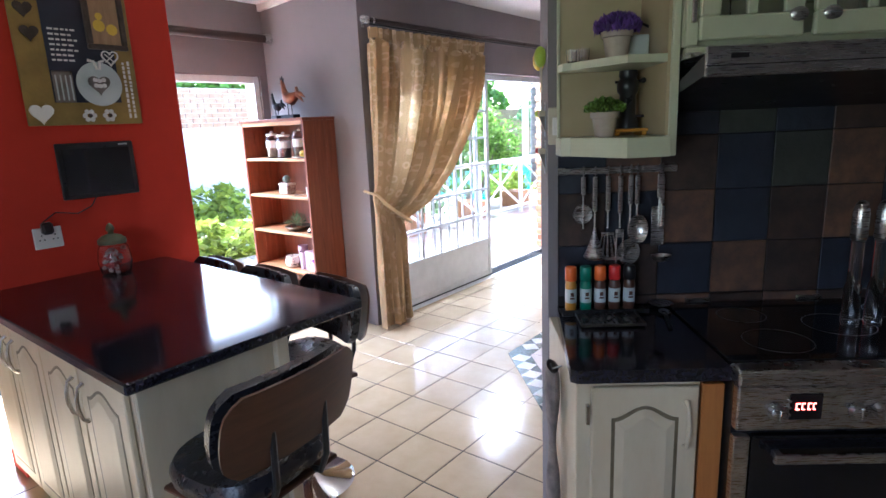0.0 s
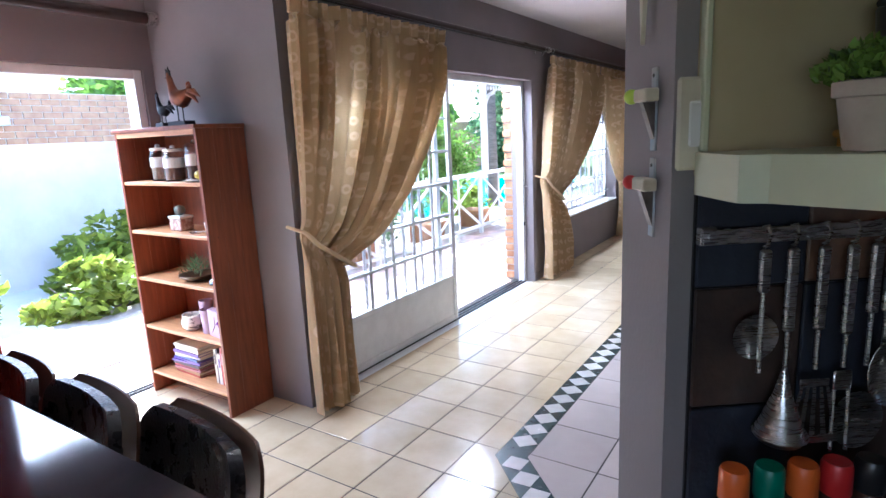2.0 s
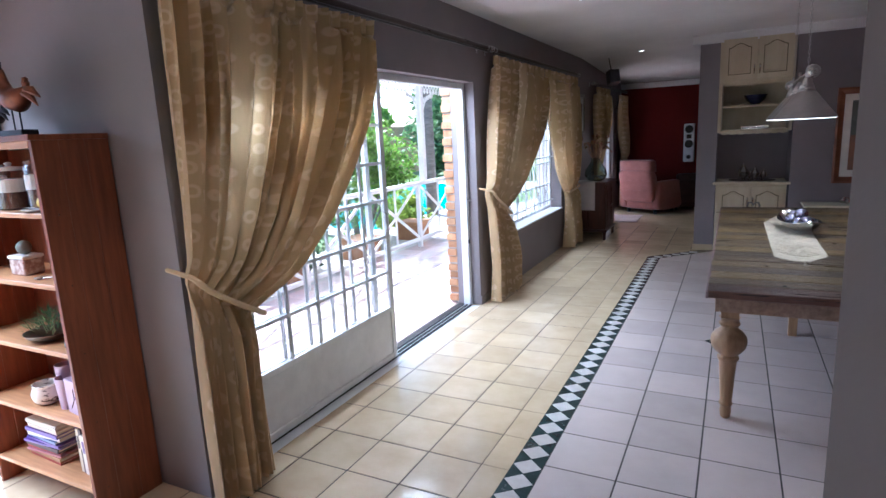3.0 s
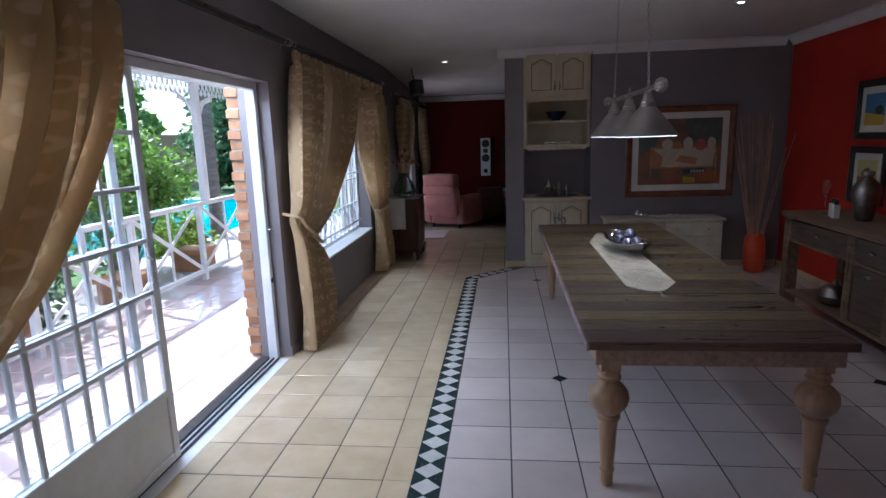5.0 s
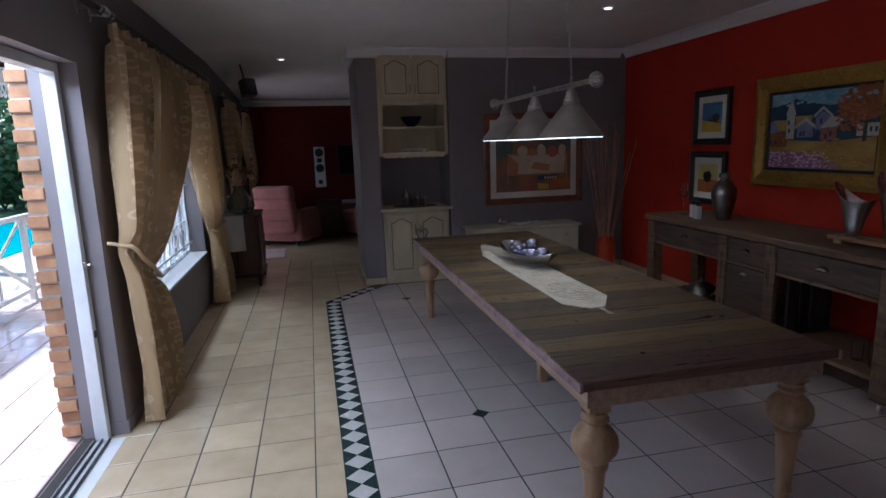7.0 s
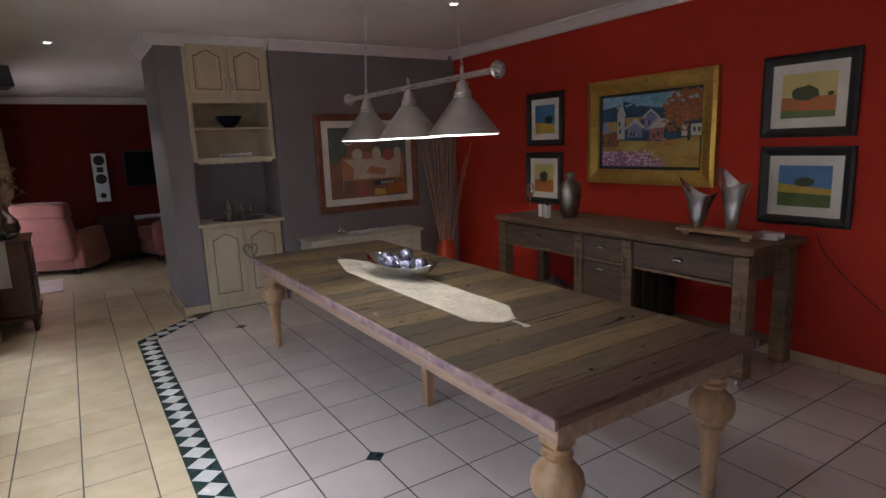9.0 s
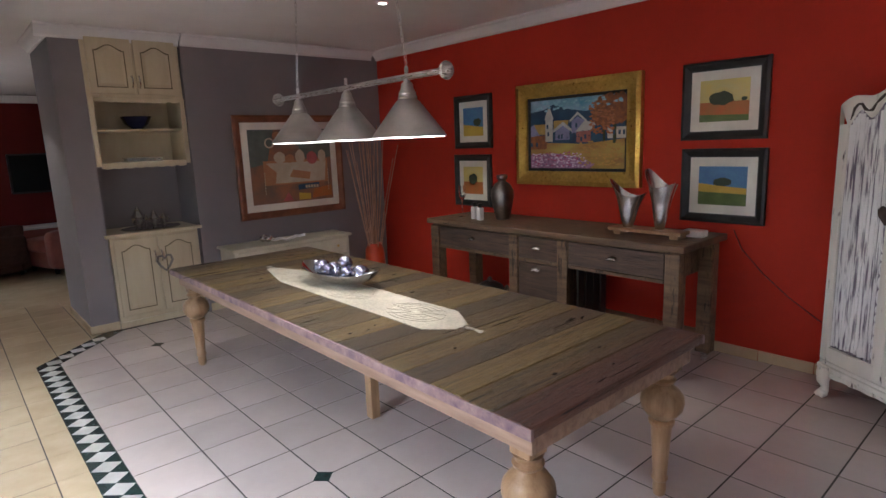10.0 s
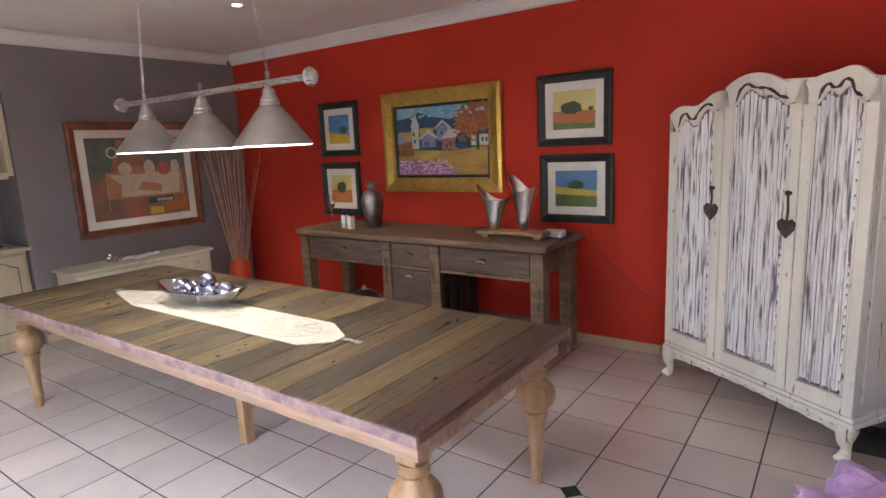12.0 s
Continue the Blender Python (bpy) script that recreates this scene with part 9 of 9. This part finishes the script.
solo("table_cloth", Geo().sheet(cloth, 30, 26, 0.002), M_CLOTH, "white cloth hanging over the console's near end", "tablecloth", m=Matrix.Translation((-3.29, 13.2, 0)), smooth=True)
vs_ = thing("glass_vase", "bulbous smoky green glass vase filled with dried flowers", "vase", Matrix.Translation((-3.27, 13.05, 0.8785)))
part("vase", Geo().lathe([(0.09, 0), (0.13, 0.02), (0.165, 0.09), (0.150, 0.17), (0.085, 0.26), (0.065, 0.31), (0.085, 0.34), (0.081, 0.34), (0.060, 0.31), (0.080, 0.26), (0.145, 0.17), (0.160, 0.09), (0.12, 0.02), (0.04, 0.01)], 30), M_GREENGLASS, vs_, smooth=True)
M_DRIED = mat("dried_flower_brown", (0.34, 0.14, 0.09), (0.17, 0.07, 0.05), 0.8, scale=30)
M_DRIEDY = mat("dried_flower_ochre", (0.34, 0.22, 0.09), (0.20, 0.11, 0.05), 0.8, scale=30)
r_ = random.Random(31)
gs, gf, gy = Geo(), Geo(), Geo()
for k in range(34):
    a, q, h = r_.uniform(0, 6.28), r_.uniform(0.03, 0.24), r_.uniform(0.42, 0.68)
    tip = (q * math.cos(a), q * math.sin(a) * 1.2, h)
    gs.tube([(0.02 * math.cos(a), 0.02 * math.sin(a), 0.06), (0.035 * math.cos(a), 0.035 * math.sin(a), 0.31), tip], 0.0025, 4)
    g = gf if k % 3 else gy
    for j in range(9):
        d = Vector((r_.gauss(0, 1), r_.gauss(0, 1), r_.gauss(0, 1))).normalized() * r_.uniform(0.02, 0.05)
        e = d.cross(Vector((0.3, 0.5, 0.8))).normalized() * 0.014
        P = Vector(tip)
        g.add([tuple(P), tuple(P + d * 0.5 + e), tuple(P + d), tuple(P + d * 0.5 - e)], [(0, 1, 2, 3)])
part("stems", gs, M_REED, vs_, kind="stuff")
part("brown_flowers", gf, M_DRIED, vs_, kind="stuff")
part("ochre_flowers", gy, M_DRIEDY, vs_, kind="stuff")
wp = Matrix.Translation((WX + 0.001, 13.35, 1.88)) @ Matrix.Rotation(radians(90), 4, "Z")
p1 = thing("framed_picture", "small picture in a grey wooden frame above the console", "picture", wp)
part("frame", Geo().cham(-0.22, -0.03, -0.30, -0.175, -0.001, 0.30, 0.004).cham(0.175, -0.03, -0.30, 0.22, -0.001, 0.30, 0.004).cham(-0.1745, -0.03, -0.30, 0.1745, -0.001, -0.255, 0.004).cham(-0.1745, -0.03, 0.255, 0.1745, -0.001, 0.30, 0.004), M_DARKPEWTER, p1)
part("mount", Geo().box(-0.174, -0.012, -0.254, 0.174, -0.006, 0.254), M_CANLID, p1)
part("print", Geo().box(-0.09, -0.0135, -0.16, 0.09, -0.0125, 0.16), mat("faded_print", (0.28, 0.22, 0.20), (0.12, 0.10, 0.10), 0.5, scale=14), p1)
sk = thing("ceiling_speaker", "small black loudspeaker on a bracket under the ceiling", "loudspeaker", Matrix.Translation((-3.10, 13.45, 2.40)) @ Matrix.Rotation(radians(35), 4, "Z") @ Matrix.Rotation(radians(-14), 4, "X"))
sk.scale = (0.74, 0.74, 0.74)
part("box", Geo().cham(-0.11, -0.09, -0.14, 0.11, 0.10, 0.14, 0.012), M_BLACK, sk)
part("grille", Geo().cham(-0.098, -0.098, -0.128, 0.098, -0.0905, 0.128, 0.004), M_IRON, sk)
part("bracket", Geo().tube([(0, 0.06, 0.135), (0, 0.08, 0.25), (0, 0.11, 0.44)], 0.014, 8), M_BLACK, sk)
solo("doormat", Geo().cham(-0.30, -0.42, 0, 0.30, 0.42, 0.012, 0.004), mat("pale_pink_bordered_mat", (0.52, 0.40, 0.38), (0.42, 0.30, 0.28), 0.95, scale=14, bump=0.4, bscale=80), "pale woven doormat at the lounge door", "doormat", m=Matrix.Translation((-3.20, 15.05, 0.0)))


def recliner(x, y, rz, label, mt):
    t = thing("recliner", label, "armchair", Matrix.Translation((x, y, 0)) @ Matrix.Rotation(radians(rz), 4, "Z"), "lounge recliners")
    def cushion(x0, y0, z0, x1, y1, z1, r=0.06, lean=0.0):
        def fn(u, v):
            a, b = 2 * math.pi * u, math.pi * (v - 0.5)
            e = 0.32
            f = lambda w: math.copysign(abs(w) ** e, w)
            px, py, pz = f(math.cos(a)) * f(math.cos(b)), f(math.sin(a)) * f(math.cos(b)), f(math.sin(b))
            zz = (z0 + z1) / 2 + pz * (z1 - z0) / 2
            return ((x0 + x1) / 2 + px * (x1 - x0) / 2, (y0 + y1) / 2 + py * (y1 - y0) / 2 + lean * (zz - z0), zz)
        return Geo().sheet(fn, 36, 20)
    part("base", cushion(-0.36, -0.36, 0.06, 0.36, 0.34, 0.34), mt, t, smooth=True)
    for sx in (-1, 1):
        part("armrest", cushion(min(sx * 0.28, sx * 0.46), -0.40, 0.07, max(sx * 0.28, sx * 0.46), 0.36, 0.62), mt, t, smooth=True)
        for fy in (0.25, -0.28):
            part("foot", Geo().lathe([(0.03, 0), (0.035, 0.075)], 12, (sx * 0.3, fy, 0)), M_BLACK, t)
    part("seat_cushion", cushion(-0.275, -0.42, 0.30, 0.275, 0.22, 0.50), mt, t, smooth=True)
    part("backrest", cushion(-0.37, 0.20, 0.22, 0.37, 0.42, 0.84, lean=0.20), mt, t, smooth=True)
    part("head_cushion", cushion(-0.35, 0.27, 0.78, 0.35, 0.50, 1.03, lean=0.12), mt, t, smooth=True)
    for z in (0.45, 0.64):
        part("seam", Geo().tube([(-0.36, 0.425 + 0.20 * (z - 0.22), z), (0.36, 0.425 + 0.20 * (z - 0.22), z)], 0.006, 6), mt, t)
    return t


M_RECDARK = mat("dark_brown_upholstery", (0.10, 0.05, 0.045), (0.06, 0.03, 0.028), 0.7, scale=8, bump=0.15, bscale=120)
recliner(-2.86, 16.1, 152, "dusty pink upholstered recliner with its back to the passage", M_RECLINER)
recliner(-1.45, 16.45, -70, "dusty pink upholstered recliner facing the television", M_RECLINER)
recliner(-2.25, 16.55, 200, "dark brown low recliner between the pink ones", M_RECDARK).scale = (0.72, 0.72, 0.70)
tw = thing("wall_speaker", "slim silver wall loudspeaker with black round drivers on the red wall", "loudspeaker", Matrix.Translation((-2.24, 16.998, 1.28)))
part("cabinet", Geo().cham(-0.10, -0.09, -0.38, 0.10, -0.001, 0.38, 0.012), M_FRAME, tw)
for z, r in ((0.27, 0.078), (-0.02, 0.078)):
    part("driver", Geo().lathe([(r, -0.0905), (r, -0.096), (r * 0.85, -0.097), (r * 0.3, -0.092)], 24, (0, 0, z), "y"), M_BLACK, tw, smooth=True)
part("tweeter", Geo().cham(-0.045, -0.096, 0.085, 0.045, -0.0905, 0.165, 0.003), M_BLACK, tw)
part("port", Geo().lathe([(0.042, -0.0905), (0.042, -0.095), (0.02, -0.091)], 20, (0, 0, -0.28), "y"), M_BLACK, tw, smooth=True)
tv_ = thing("television", "flat black television on the dark red wall, switched off", "television", Matrix.Translation((-1.42, 16.998, 1.40)))
part("body", Geo().cham(-0.48, -0.06, -0.29, 0.48, -0.01, 0.29, 0.008), M_BLACK, tv_)
part("screen", Geo().box(-0.455, -0.0612, -0.26, 0.455, -0.0602, 0.265), M_BLACKGLASS, tv_)
tt_ = thing("television_table", "low white table under the television", "table", Matrix.Translation((-1.62, 16.78, 0)))
part("top", Geo().cham(-0.35, -0.18, 0.60, 0.35, 0.18, 0.64, 0.005), M_WHITE, tt_)
for sx in (-0.32, 0.32):
    for sy in (-0.15, 0.15):
        part("leg", Geo().cham(sx - 0.025, sy - 0.025, 0, sx + 0.025, sy + 0.025, 0.5995, 0.003), M_WHITE, tt_)

# ---- floor tiles: pieces last ----
BW = 0.15                                                    # width of the band


def clip(poly, fn):
    """Keeps the part of a convex outline where fn is over 0 (fn linear)."""
    out = []
    for i, p in enumerate(poly):
        q = poly[(i + 1) % len(poly)]
        a, b = fn(*p), fn(*q)
        if a >= 0:
            out.append(p)
        if (a > 0) != (b > 0) and abs(a - b) > 1e-9:
            t = a / (a - b)
            out.append((p[0] + t * (q[0] - p[0]), p[1] + t * (q[1] - p[1])))
    return out


def kitchen_side(x, y):
    """Over 0 on the dining side of the diagonal wall."""
    return -(x + 1.344) * math.sin(radians(36)) + (y - 4.733) * math.cos(radians(36))


def tile_geo(w, h, top=0.0, c=0.003):
    return Geo().cham(-w / 2, -h / 2, -0.0075, w / 2, h / 2, top, c)


def shared(name, me, parent, x, y, rz=0.0):
    ob = bpy.data.objects.new(name, me)
    scene.collection.objects.link(ob)
    ob.parent = parent
    ob.location = (x, y, 0)
    ob.rotation_euler = (0, 0, rz)
    return ob


inset = setting("floor_inset", Geo().prism([(-2.2, 6.06), (-1.34, 5.20), (-1.34, 4.75), (0.2, 5.86), (0.5, 5.99), (1.47, 5.99), (1.47, 12.39), (-1.7, 12.39), (-2.2, 11.8)], -0.0079, -0.0014), M_GROUT, "pale tile inset framed by a black and white mosaic band")
me_a = tile_geo(0.3435, 0.3435, 0.0, 0.002).mesh("floor_tile", M_TILEA)
me_b = tile_geo(0.3045, 0.309).mesh("floor_tile", M_TILEB)
lines_in = [lambda x, y: x + 2.2, lambda x, y: ((x + 2.35) + (y - 6.01)) / 1.41421 - BW, lambda x, y: ((x + 2.35) - (y - 11.86)) / 1.41421 - BW]
odd_a = Geo()
for i in range(-2, 9):
    for j in range(-12, 12):
        x, y = -1.5 + 0.35 * (i + 0.5), 8.9 + 0.35 * (j + 0.5)
        if x > 1.6 or y > 12.5 or (kitchen_side(x, y) < 0.12 and x < 1.0 and y < 6.3) or y < 4.9:
            continue
        cs = [(x - 0.1715, y - 0.1715), (x + 0.1715, y - 0.1715), (x + 0.1715, y + 0.1715), (x - 0.1715, y + 0.1715)]
        if all(f(*c) > -0.01 for f in lines_in for c in cs) and x + 0.17 < 1.48 and y + 0.17 < 12.41:
            shared("floor_tile", me_a, inset, x, y)
        else:
            poly = cs
            for f in lines_in + [lambda a, b: 1.467 - a, lambda a, b: 12.387 - b]:
                poly = clip(poly, f) if poly else poly
            if len(poly) > 2:
                odd_a.prism(poly, -0.0075, 0.0)
odd = part("cut_floor_tile", odd_a, M_TILEA, inset, kind="stuff")
# green corner pieces
me_g = Geo().cham(-0.04, -0.04, -0.007, 0.04, 0.04, 0.0015, 0.001).mesh("green_accent_tile", M_BLACKTILE)
for i, j in ((0, 0), (0, 8), (3, -4), (6, 0), (3, 4), (6, 8), (6, -8)):
    shared("green_accent_tile", me_g, inset, -1.5 + 0.35 * i, 8.9 + 0.35 * j, radians(45))
# mosaic band: dark backing with pale diamonds
band = setting("floor_border_band", Geo().prism([(-2.35, 6.01), (-2.2, 6.072), (-2.2, 11.798), (-2.35, 11.86)], -0.0075, -0.0005)
               .prism([(-2.35, 6.01), (-1.35, 5.01), (-1.244, 5.116), (-2.2, 6.072)], -0.0075, -0.0005)
               .prism([(-2.35, 11.86), (-2.2, 11.798), (-1.62, 12.378), (-1.62, 12.437), (-1.773, 12.437)], -0.0075, -0.0005),
               M_BLACKTILE, "black and white diamond mosaic border")
me_d = Geo().prism([(-0.073, 0), (0, -0.066), (0.073, 0), (0, 0.066)], -0.0045, 0.0008).mesh("white_diamond_tile", M_WHITETILE)
y = 6.203
while y < 11.75:
    shared("white_diamond_tile", me_d, band, -2.275, y)
    y += 0.1385
for k in range(9):
    s = 0.10 + 0.1385 * k
    shared("white_diamond_tile", me_d, band, -2.298 + s * 0.7071, 6.063 - s * 0.7071, radians(-45 + 90))
for k in range(5):
    s = 0.10 + 0.1385 * k
    shared("white_diamond_tile", me_d, band, -2.298 + s * 0.7071, 11.807 + s * 0.7071, radians(45 + 90))
# cream tiles of the walkway, kitchen and nook
lines_out = [lambda x, y: -(x + 2.352), lambda x, y: -((x + 2.35) + (y - 6.01)) / 1.41421 - 0.002, lambda x, y: -((x + 2.35) - (y - 11.86)) / 1.41421 - 0.002]
far_b, n_b = Geo(), 0
cells = []
for i in range(-9, 17):
    for j in range(-23, 30):
        x, y = -2.495 + 0.309 * (i + 0.5), 7.945 + 0.3135 * (j + 0.5)
        if x < -4.9 or y < 0.9 or y > 17.1 or (x < -3.7 and y > 5.98):
            continue
        if x > 2.5 or (x > -1.8 and 6.4 < y < 12.45):
            continue
        if kitchen_side(x, y) > 0.1 and x > -1.3 and y < 12.45:
            continue
        cs = [(x - 0.1522, y - 0.1545), (x + 0.1522, y - 0.1545), (x + 0.1522, y + 0.1545), (x - 0.1522, y + 0.1545)]
        outs = [max(f(*c) for f in lines_out) for c in cs]
        if x > -1.0 and y < 5.9 and kitchen_side(x, y) < -0.3:
            cells.append((9.0, x, y))
            continue
        if all(o > -0.001 for o in outs) and x - 0.16 > -4.95:
            near = min(math.hypot(x + 2.6, y - 4.6), abs(x + 2.8) + max(0, y - 10.5), math.hypot(x + 1.5, y - 4.5))
            cells.append((near, x, y))
        elif any(o > 0 for o in outs):
            for f in lines_out:
                others = lines_out[:lines_out.index(f)]
                poly = cs
                for o in others:
                    poly = clip(poly, lambda a, b, o=o: -o(a, b)) if len(poly) > 2 else []
                poly = clip(poly, f) if len(poly) > 2 else []
                if len(poly) > 2:
                    far_b.prism(poly, -0.0075, 0.0)
cells.sort()
for k, (near, x, y) in enumerate(cells):
    if k < 300:
        shared("floor_tile", me_b, floor, x, y)
    else:
        far_b.cham(x - 0.159, y - 0.159, -0.0075, x + 0.159, y + 0.159, 0.0, 0.003)
part("far_floor_tile", far_b, M_TILEB, floor, kind="stuff")
